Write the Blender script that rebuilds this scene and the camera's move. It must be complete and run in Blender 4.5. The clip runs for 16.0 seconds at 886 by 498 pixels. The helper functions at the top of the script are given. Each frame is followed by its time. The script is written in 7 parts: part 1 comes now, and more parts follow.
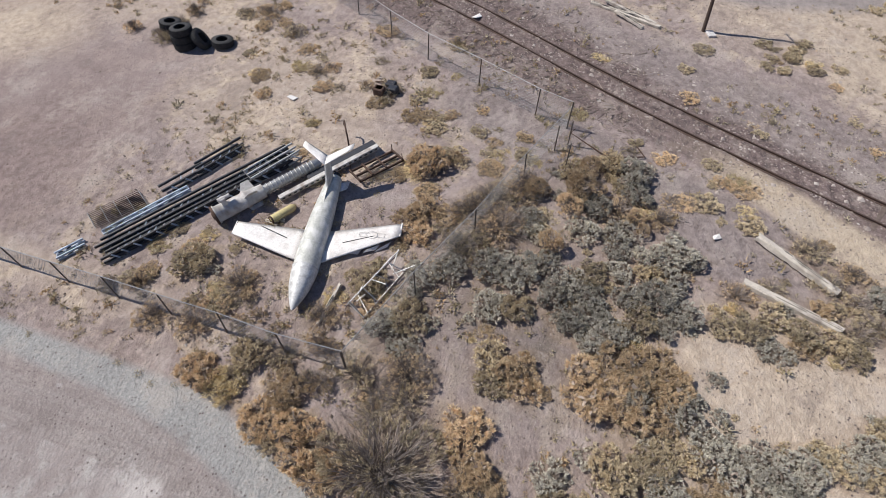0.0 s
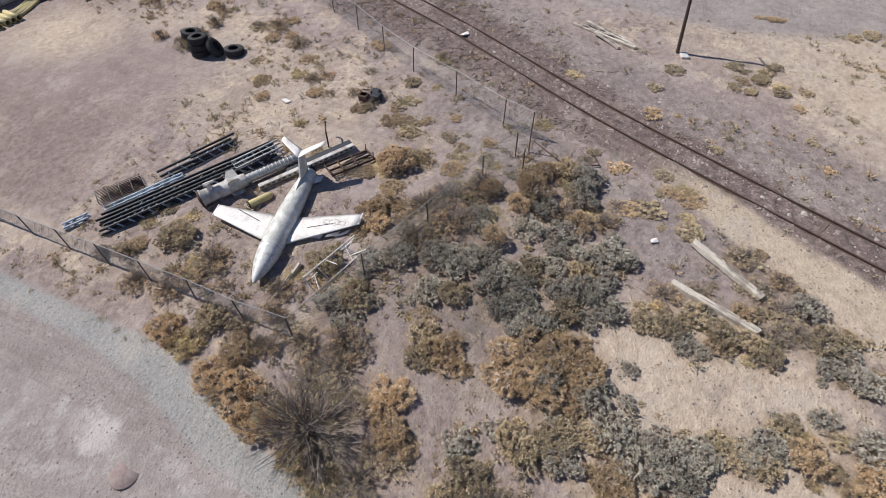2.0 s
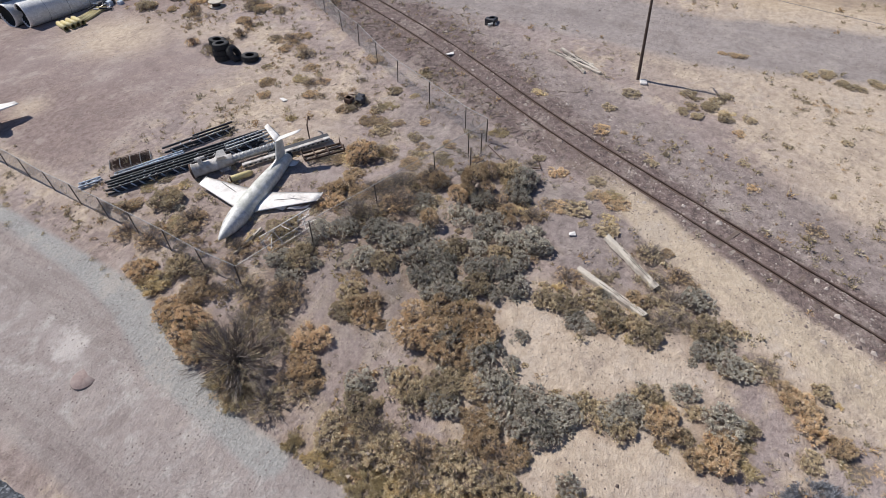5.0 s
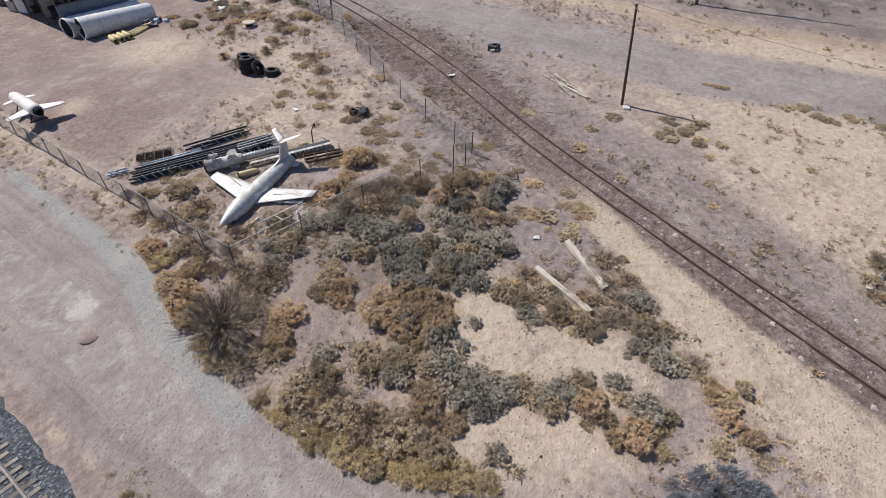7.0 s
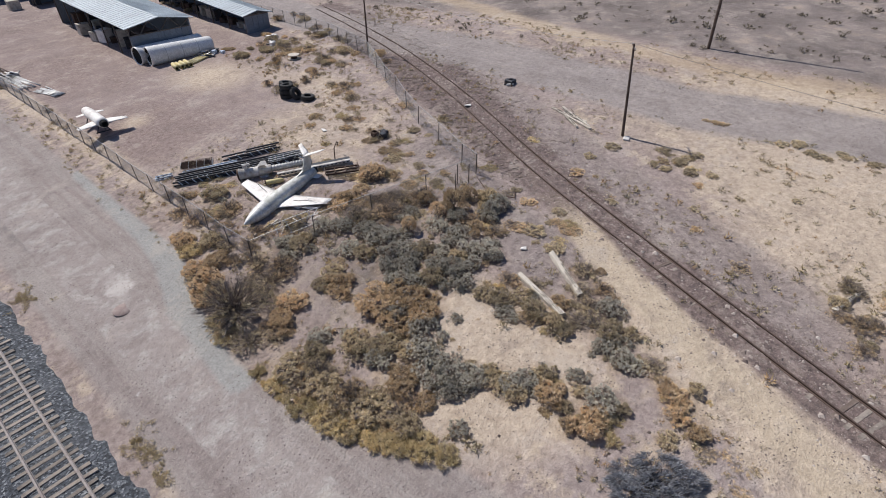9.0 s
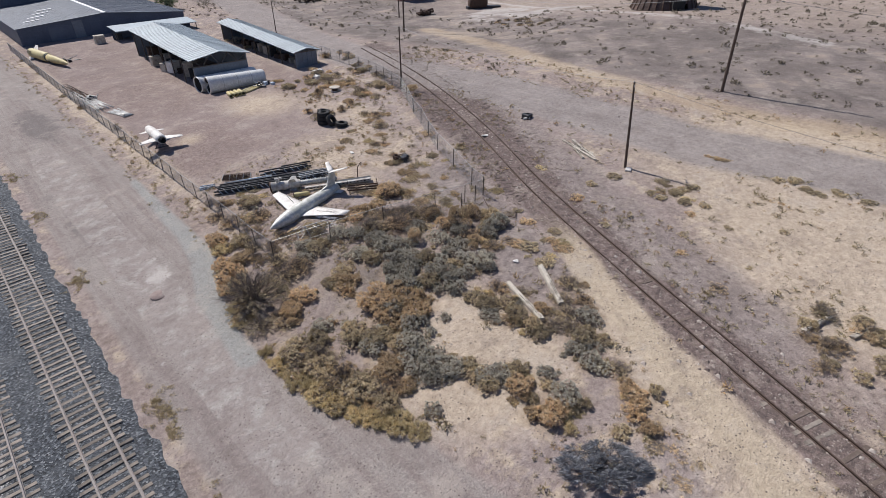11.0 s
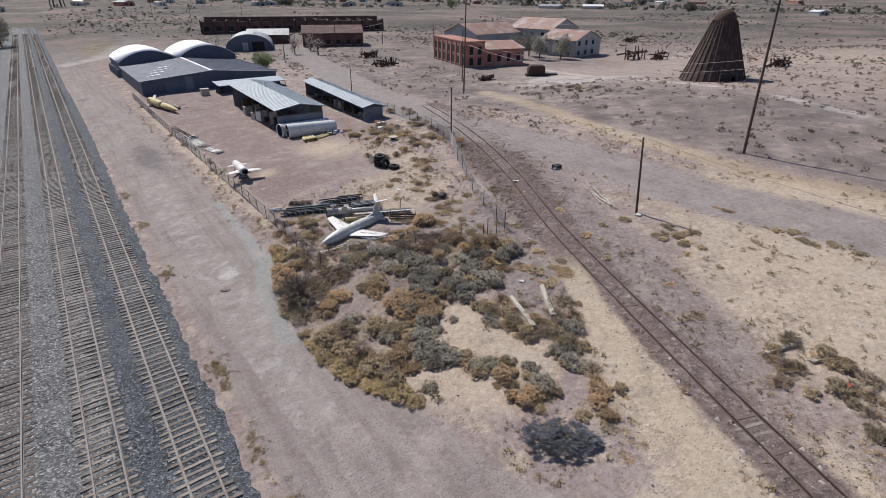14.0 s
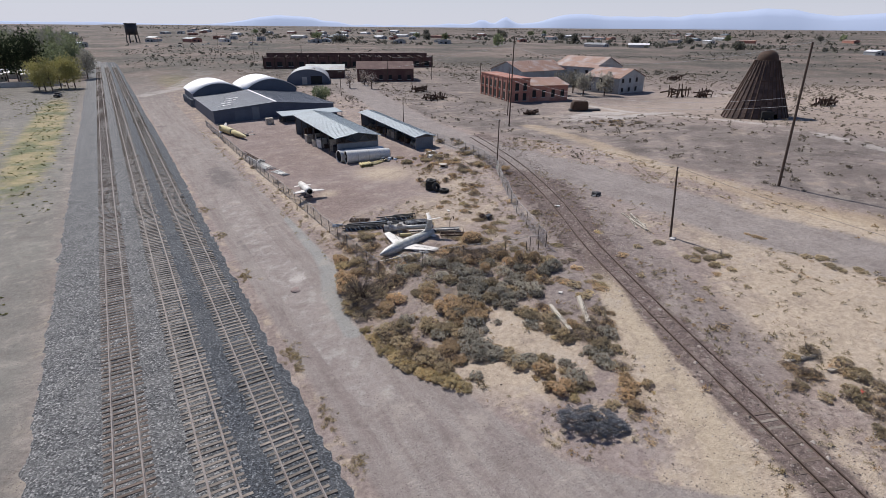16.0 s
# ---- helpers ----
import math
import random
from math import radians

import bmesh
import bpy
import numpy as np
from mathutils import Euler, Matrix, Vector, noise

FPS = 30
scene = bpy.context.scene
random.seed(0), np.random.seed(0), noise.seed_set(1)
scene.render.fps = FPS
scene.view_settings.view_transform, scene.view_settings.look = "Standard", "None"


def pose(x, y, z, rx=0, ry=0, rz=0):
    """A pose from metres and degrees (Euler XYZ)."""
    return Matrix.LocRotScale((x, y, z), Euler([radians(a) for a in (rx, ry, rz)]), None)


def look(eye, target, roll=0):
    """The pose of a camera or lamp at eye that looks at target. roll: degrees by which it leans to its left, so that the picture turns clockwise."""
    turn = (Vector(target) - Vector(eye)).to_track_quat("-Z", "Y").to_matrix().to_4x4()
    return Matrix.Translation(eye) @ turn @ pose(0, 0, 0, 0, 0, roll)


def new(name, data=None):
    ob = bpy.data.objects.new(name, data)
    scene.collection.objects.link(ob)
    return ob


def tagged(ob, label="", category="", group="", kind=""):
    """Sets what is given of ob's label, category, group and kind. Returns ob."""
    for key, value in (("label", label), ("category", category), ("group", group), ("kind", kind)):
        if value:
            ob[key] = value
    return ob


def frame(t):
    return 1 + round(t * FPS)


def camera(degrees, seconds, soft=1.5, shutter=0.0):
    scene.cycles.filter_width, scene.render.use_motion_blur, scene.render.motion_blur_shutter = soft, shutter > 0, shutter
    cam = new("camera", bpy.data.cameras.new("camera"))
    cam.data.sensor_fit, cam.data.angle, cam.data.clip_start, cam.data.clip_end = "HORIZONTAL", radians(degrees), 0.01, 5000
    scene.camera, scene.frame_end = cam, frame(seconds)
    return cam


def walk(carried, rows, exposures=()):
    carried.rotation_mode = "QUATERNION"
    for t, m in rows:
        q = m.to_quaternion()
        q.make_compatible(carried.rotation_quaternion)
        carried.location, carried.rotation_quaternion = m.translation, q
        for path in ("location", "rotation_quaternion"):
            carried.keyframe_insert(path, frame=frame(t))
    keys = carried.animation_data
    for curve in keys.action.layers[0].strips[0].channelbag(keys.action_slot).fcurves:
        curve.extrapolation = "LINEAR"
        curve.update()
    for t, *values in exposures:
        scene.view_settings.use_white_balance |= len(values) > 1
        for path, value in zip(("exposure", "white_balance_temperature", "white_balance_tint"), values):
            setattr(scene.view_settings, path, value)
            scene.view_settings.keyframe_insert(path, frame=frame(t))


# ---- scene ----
cam = camera(80.6, 16.0, soft=0.55)
PATH = [
    (0, (6.414, 54.629, 21.071), (18.511, 58.564, 5.638), 0.69),
    (0.5, (6.192, 53.432, 21.220), (18.346, 57.727, 5.929), 0.35),
    (1, (5.973, 52.203, 21.401), (18.154, 56.867, 6.240), -0.03),
    (1.5, (5.741, 50.953, 21.549), (17.923, 56.050, 6.529), -0.56),
    (2, (5.520, 49.811, 21.678), (17.694, 55.312, 6.793), -0.85),
    (2.5, (5.270, 48.659, 21.772), (17.464, 54.503, 7.036), -0.95),
    (3, (5.019, 47.585, 21.878), (17.228, 53.696, 7.263), -0.79),
    (3.5, (4.762, 46.364, 21.879), (17.038, 52.843, 7.481), -0.97),
    (4, (4.513, 45.190, 21.881), (16.817, 51.996, 7.658), -0.93),
    (6.5, (3.317, 39.421, 22.327), (15.674, 47.695, 8.955), 0.10),
    (7, (3.075, 38.385, 22.471), (15.397, 47.078, 9.333), -0.01),
    (7.5, (2.823, 37.299, 22.537), (15.122, 46.435, 9.681), -0.10),
    (8, (2.514, 36.212, 22.638), (14.776, 45.773, 10.060), -0.18),
    (10.5, (1.309, 30.570, 23.013), (13.094, 42.291, 11.889), -0.15),
    (11, (1.098, 29.376, 23.083), (12.759, 41.507, 12.274), -0.14),
    (11.5, (0.882, 28.159, 23.112), (12.404, 40.710, 12.638), -0.06),
    (12, (0.683, 26.935, 23.251), (12.023, 39.890, 13.074), -0.07),
    (12.5, (0.375, 25.763, 23.354), (11.559, 39.088, 13.485), 0.04),
    (13, (0.025, 24.502, 23.425), (11.005, 38.227, 13.882), 0.08),
    (13.5, (-0.476, 23.194, 23.540), (10.319, 37.283, 14.321), 0.11),
    (14, (-1.066, 21.951, 23.633), (9.540, 36.399, 14.758), 0.27),
    (14.5, (-1.799, 20.586, 23.876), (8.547, 35.415, 15.328), 0.24),
    (15, (-2.768, 19.466, 24.047), (7.366, 34.650, 15.877), 0.37),
    (15.5, (-3.827, 18.743, 24.003), (6.082, 34.251, 16.172), 0.45),
    (16, (-4.805, 18.090, 24.184), (4.861, 33.773, 16.397), 0.45),
]
walk(cam, [(t, look(eye, aim, roll)) for t, eye, aim, roll in PATH], [(0, 0.13), (7, 0.12), (10.5, 0.04), (12.5, 0.02), (14.5, -0.04), (16, -0.06)])

# ---- light ----
world = bpy.data.worlds.new("sky")
scene.world = world
world.use_nodes = True
wn = world.node_tree
sky = wn.nodes.new("ShaderNodeTexSky")
sky.sky_type, sky.sun_disc = "NISHITA", False
sky.sun_elevation, sky.sun_rotation = radians(50), radians(-4)
sky.air_density, sky.dust_density, sky.ozone_density = 1.0, 0.4, 1.5
wn.nodes["Background"].inputs[1].default_value = 0.072
tint = wn.nodes.new("ShaderNodeMix")
tint.data_type, tint.blend_type = "RGBA", "MULTIPLY"
tint.inputs[0].default_value, tint.inputs[7].default_value = 1.0, (0.80, 0.90, 1.14, 1)
wn.links.new(sky.outputs[0], tint.inputs[6])
way = wn.nodes.new("ShaderNodeSeparateXYZ")
wn.links.new(wn.nodes.new("ShaderNodeTexCoord").outputs["Generated"], way.inputs[0])
low = wn.nodes.new("ShaderNodeMapRange")
low.interpolation_type = "SMOOTHSTEP"
low.inputs[1].default_value, low.inputs[2].default_value = -0.05, 0.30
low.inputs[3].default_value, low.inputs[4].default_value = 1.0, 0.0
wn.links.new(way.outputs[2], low.inputs[0])
haze = wn.nodes.new("ShaderNodeMix")
haze.data_type = "RGBA"
haze.inputs[7].default_value = (9.3, 9.5, 10.9, 1)
wn.links.new(low.outputs[0], haze.inputs[0])
wn.links.new(tint.outputs[2], haze.inputs[6])
wn.links.new(haze.outputs[2], wn.nodes["Background"].inputs[0])
sun = new("sun", bpy.data.lights.new("sun", "SUN"))
sun.data.energy, sun.data.angle, sun.data.color = 4.9, radians(0.6), (1.0, 0.955, 0.905)
sun.matrix_world = look((-5, 66, 77), (0, 0, 0))

# ---- materials ----


def nodes_of(name):
    m = bpy.data.materials.new(name)
    m.use_nodes = True
    nt = m.node_tree
    return m, nt, nt.nodes["Principled BSDF"]


def noise_at(nt, scale, detail=4, rough=0.6, coord=None):
    n = nt.nodes.new("ShaderNodeTexNoise")
    n.inputs["Scale"].default_value, n.inputs["Detail"].default_value, n.inputs["Roughness"].default_value = scale, detail, rough
    if coord:
        nt.links.new(coord, n.inputs["Vector"])
    return n.outputs["Fac"]


def ramp(nt, fac, stops):
    r = nt.nodes.new("ShaderNodeValToRGB")
    e = r.color_ramp.elements
    while len(e) < len(stops):
        e.new(0.5)
    for el, (p, c) in zip(e, stops):
        el.position, el.color = p, (*c, 1)
    nt.links.new(fac, r.inputs[0])
    return r.outputs[0]


def step(nt, fac, lo, hi):
    n = nt.nodes.new("ShaderNodeMapRange")
    n.inputs[1].default_value, n.inputs[2].default_value = lo, hi
    nt.links.new(fac, n.inputs[0])
    return n.outputs[0]


def calc(nt, op, a, b):
    n = nt.nodes.new("ShaderNodeMath")
    n.operation, n.use_clamp = op, op == "MULTIPLY"
    for i, v in enumerate((a, b)):
        if isinstance(v, (int, float)):
            n.inputs[i].default_value = v
        else:
            nt.links.new(v, n.inputs[i])
    return n.outputs[0]


def blend(nt, fac, a, b, mode="MIX"):
    n = nt.nodes.new("ShaderNodeMix")
    n.data_type, n.blend_type = "RGBA", mode
    for i, v in ((0, fac), (6, a), (7, b)):
        if isinstance(v, tuple):
            n.inputs[i].default_value = (*v, 1)
        elif isinstance(v, (int, float)):
            n.inputs[i].default_value = v
        else:
            nt.links.new(v, n.inputs[i])
    return n.outputs[2]


def relief(nt, bsdf, height, strength, distance):
    b = nt.nodes.new("ShaderNodeBump")
    b.inputs["Strength"].default_value, b.inputs["Distance"].default_value = strength, distance
    nt.links.new(height, b.inputs["Height"])
    nt.links.new(b.outputs[0], bsdf.inputs["Normal"])


def surface(name, col, stain=None, rough=0.8, metal=0.0, fine=20.0, broad=1.5, amount=0.5, vary=0.0, bump=0.3, depth=0.01):
    """A worn surface: grain, stains of a second colour, and a shift of tone from piece to piece."""
    m, nt, b = nodes_of(name)
    co = nt.nodes.new("ShaderNodeTexCoord").outputs["Object"]
    grain, patch = noise_at(nt, fine, 5, 0.7, co), noise_at(nt, broad, 4, 0.6, co)
    dark, light = tuple(c * 0.75 for c in col), tuple(min(1, c * 1.22) for c in col)
    c = ramp(nt, grain, [(0.3, dark), (0.7, light)])
    if stain:
        c = blend(nt, calc(nt, "MULTIPLY", step(nt, patch, 0.45, 0.7), amount), c, stain)
    if vary:
        info = nt.nodes.new("ShaderNodeObjectInfo").outputs["Random"]
        hsv = nt.nodes.new("ShaderNodeHueSaturation")
        nt.links.new(calc(nt, "ADD", calc(nt, "MULTIPLY", info, 2 * vary), 1 - vary), hsv.inputs["Value"])
        nt.links.new(c, hsv.inputs["Color"])
        c = hsv.outputs[0]
    nt.links.new(c, b.inputs["Base Color"])
    b.inputs["Roughness"].default_value, b.inputs["Metallic"].default_value = rough, metal
    relief(nt, b, grain, bump, depth)
    return m


def foliage(name, dark, mid, light, tufted=False):
    """Leaves, each with a tone of its own; tufted: neighbours in one tuft share most of it."""
    m, nt, b = nodes_of(name)
    geo = nt.nodes.new("ShaderNodeNewGeometry").outputs["Random Per Island"]
    info = nt.nodes.new("ShaderNodeObjectInfo").outputs["Random"]
    if tufted:
        tuft = nt.nodes.new("ShaderNodeAttribute")
        tuft.attribute_name = "tone"
        geo = calc(nt, "ADD", calc(nt, "MULTIPLY", geo, 0.45), calc(nt, "MULTIPLY", tuft.outputs["Fac"], 0.55))
    c = ramp(nt, geo, [(0.0, dark), (0.5, mid), (1.0, light)])
    hsv = nt.nodes.new("ShaderNodeHueSaturation")
    nt.links.new(calc(nt, "ADD", calc(nt, "MULTIPLY", info, 0.5), 0.75), hsv.inputs["Value"])
    nt.links.new(c, hsv.inputs["Color"])
    nt.links.new(hsv.outputs[0], b.inputs["Base Color"])
    b.inputs["Roughness"].default_value = 0.9
    b.inputs["Specular IOR Level"].default_value = 0.1
    thin, mix = nt.nodes.new("ShaderNodeBsdfTranslucent"), nt.nodes.new("ShaderNodeMixShader")
    nt.links.new(hsv.outputs[0], thin.inputs[0])
    mix.inputs[0].default_value = 0.36 if tufted else 0.2
    nt.links.new(b.outputs[0], mix.inputs[1])
    nt.links.new(thin.outputs[0], mix.inputs[2])
    nt.links.new(mix.outputs[0], nt.nodes["Material Output"].inputs[0])
    return m


def gravel(name, tones, scale):
    m, nt, b = nodes_of(name)
    co = nt.nodes.new("ShaderNodeTexCoord").outputs["Object"]
    v = nt.nodes.new("ShaderNodeTexVoronoi")
    v.inputs["Scale"].default_value = scale
    nt.links.new(co, v.inputs["Vector"])
    sep = nt.nodes.new("ShaderNodeSeparateColor")
    nt.links.new(v.outputs["Color"], sep.inputs[0])
    c = ramp(nt, sep.outputs[0], tones)
    c = blend(nt, calc(nt, "MULTIPLY", step(nt, noise_at(nt, 0.35, 6, 0.65, co), 0.45, 0.75), 0.45), c, tuple(x * 0.55 for x in tones[-1][1]))
    nt.links.new(c, b.inputs["Base Color"])
    b.inputs["Roughness"].default_value = 0.9
    relief(nt, b, v.outputs["Distance"], 0.9, 0.05)
    return m


M_BALLAST_DARK = gravel("ballast_dark", [(0, (0.012, 0.014, 0.018)), (0.55, (0.05, 0.056, 0.067)), (0.85, (0.10, 0.11, 0.125)), (1, (0.24, 0.25, 0.26))], 11)
M_BALLAST_LIGHT = gravel("ballast_light", [(0, (0.022, 0.022, 0.024)), (0.5, (0.10, 0.102, 0.106)), (0.85, (0.20, 0.20, 0.20)), (1, (0.40, 0.39, 0.38))], 10)
M_TIE = surface("tie_wood", (0.24, 0.205, 0.175), (0.09, 0.075, 0.065), 0.9, 0, 14, 2, 0.8, 0.35, 0.6)
M_TIE_BROWN = surface("tie_creosote", (0.115, 0.085, 0.07), (0.20, 0.165, 0.14), 0.9, 0, 14, 2, 0.6, 0.3, 0.6)
M_RAIL = surface("rail_steel", (0.26, 0.23, 0.215), (0.15, 0.10, 0.08), 0.75, 0.1, 6, 1, 0.6)
M_RAIL_RUST = surface("rail_rust", (0.10, 0.065, 0.05), (0.05, 0.035, 0.03), 0.7, 0.3, 6, 1, 0.6)
M_POST = surface("post_steel", (0.12, 0.11, 0.10), (0.15, 0.08, 0.05), 0.6, 0.6, 30, 3)
M_GALV = surface("galvanised", (0.42, 0.42, 0.41), (0.25, 0.22, 0.2), 0.5, 0.6, 30, 3)
M_WHITE = surface("chalky_white_paint", (0.72, 0.69, 0.65), (0.42, 0.37, 0.32), 0.6, 0, 14, 1.3, 0.55)
M_FUS = surface("weathered_primer", (0.48, 0.48, 0.43), (0.72, 0.71, 0.67), 0.5, 0.1, 9, 2.2, 0.9)
M_BELLY = surface("scuffed_metal", (0.60, 0.60, 0.575), (0.30, 0.29, 0.27), 0.5, 0.1, 12, 3.2, 0.8)
M_TANK = surface("dull_white_tank", (0.66, 0.66, 0.64), (0.50, 0.48, 0.45), 0.5, 0, 5, 0.8, 0.6)
M_CASING = surface("dirty_white_casing", (0.50, 0.48, 0.45), (0.22, 0.17, 0.14), 0.7, 0, 10, 2.5, 0.9)
# near-black that paints the shade inside openings and holes; also slots, dark glass
M_DARK = surface("dark_void", (0.02, 0.02, 0.02), None, 0.9)
M_BLACKSTEEL = surface("dark_truss_steel", (0.022, 0.025, 0.033), (0.06, 0.045, 0.04), 0.6, 0.0, 12, 2, 0.6)
M_BLUESTEEL = surface("faded_blue_steel", (0.45, 0.52, 0.60), (0.14, 0.16, 0.2), 0.5, 0.0, 10, 2.5, 0.7)
M_RUST = surface("rusty_steel", (0.085, 0.05, 0.035), (0.04, 0.03, 0.025), 0.85, 0.2, 12, 1.5, 0.7)
M_RUBBER = surface("tyre_rubber", (0.02, 0.02, 0.021), (0.06, 0.055, 0.05), 0.85, 0, 20, 3)
M_POLE = surface("pole_wood", (0.075, 0.05, 0.038), (0.14, 0.11, 0.09), 0.9, 0, 14, 1.5, 0.6)
M_OLDWOOD = surface("bleached_timber", (0.50, 0.45, 0.38), (0.24, 0.2, 0.17), 0.9, 0, 16, 2, 0.8)
M_YELLOW = surface("pale_yellow_paint", (0.52, 0.44, 0.21), (0.27, 0.2, 0.12), 0.6, 0, 12, 1.5, 0.6)
M_BLUEWALL = surface("blue_grey_cladding", (0.085, 0.105, 0.15), (0.06, 0.075, 0.105), 0.6, 0.1, 3, 0.4, 0.6)
M_BLUEROOF = surface("blue_grey_roofing", (0.085, 0.105, 0.145), (0.12, 0.145, 0.185), 0.6, 0.0, 4, 0.3, 0.7)
M_ROOF = surface("zinc_roofing", (0.33, 0.38, 0.405), (0.26, 0.29, 0.315), 0.5, 0.1, 3, 0.3, 0.7)
M_ROOFWHITE = surface("white_roofing", (0.82, 0.82, 0.82), (0.62, 0.61, 0.6), 0.5, 0.0, 2, 0.2, 0.5)
M_SHEDWALL = surface("grey_cladding", (0.16, 0.185, 0.22), (0.11, 0.12, 0.14), 0.6, 0.1, 4, 0.5, 0.6)
M_BRICK = surface("red_brick", (0.36, 0.16, 0.12), (0.46, 0.29, 0.235), 0.9, 0, 6, 0.25, 0.8)
M_RUSTROOF = surface("rust_streaked_roofing", (0.34, 0.21, 0.16), (0.45, 0.40, 0.38), 0.7, 0.1, 3, 0.25, 0.9)
M_CORR = surface("grey_corrugated_iron", (0.36, 0.38, 0.39), (0.26, 0.22, 0.2), 0.6, 0.2, 3, 0.3, 0.7)
M_DARKRED = surface("dark_red_cladding", (0.10, 0.05, 0.045), (0.17, 0.11, 0.09), 0.85, 0, 4, 0.3, 0.7)
M_KILN = surface("burner_plate", (0.075, 0.05, 0.044), (0.13, 0.085, 0.065), 0.8, 0.2, 4, 0.5, 0.7, 0.3)
M_CONCRETE = surface("pale_concrete", (0.50, 0.48, 0.46), (0.32, 0.29, 0.27), 0.9, 0, 8, 0.6, 0.8)
M_RED = surface("red_plastic", (0.5, 0.06, 0.05), None, 0.5)
M_ROADMARK = surface("dusty_iron", (0.22, 0.165, 0.15), (0.29, 0.24, 0.22), 0.9, 0, 12, 2, 0.8)
M_WIRE = surface("cable", (0.30, 0.30, 0.31), None, 0.5)
M_SAGE = foliage("sage_leaves", (0.28, 0.262, 0.22), (0.355, 0.335, 0.285), (0.47, 0.445, 0.375))
M_OLIVE = foliage("olive_leaves", (0.25, 0.215, 0.15), (0.335, 0.285, 0.20), (0.45, 0.39, 0.28))
M_GOLD = foliage("dry_golden_leaves", (0.33, 0.215, 0.12), (0.44, 0.305, 0.17), (0.53, 0.42, 0.26))
M_STRAW = foliage("straw_blades", (0.29, 0.225, 0.13), (0.43, 0.35, 0.21), (0.56, 0.48, 0.31))
M_TWIG = foliage("bare_twigs", (0.15, 0.12, 0.105), (0.28, 0.235, 0.205), (0.47, 0.405, 0.36))
M_SAGE_TUFT = foliage("sage_tufts", (0.33, 0.305, 0.255), (0.53, 0.495, 0.42), (0.72, 0.68, 0.58), True)
M_OLIVE_TUFT = foliage("olive_tufts", (0.37, 0.305, 0.205), (0.56, 0.47, 0.325), (0.72, 0.62, 0.445), True)
M_GOLD_TUFT = foliage("dry_golden_tufts", (0.445, 0.335, 0.21), (0.64, 0.495, 0.325), (0.78, 0.645, 0.465), True)
M_STRAW_TUFT = foliage("straw_tufts", (0.46, 0.37, 0.21), (0.66, 0.55, 0.34), (0.80, 0.70, 0.48), True)
M_TUMBLE = foliage("tumbleweed_stems", (0.44, 0.33, 0.21), (0.58, 0.45, 0.30), (0.70, 0.57, 0.40), True)
M_DEADWOOD = foliage("dead_inner_twigs", (0.16, 0.13, 0.105), (0.28, 0.23, 0.19), (0.40, 0.335, 0.28))
M_LEAF = foliage("tree_leaves", (0.16, 0.18, 0.10), (0.27, 0.30, 0.17), (0.40, 0.43, 0.27))
M_WILLOW = foliage("willow_leaves", (0.30, 0.28, 0.10), (0.46, 0.42, 0.17), (0.60, 0.55, 0.27))
M_PLAINBRUSH = foliage("plain_brush", (0.14, 0.12, 0.09), (0.22, 0.188, 0.142), (0.32, 0.275, 0.21))
M_PINE = foliage("dark_needles", (0.018, 0.028, 0.016), (0.04, 0.055, 0.03), (0.075, 0.09, 0.05))
# leaf tones paled and greyed, so distance haze sits in the colour
M_FARGREEN = foliage("hazy_far_brush", (0.12, 0.117, 0.095), (0.185, 0.18, 0.145), (0.26, 0.25, 0.205))
M_GREYBRUSH = foliage("grey_cut_brush", (0.13, 0.133, 0.145), (0.28, 0.285, 0.305), (0.48, 0.485, 0.51), True)
M_BLACKWEED = foliage("dead_brush", (0.05, 0.052, 0.06), (0.13, 0.135, 0.155), (0.26, 0.265, 0.29))

# ---- where the larger shrubs grow: x, y, radius ----
SAGE_NORTH = [(16.6, 60.7, 0.87), (17.3, 59.5, 1.04), (16.0, 59.5, 0.85), (19.4, 59.9, 0.9), (20.0, 58.7, 0.93), (20.7, 56.9, 1.1), (18.8, 56.6, 0.94), (19.0, 55.4, 0.84), (20.7, 55.8, 1.12), (20.1, 54.1, 0.91), (21.7, 55.0, 0.91), (28.2, 51.7, 1.16), (27.0, 51.3, 0.99), (28.9, 53.0, 0.96), (24.3, 51.7, 0.91), (23.9, 53.4, 0.93), (25.5, 53.0, 0.91), (23.3, 51.8, 0.76), (21.0, 53.5, 0.92), (21.6, 52.7, 0.88), (20.5, 52.5, 0.8), (22.2, 51.5, 0.71)]
SAGE_SOUTH = [(23.4, 50.3, 0.91), (23.8, 49.3, 1.04), (23.7, 48.5, 0.69), (22.4, 50.3, 0.7), (19.1, 53.2, 0.88), (19.6, 52.3, 0.88), (18.7, 52.1, 0.99), (19.1, 51.3, 0.83), (21.0, 51.0, 0.85), (20.0, 50.4, 0.86), (21.2, 49.9, 1.0), (20.8, 48.8, 0.82), (22.1, 49.3, 0.84), (19.9, 49.4, 0.66), (24.0, 40.7, 0.85), (22.6, 39.9, 0.87), (21.4, 39.8, 0.71), (22.2, 39.2, 0.58), (21.2, 38.7, 0.83), (21.3, 37.9, 0.55)]
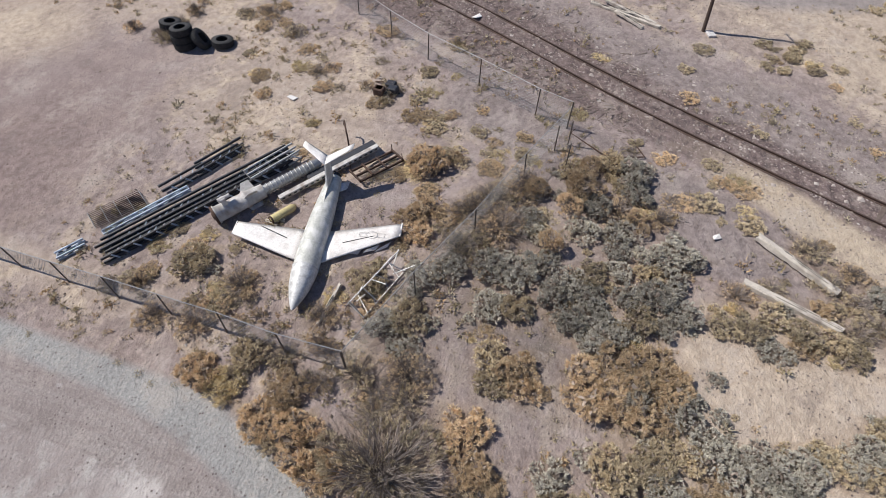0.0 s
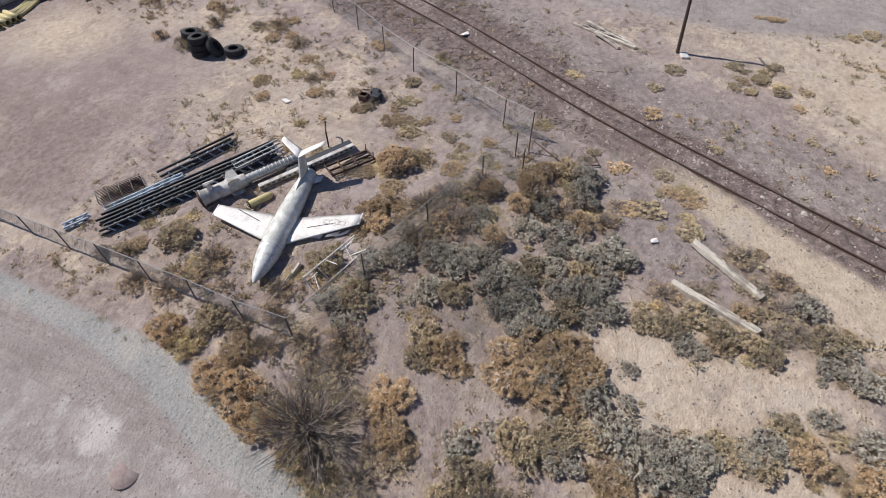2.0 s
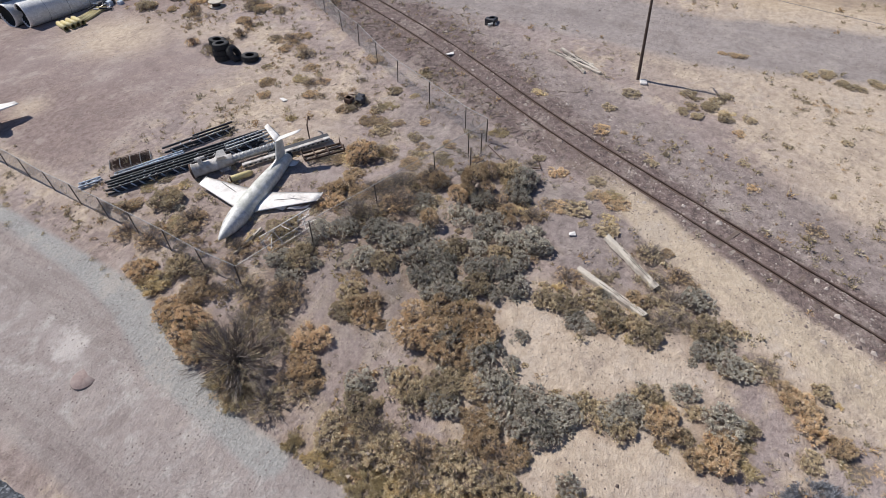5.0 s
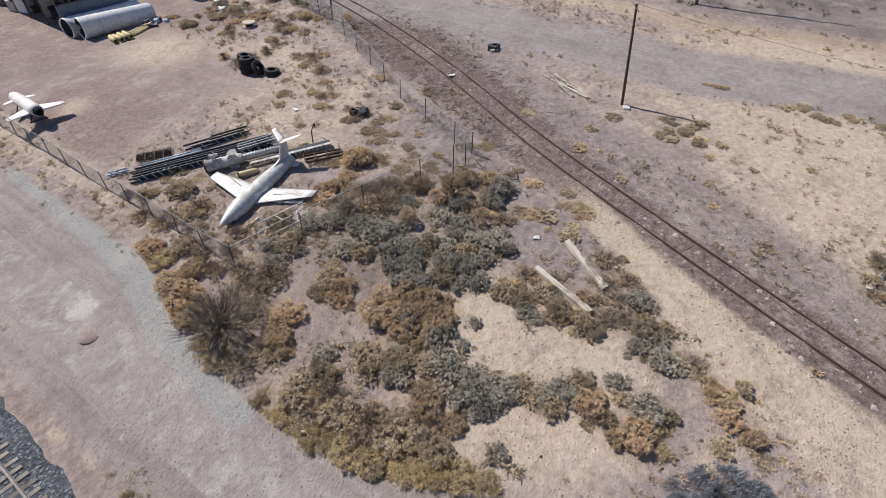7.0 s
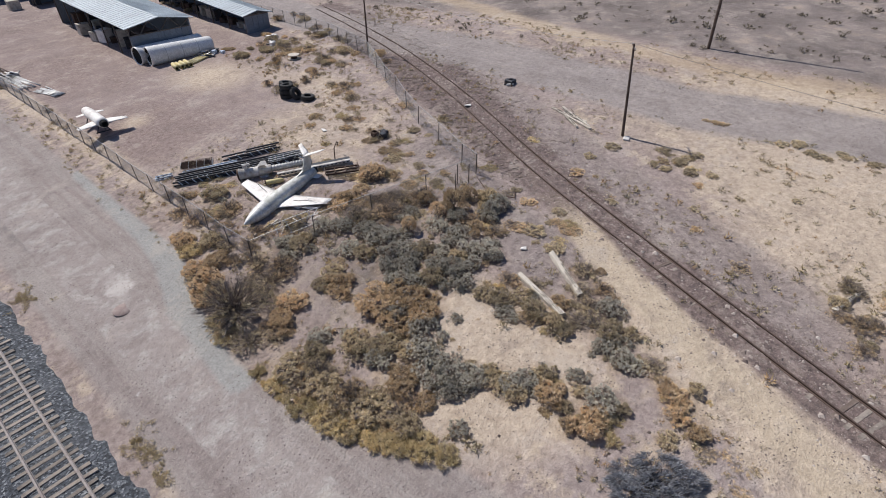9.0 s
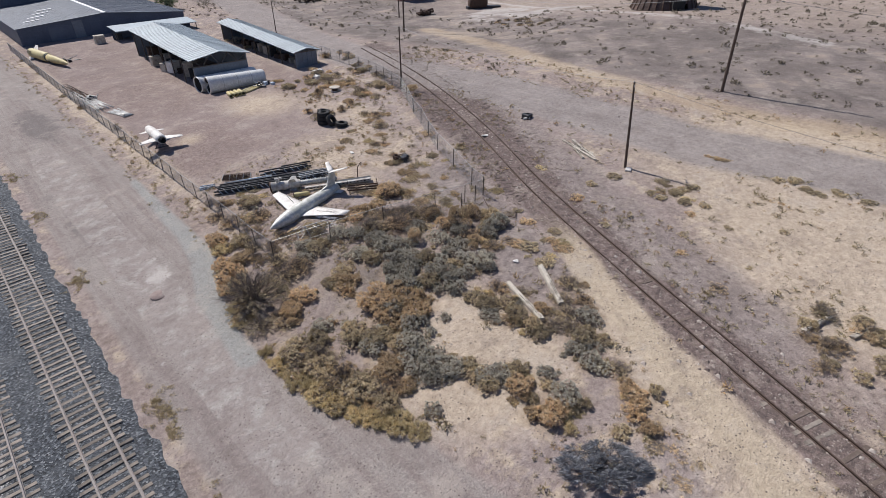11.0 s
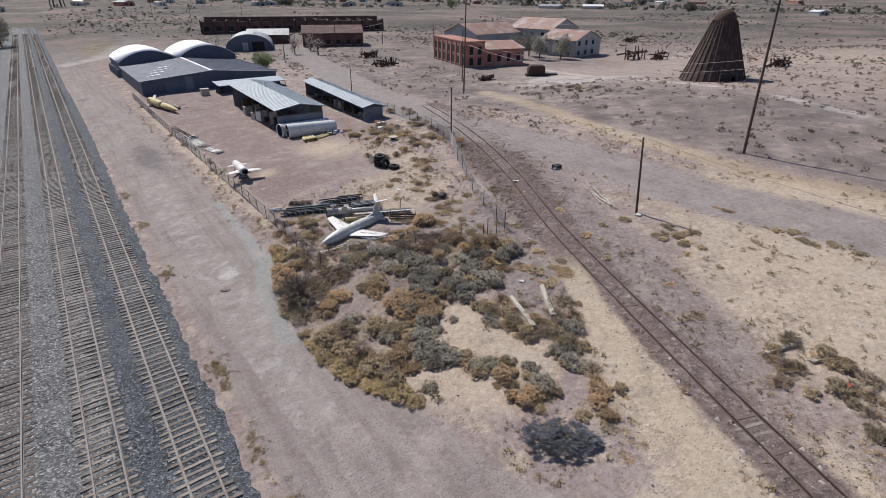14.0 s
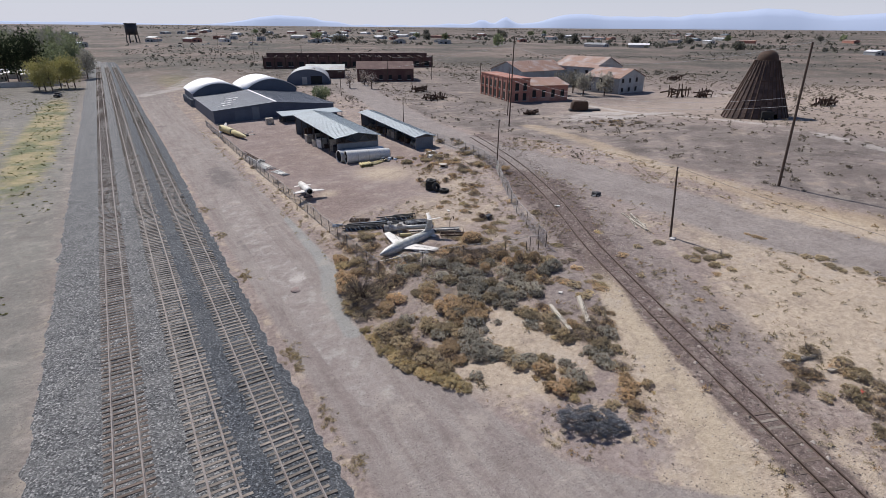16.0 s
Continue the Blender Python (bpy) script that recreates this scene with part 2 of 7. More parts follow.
SAGE_SAND = [(16.9, 50.2, 0.96), (16.8, 48.2, 0.89), (16.9, 47.0, 0.45), (13.0, 52.7, 0.67), (18.4, 47.2, 0.41), (13.9, 48.7, 0.85), (15.6, 47.3, 0.86), (15.9, 46.5, 0.61), (15.0, 46.2, 0.83), (15.7, 45.4, 0.86), (14.6, 45.2, 0.81), (14.9, 44.4, 0.68), (15.9, 44.2, 0.82), (16.3, 43.7, 0.69), (16.8, 42.4, 0.68), (17.4, 41.9, 0.71), (17.1, 41.4, 0.54), (18.4, 38.4, 0.9), (20.3, 45.3, 0.68), (13.3, 42.9, 0.51), (19.0, 40.0, 0.55)]
OLIVES = [(14.0, 65.4, 0.82), (17.0, 70.2, 1.12), (18.4, 62.1, 0.92), (27.8, 54.6, 0.81), (16.6, 55.8, 0.91), (15.6, 55.6, 0.67), (13.9, 50.7, 0.88), (13.8, 49.8, 1.01), (14.5, 49.2, 0.87), (15.1, 48.8, 0.73), (15.1, 48.0, 0.7), (16.4, 43.0, 0.68), (16.8, 43.5, 0.56), (18.0, 41.5, 0.55), (16.4, 41.8, 0.64), (18.4, 41.2, 0.55), (17.2, 39.6, 0.42), (18.6, 37.4, 0.52), (18.4, 39.4, 0.53), (20.8, 47.0, 0.76), (21.2, 46.0, 0.79), (21.9, 45.2, 0.76), (21.3, 44.0, 0.77), (21.4, 42.9, 0.64), (21.0, 42.2, 0.71), (23.1, 39.1, 0.56), (21.7, 35.1, 0.53), (18.5, 35.2, 0.49), (12.0, 51.9, 0.87), (9.8, 46.8, 0.53), (12.0, 44.9, 0.76)]
GOLDEN = [(12.2, 67.1, 1.0), (21.5, 60.8, 0.83), (22.8, 61.0, 0.93), (25.9, 61.8, 1.27), (16.4, 54.7, 0.89), (15.7, 54.2, 0.72), (16.7, 51.6, 1.4), (17.7, 50.8, 1.23), (18.1, 49.4, 1.09), (16.2, 50.3, 1.07), (17.5, 48.8, 0.92), (16.2, 49.0, 0.64), (14.0, 47.2, 0.83), (13.4, 46.6, 0.92), (13.5, 45.1, 0.64), (17.4, 40.5, 0.79), (17.2, 40.1, 0.53), (17.2, 38.3, 1.02), (16.7, 38.8, 0.63), (20.7, 44.0, 0.61), (22.8, 43.2, 0.66), (21.1, 36.4, 0.54), (20.9, 36.0, 0.68), (20.6, 35.5, 0.64), (19.8, 35.4, 0.58), (19.6, 34.3, 0.61), (11.2, 61.9, 1.3), (10.0, 60.7, 0.97), (11.6, 63.6, 1.01), (12.9, 63.2, 0.89), (13.7, 56.0, 0.96), (12.4, 55.4, 0.81)]
BARE = [(11.2, 58.5, 2.54), (14.1, 70.5, 0.85), (14.3, 68.5, 0.86), (14.1, 64.0, 0.81), (16.5, 67.5, 0.99), (16.2, 63.3, 0.76), (21.4, 58.8, 1.14), (23.5, 58.8, 1.22), (24.6, 58.0, 1.19), (23.0, 57.1, 1.33), (25.8, 56.5, 1.19), (25.7, 52.0, 0.94), (25.8, 50.1, 0.77), (22.5, 46.6, 0.72), (23.3, 45.1, 0.65), (22.2, 41.8, 0.78), (23.5, 41.8, 0.92), (24.3, 42.8, 0.8), (22.6, 40.9, 0.74), (25.2, 41.8, 0.68), (26.0, 43.5, 0.83), (21.9, 37.4, 0.64), (10.3, 55.6, 1.04), (11.4, 54.7, 0.78), (13.9, 58.6, 1.04), (15.0, 58.9, 1.19), (14.4, 60.8, 0.91)]
ROADSIDE = [(10.7, 52.2, 0.99), (11.5, 51.0, 0.87), (10.4, 51.0, 0.83), (11.0, 49.7, 0.95), (11.5, 48.4, 0.96), (10.6, 48.3, 0.81), (11.6, 46.8, 1.04), (12.3, 45.7, 0.78), (11.7, 50.1, 0.7), (12.3, 47.6, 0.68), (13.0, 45.6, 0.71)]
STRAWS = [(11.6, 65.8, 1.04), (9.3, 58.5, 1.04), (9.6, 56.9, 0.87), (9.5, 53.5, 0.6), (9.5, 52.0, 0.69), (9.5, 50.1, 0.93), (9.9, 48.3, 1.0), (9.1, 51.2, 0.44), (10.1, 47.2, 0.76), (10.6, 45.6, 0.75), (11.2, 44.6, 0.86), (11.1, 43.6, 0.96), (10.5, 44.9, 0.73), (11.3, 42.6, 0.71), (17.9, 37.7, 0.49), (10.8, 46.1, 0.61)]
TUMBLE = [(22.6, 54.8, 0.71), (26.5, 54.1, 0.86), (25.7, 54.1, 0.59), (27.9, 53.8, 0.65), (24.9, 54.3, 0.77), (25.3, 51.2, 0.57), (24.7, 50.8, 0.45), (25.7, 56.1, 0.69), (26.5, 53.2, 0.56)]

# ---- the lie of the land ----
X_KNOTS = (-400, -60, -14, 3, 7, 14.4, 21, 31, 42, 62, 100, 200, 400, 1000, 6000)
Z_KNOTS = (0, -0.2, 0, 0.05, 0.4, 1.45, 2.45, 3.0, 4.25, 6.4, 7.6, 8, 7, 3, 0)


def fade(v, lo, hi):
    s = np.clip((np.asarray(v, float) - lo) / (hi - lo), 0, 1)
    return s * s * (3 - 2 * s)


def lie(x, y):
    """The smooth height of the land."""
    x, y = np.asarray(x, float), np.asarray(y, float)
    z = sum(np.interp(x + k, X_KNOTS, Z_KNOTS) for k in (-3, -1.5, 0, 1.5, 3)) / 5
    return z * (1 - 0.6 * fade(y, 60, 135)) + 0.0075 * np.maximum(0, np.hypot(x, y) - 450)


def rough(x, y):
    if -14 < x < 3.4 or abs(x) > 400 or y > 500:
        return 0.0
    k = float(fade(x, 3.4, 9)) if x > 0 else 1.0
    return k * (0.09 * noise.noise((x * 0.35, y * 0.35, 3.1)) + 0.05 * noise.noise((x * 1.3, y * 1.3, 7.7)))


def gz(x, y):
    return float(lie(x, y)) + rough(x, y)


SPUR_Y = (15, 24, 30, 36.7, 44.8, 53.9, 62.2, 73.6, 82.2, 95, 110)
SPUR_X = (18.9, 23.1, 25.3, 28.1, 31.4, 35.2, 39.5, 44.6, 48.2, 53.0, 58.5)


def spur_x(y):
    return sum(np.interp(np.asarray(y, float) + k, SPUR_Y, SPUR_X) for k in (-4, -2, 0, 2, 4)) / 5


def off_line(x, y, line):
    """Distance from a broken line."""
    best = np.full(np.shape(x), 1e9)
    for (ax, ay), (bx, by) in zip(line, line[1:]):
        dx, dy = bx - ax, by - ay
        t = np.clip(((x - ax) * dx + (y - ay) * dy) / (dx * dx + dy * dy), 0, 1)
        best = np.minimum(best, np.hypot(x - ax - t * dx, y - ay - t * dy))
    return best


PATH_LINE = [(16.5, 24), (19.4, 27.7), (21.1, 29.5), (22.6, 32.5), (23.6, 35), (24.8, 37.3), (26.1, 39.4), (27.5, 42.4), (29.1, 44.8), (31.2, 48.8), (33, 52.5)]
LANE_LINE = [(56, 10), (52, 30), (51.2, 38.7), (49.6, 45.2), (50.2, 52.5), (50.2, 60.7), (51, 71.8), (50.6, 83.7), (52.5, 102.8), (62, 151), (79, 227), (120, 420)]
TRACK_LINE = [(62, 25), (59.9, 37.6), (58.6, 42.3), (58.7, 48.5), (59.6, 56.4), (60.9, 69.6), (67.2, 86.1), (76, 112)]
TRAIL_LINE = [(117, 134), (109, 98), (103, 72), (98, 58), (94, 48)]
CROSS_LINE = [(5, 250), (18, 262), (40, 330), (30, 520), (26, 760)]


def ground_masks(x, y):
    edge = np.interp(y, (10, 24, 30, 34, 38, 42, 47, 52, 56, 62, 66, 400), (26, 21, 16, 13.2, 12.4, 12.0, 9.6, 9.0, 9.2, 10.3, 11.9, 13.4))
    road = fade(x, 2.5, 4.5) * (1 - fade(x - edge, -0.9, 0.9))
    sand = np.maximum.reduce([
        np.exp(-(((x - 17.5) / 6) ** 2 + ((y - 44) / 6.5) ** 2) ** 2),
        0.75 * np.exp(-(((x - 50) / 12) ** 2 + ((y - 38) / 17) ** 2) ** 2),
        0.62 * np.exp(-(((x - 29) / 7) ** 2 + ((y - 72) / 9) ** 2) ** 2),
        0.8 * np.exp(-(((x - 14.6) / 1.5) ** 2 + ((y - 112) / 50) ** 4)),
        0.85 * np.exp(-(((x - 38) / 8.5) ** 2 + ((y - 30) / 11) ** 2) ** 2),
        0.6 * np.exp(-((off_line(x, y, [(26, 66), (36, 80), (33, 100)]) / 4) ** 2)),
        0.9 * np.exp(-(((x - 21) / 6) ** 2 + ((y - 25) / 7) ** 2) ** 2),
        0.85 * np.exp(-((off_line(x, y, PATH_LINE) / 3.0) ** 4)) * (1 - fade(y, 40, 46)),
        0.95 * np.exp(-(((x - 56) / 4) ** 2 + ((y - 38) / 9) ** 2) ** 2),
        np.exp(-(((x - 42) / 6.5) ** 2 + ((y - 34) / 9) ** 2) ** 2),
        0.42 * fade(x, 85, 110) * (1 - fade(y, 120, 170)) * (1 - fade(x, 240, 300)),
        0.85 * np.exp(-(((x - 30.5) / 5.5) ** 2 + ((y - 95) / 8) ** 2) ** 2),
        0.8 * np.exp(-(((x - 19.5) / 2.2) ** 2 + ((y - 89.5) / 2.5) ** 2)),
        0.27 + 0 * x])
    path = np.exp(-((off_line(x, y, PATH_LINE) / 1.3) ** 4)) * (1 - 0.7 * fade(y, 44, 50))
    lane = np.exp(-((off_line(x, y, LANE_LINE) / (3.6 + 0.012 * y)) ** 4))
    yard = fade(x, 14.5, 17) * (1 - fade(x, 40, 46)) * fade(y, 74, 84) * (1 - fade(y, 165, 175)) * (1 - 0.8 * np.exp(-(((x - 38) / 7) ** 2 + ((y - 82) / 14) ** 2))) * (1 - 0.75 * np.exp(-(((x - 30.5) / 5) ** 2 + ((y - 95) / 7) ** 2))) * (1 - 0.7 * np.exp(-(((x - 19.5) / 2.2) ** 2 + ((y - 89.5) / 2.5) ** 2)))
    bed = np.exp(-(((x - spur_x(y) + 0.3) / (1.85 + 0.085 * np.clip(y - 40, 0, 32))) ** 4)) * (y < 110)
    crust = road * (1 - fade(x - 8.4, -0.12, 0.12)) * fade(x, 4.6, 6.0) * fade(y, 40, 50) * (1 - fade(y, 92, 110))
    strip = np.exp(-((off_line(x, y, [(12.2, 84), (11.6, 73.8), (11.5, 70.3), (10.9, 66.6), (10.1, 63.7), (9.4, 61.6), (8.6, 54)]) / 0.95) ** 4))
    rubble = np.maximum(0.7 * np.exp(-(((x - spur_x(y) - 3.2) / 3.8) ** 4)) * (y < 105) * fade(y, 24, 34), 0.8 * np.exp(-(((x - spur_x(y) + 6.5) / 3.2) ** 4)) * fade(y, 40, 46) * (1 - fade(y, 60, 66)))
    track_mask = np.exp(-((off_line(x, y, TRACK_LINE) / 2.3) ** 2))
    scrub = fade(x, 58, 66) * (1 - 0.5 * fade(x, 130, 180)) * (1 - lane) * 0.85 * (1 - 0.55 * fade(x, 85, 110) * (1 - fade(y, 120, 170))) + np.exp(-(((x - 20) / 9) ** 2 + ((y - 55) / 6) ** 2)) * 0.6
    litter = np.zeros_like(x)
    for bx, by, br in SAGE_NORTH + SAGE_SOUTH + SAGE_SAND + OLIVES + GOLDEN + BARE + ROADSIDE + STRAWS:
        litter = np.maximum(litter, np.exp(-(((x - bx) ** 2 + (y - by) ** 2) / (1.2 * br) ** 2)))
    left = (1 - fade(x, -15, -12)) * (y < 330) * (x > -300)
    stain = np.maximum(np.exp(-(((x - 8.6) / 2.2) ** 2 + ((y - 112) / 9) ** 2)), 0.8 * np.exp(-(((x - 6.0) / 1.2) ** 2 + ((y - 78) / 6) ** 2)))
    grass = np.maximum.reduce([np.exp(-(((x + 21) / 5) ** 2 + ((y - 185) / 75) ** 4)), 0.8 * np.exp(-(((x + 34) / 9) ** 2 + ((y - 150) / 50) ** 4)), 0.75 * np.exp(-(((x - 22) / 12) ** 2 + ((y - 300) / 50) ** 2))])
    pale = np.maximum.reduce([0.75 * np.exp(-(((x - 7.7) / 1.0) ** 2 + ((y - 67) / 3.6) ** 2)), np.exp(-((off_line(x, y, CROSS_LINE) / 5) ** 4)), 0.8 * np.exp(-((off_line(x, y, TRAIL_LINE) / 2.0) ** 2))])
    pale = np.maximum(np.maximum(pale, 0.6 * np.exp(-(((x - 190) / 40) ** 2 + ((y - 130) / 12) ** 2))), np.maximum(np.exp(-(((x - 100) / 15) ** 2 + ((y - 112) / 13) ** 2)), 0.85 * np.exp(-(((x - 112) / 6) ** 2 + ((y - 103) / 10) ** 2))))
    return {"road": road, "left": left, "rubble": rubble, "crust": crust, "strip": strip, "track": track_mask, "grass": grass, "stain": stain, "sand": sand, "path": path, "lane": lane, "yard": yard, "bed": bed, "scrub": scrub, "litter": litter, "pale": pale, "far": fade(np.hypot(x, y), 170, 400)}


def spaced(parts):
    out = []
    for a, b, n in parts:
        out += list(np.linspace(a, b, n, endpoint=False))
    return np.array(out + [parts[-1][1]])


def build_ground():
    xs = spaced([(-4300, -500, 14), (-500, -60, 22), (-60, -14, 30), (-14, 3, 12), (3, 58, 118), (58, 130, 72), (130, 420, 50), (420, 4300, 26)])
    ys = spaced([(-300, 0, 8), (0, 20, 10), (20, 96, 166), (96, 180, 84), (180, 420, 60), (420, 900, 30), (900, 4400, 30)])
    gx, gy = np.meshgrid(xs, ys)
    z = lie(gx, gy)
    z += np.array([rough(a, b) for a, b in zip(gx.ravel(), gy.ravel())]).reshape(gx.shape)
    nx, ny = len(xs), len(ys)
    me = bpy.data.meshes.new("ground")
    idx = np.arange(nx * ny).reshape(ny, nx)
    quads = np.stack([idx[:-1, :-1], idx[:-1, 1:], idx[1:, 1:], idx[1:, :-1]], -1).reshape(-1, 4)
    me.from_pydata(np.stack([gx, gy, z], -1).reshape(-1, 3).tolist(), [], quads.tolist())
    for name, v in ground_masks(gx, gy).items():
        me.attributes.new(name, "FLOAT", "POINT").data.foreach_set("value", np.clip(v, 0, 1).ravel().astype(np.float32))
    me.polygons.foreach_set("use_smooth", [True] * len(me.polygons))
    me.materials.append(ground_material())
    return tagged(new("ground", me), "dusty mauve and tan desert dirt with stones and worn tracks", "ground", kind="structure")


def ground_material():
    m, nt, b = nodes_of("desert_dirt")
    co = nt.nodes.new("ShaderNodeTexCoord").outputs["Object"]

    def mask(name):
        a = nt.nodes.new("ShaderNodeAttribute")
        a.attribute_name = name
        return a.outputs["Fac"]

    broad, mid, fine, grit, sandgrain = (noise_at(nt, f, d, 0.68, co) for f, d in ((0.09, 5), (0.55, 6), (2.6, 6), (9, 4), (26, 2)))
    stretch = nt.nodes.new("ShaderNodeMapping")
    stretch.inputs["Scale"].default_value = (1.0, 0.07, 1.0)
    nt.links.new(co, stretch.inputs["Vector"])
    streak = noise_at(nt, 1.1, 6, 0.7, stretch.outputs[0])

    def worn(fac, lo=0.35, hi=0.65, wobble=0.55):
        return step(nt, calc(nt, "ADD", fac, calc(nt, "MULTIPLY", calc(nt, "SUBTRACT", mid, 0.5), wobble * 2)), lo, hi)

    def tone(fac, a, b):
        return ramp(nt, fac, [(0.32, a), (0.68, b)])

    c = tone(fine, (0.17, 0.13, 0.115), (0.37, 0.297, 0.262))
    c = blend(nt, step(nt, broad, 0.4, 0.62), c, tone(fine, (0.23, 0.18, 0.165), (0.365, 0.305, 0.285)))
    c = blend(nt, worn(mask("sand"), 0.3, 0.85, 2.0), c, tone(fine, (0.35, 0.28, 0.213), (0.55, 0.452, 0.352)))
    c = blend(nt, calc(nt, "MULTIPLY", worn(mask("scrub"), 0.35, 0.75, 0.9), 0.85), c, ramp(nt, noise_at(nt, 0.16, 8, 0.72, co), [(0.36, (0.09, 0.078, 0.072)), (0.47, (0.165, 0.14, 0.131)), (0.56, (0.235, 0.20, 0.184)), (0.68, (0.37, 0.298, 0.236))]))
    c = blend(nt, calc(nt, "MULTIPLY", worn(mask("track"), 0.35, 0.85, 0.9), 0.7), c, blend(nt, step(nt, noise_at(nt, 0.5, 5, 0.7, stretch.outputs[0]), 0.42, 0.6), tone(fine, (0.33, 0.245, 0.165), (0.46, 0.36, 0.25)), tone(fine, (0.43, 0.34, 0.24), (0.56, 0.455, 0.33))))
    c = blend(nt, calc(nt, "MULTIPLY", worn(mask("rubble"), 0.35, 0.7, 1.2), 0.85), c, tone(fine, (0.15, 0.122, 0.115), (0.31, 0.262, 0.245)))
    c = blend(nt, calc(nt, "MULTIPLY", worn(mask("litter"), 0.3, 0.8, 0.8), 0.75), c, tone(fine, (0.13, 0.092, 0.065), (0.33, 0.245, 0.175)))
    c = blend(nt, calc(nt, "MULTIPLY", worn(mask("bed"), 0.3, 0.7, 0.8), 0.95), c, ramp(nt, fine, [(0.32, (0.055, 0.043, 0.042)), (0.5, (0.14, 0.104, 0.097)), (0.7, (0.25, 0.19, 0.175))]))
    c = blend(nt, calc(nt, "MULTIPLY", worn(mask("lane"), 0.3, 0.7, 0.5), 0.92), c, blend(nt, step(nt, streak, 0.4, 0.65), tone(fine, (0.205, 0.18, 0.17), (0.295, 0.26, 0.248)), tone(fine, (0.25, 0.22, 0.208), (0.355, 0.315, 0.298))))
    c = blend(nt, calc(nt, "MULTIPLY", worn(mask("yard"), 0.3, 0.8, 0.7), 0.85), c, blend(nt, step(nt, broad, 0.42, 0.6), tone(fine, (0.165, 0.12, 0.11), (0.29, 0.225, 0.205)), tone(mid, (0.215, 0.165, 0.152), (0.315, 0.252, 0.232))))
    c = blend(nt, calc(nt, "MULTIPLY", worn(mask("path"), 0.3, 0.8, 0.3), 0.9), c, tone(fine, (0.385, 0.312, 0.228), (0.53, 0.438, 0.33)))
    dirt = blend(nt, step(nt, streak, 0.36, 0.6), tone(fine, (0.19, 0.155, 0.145), (0.29, 0.243, 0.226)), tone(grit, (0.235, 0.204, 0.187), (0.375, 0.335, 0.308)))
    dirt = blend(nt, calc(nt, "MULTIPLY", step(nt, broad, 0.6, 0.68), 0.5), dirt, (0.15, 0.13, 0.13))
    dirt = blend(nt, calc(nt, "MULTIPLY", step(nt, mid, 0.66, 0.7), 0.6), dirt, (0.47, 0.44, 0.42))
    dirt = blend(nt, calc(nt, "MULTIPLY", worn(mask("stain"), 0.35, 0.7, 0.9), 0.65), dirt, (0.13, 0.115, 0.115))
    dirt = blend(nt, calc(nt, "MULTIPLY", step(nt, calc(nt, "ADD", mask("crust"), calc(nt, "MULTIPLY", calc(nt, "SUBTRACT", mid, 0.5), 0.5)), 0.44, 0.56), 0.8), dirt, blend(nt, step(nt, noise_at(nt, 0.8, 6, 0.7, co), 0.5, 0.62), tone(fine, (0.265, 0.225, 0.208), (0.34, 0.298, 0.278)), tone(grit, (0.355, 0.325, 0.30), (0.465, 0.435, 0.405))))
    dirt = blend(nt, calc(nt, "MULTIPLY", worn(mask("strip"), 0.3, 0.75, 0.5), 0.8), dirt, tone(grit, (0.215, 0.22, 0.21), (0.385, 0.385, 0.365)))
    c = blend(nt, worn(mask("road"), 0.35, 0.65, 0.35), c, dirt)
    c = blend(nt, calc(nt, "MULTIPLY", mask("left"), 0.9), c, blend(nt, step(nt, broad, 0.4, 0.62), tone(fine, (0.15, 0.146, 0.132), (0.235, 0.226, 0.208)), tone(mid, (0.19, 0.188, 0.165), (0.285, 0.275, 0.248))))
    c = blend(nt, calc(nt, "MULTIPLY", worn(mask("grass"), 0.4, 0.7, 1.0), 0.8), c, ramp(nt, noise_at(nt, 0.12, 5, 0.7, co), [(0.42, (0.13, 0.155, 0.065)), (0.5, (0.28, 0.25, 0.115)), (0.6, (0.42, 0.34, 0.18))]))
    c = blend(nt, calc(nt, "MULTIPLY", worn(mask("pale"), 0.45, 0.7, 1.3), calc(nt, "MULTIPLY", step(nt, noise_at(nt, 0.13, 6, 0.7, co), 0.42, 0.52), 0.85)), c, (0.49, 0.45, 0.42))
    weather = noise_at(nt, 0.045, 8, 0.72, co)
    c = blend(nt, calc(nt, "MULTIPLY", step(nt, weather, 0.5, 0.36), calc(nt, "MULTIPLY", mask("scrub"), 0.75)), c, (0.13, 0.112, 0.103))
    c = blend(nt, calc(nt, "MULTIPLY", step(nt, weather, 0.55, 0.66), calc(nt, "MULTIPLY", mask("scrub"), 0.7)), c, (0.42, 0.345, 0.275))
    c = blend(nt, calc(nt, "MULTIPLY", mask("far"), 0.9), c, ramp(nt, noise_at(nt, 0.011, 9, 0.72, co), [(0.40, (0.05, 0.05, 0.042)), (0.49, (0.088, 0.08, 0.067)), (0.55, (0.15, 0.116, 0.098)), (0.68, (0.26, 0.205, 0.17))]))
    scuff = noise_at(nt, 0.33, 9, 0.78, co)
    c = blend(nt, calc(nt, "MULTIPLY", step(nt, scuff, 0.53, 0.62), 0.4), c, (0.44, 0.385, 0.335))
    c = blend(nt, calc(nt, "MULTIPLY", step(nt, scuff, 0.46, 0.38), 0.4), c, (0.17, 0.137, 0.125))
    vor = nt.nodes.new("ShaderNodeTexVoronoi")
    vor.inputs["Scale"].default_value = 4.5
    nt.links.new(co, vor.inputs["Vector"])
    c = blend(nt, calc(nt, "MULTIPLY", step(nt, vor.outputs["Distance"], 0.22, 0.14), step(nt, mid, 0.42, 0.58)), c, (0.115, 0.09, 0.085))
    c = blend(nt, calc(nt, "MULTIPLY", step(nt, sandgrain, 0.58, 0.72), 0.5), c, (0.58, 0.50, 0.44))
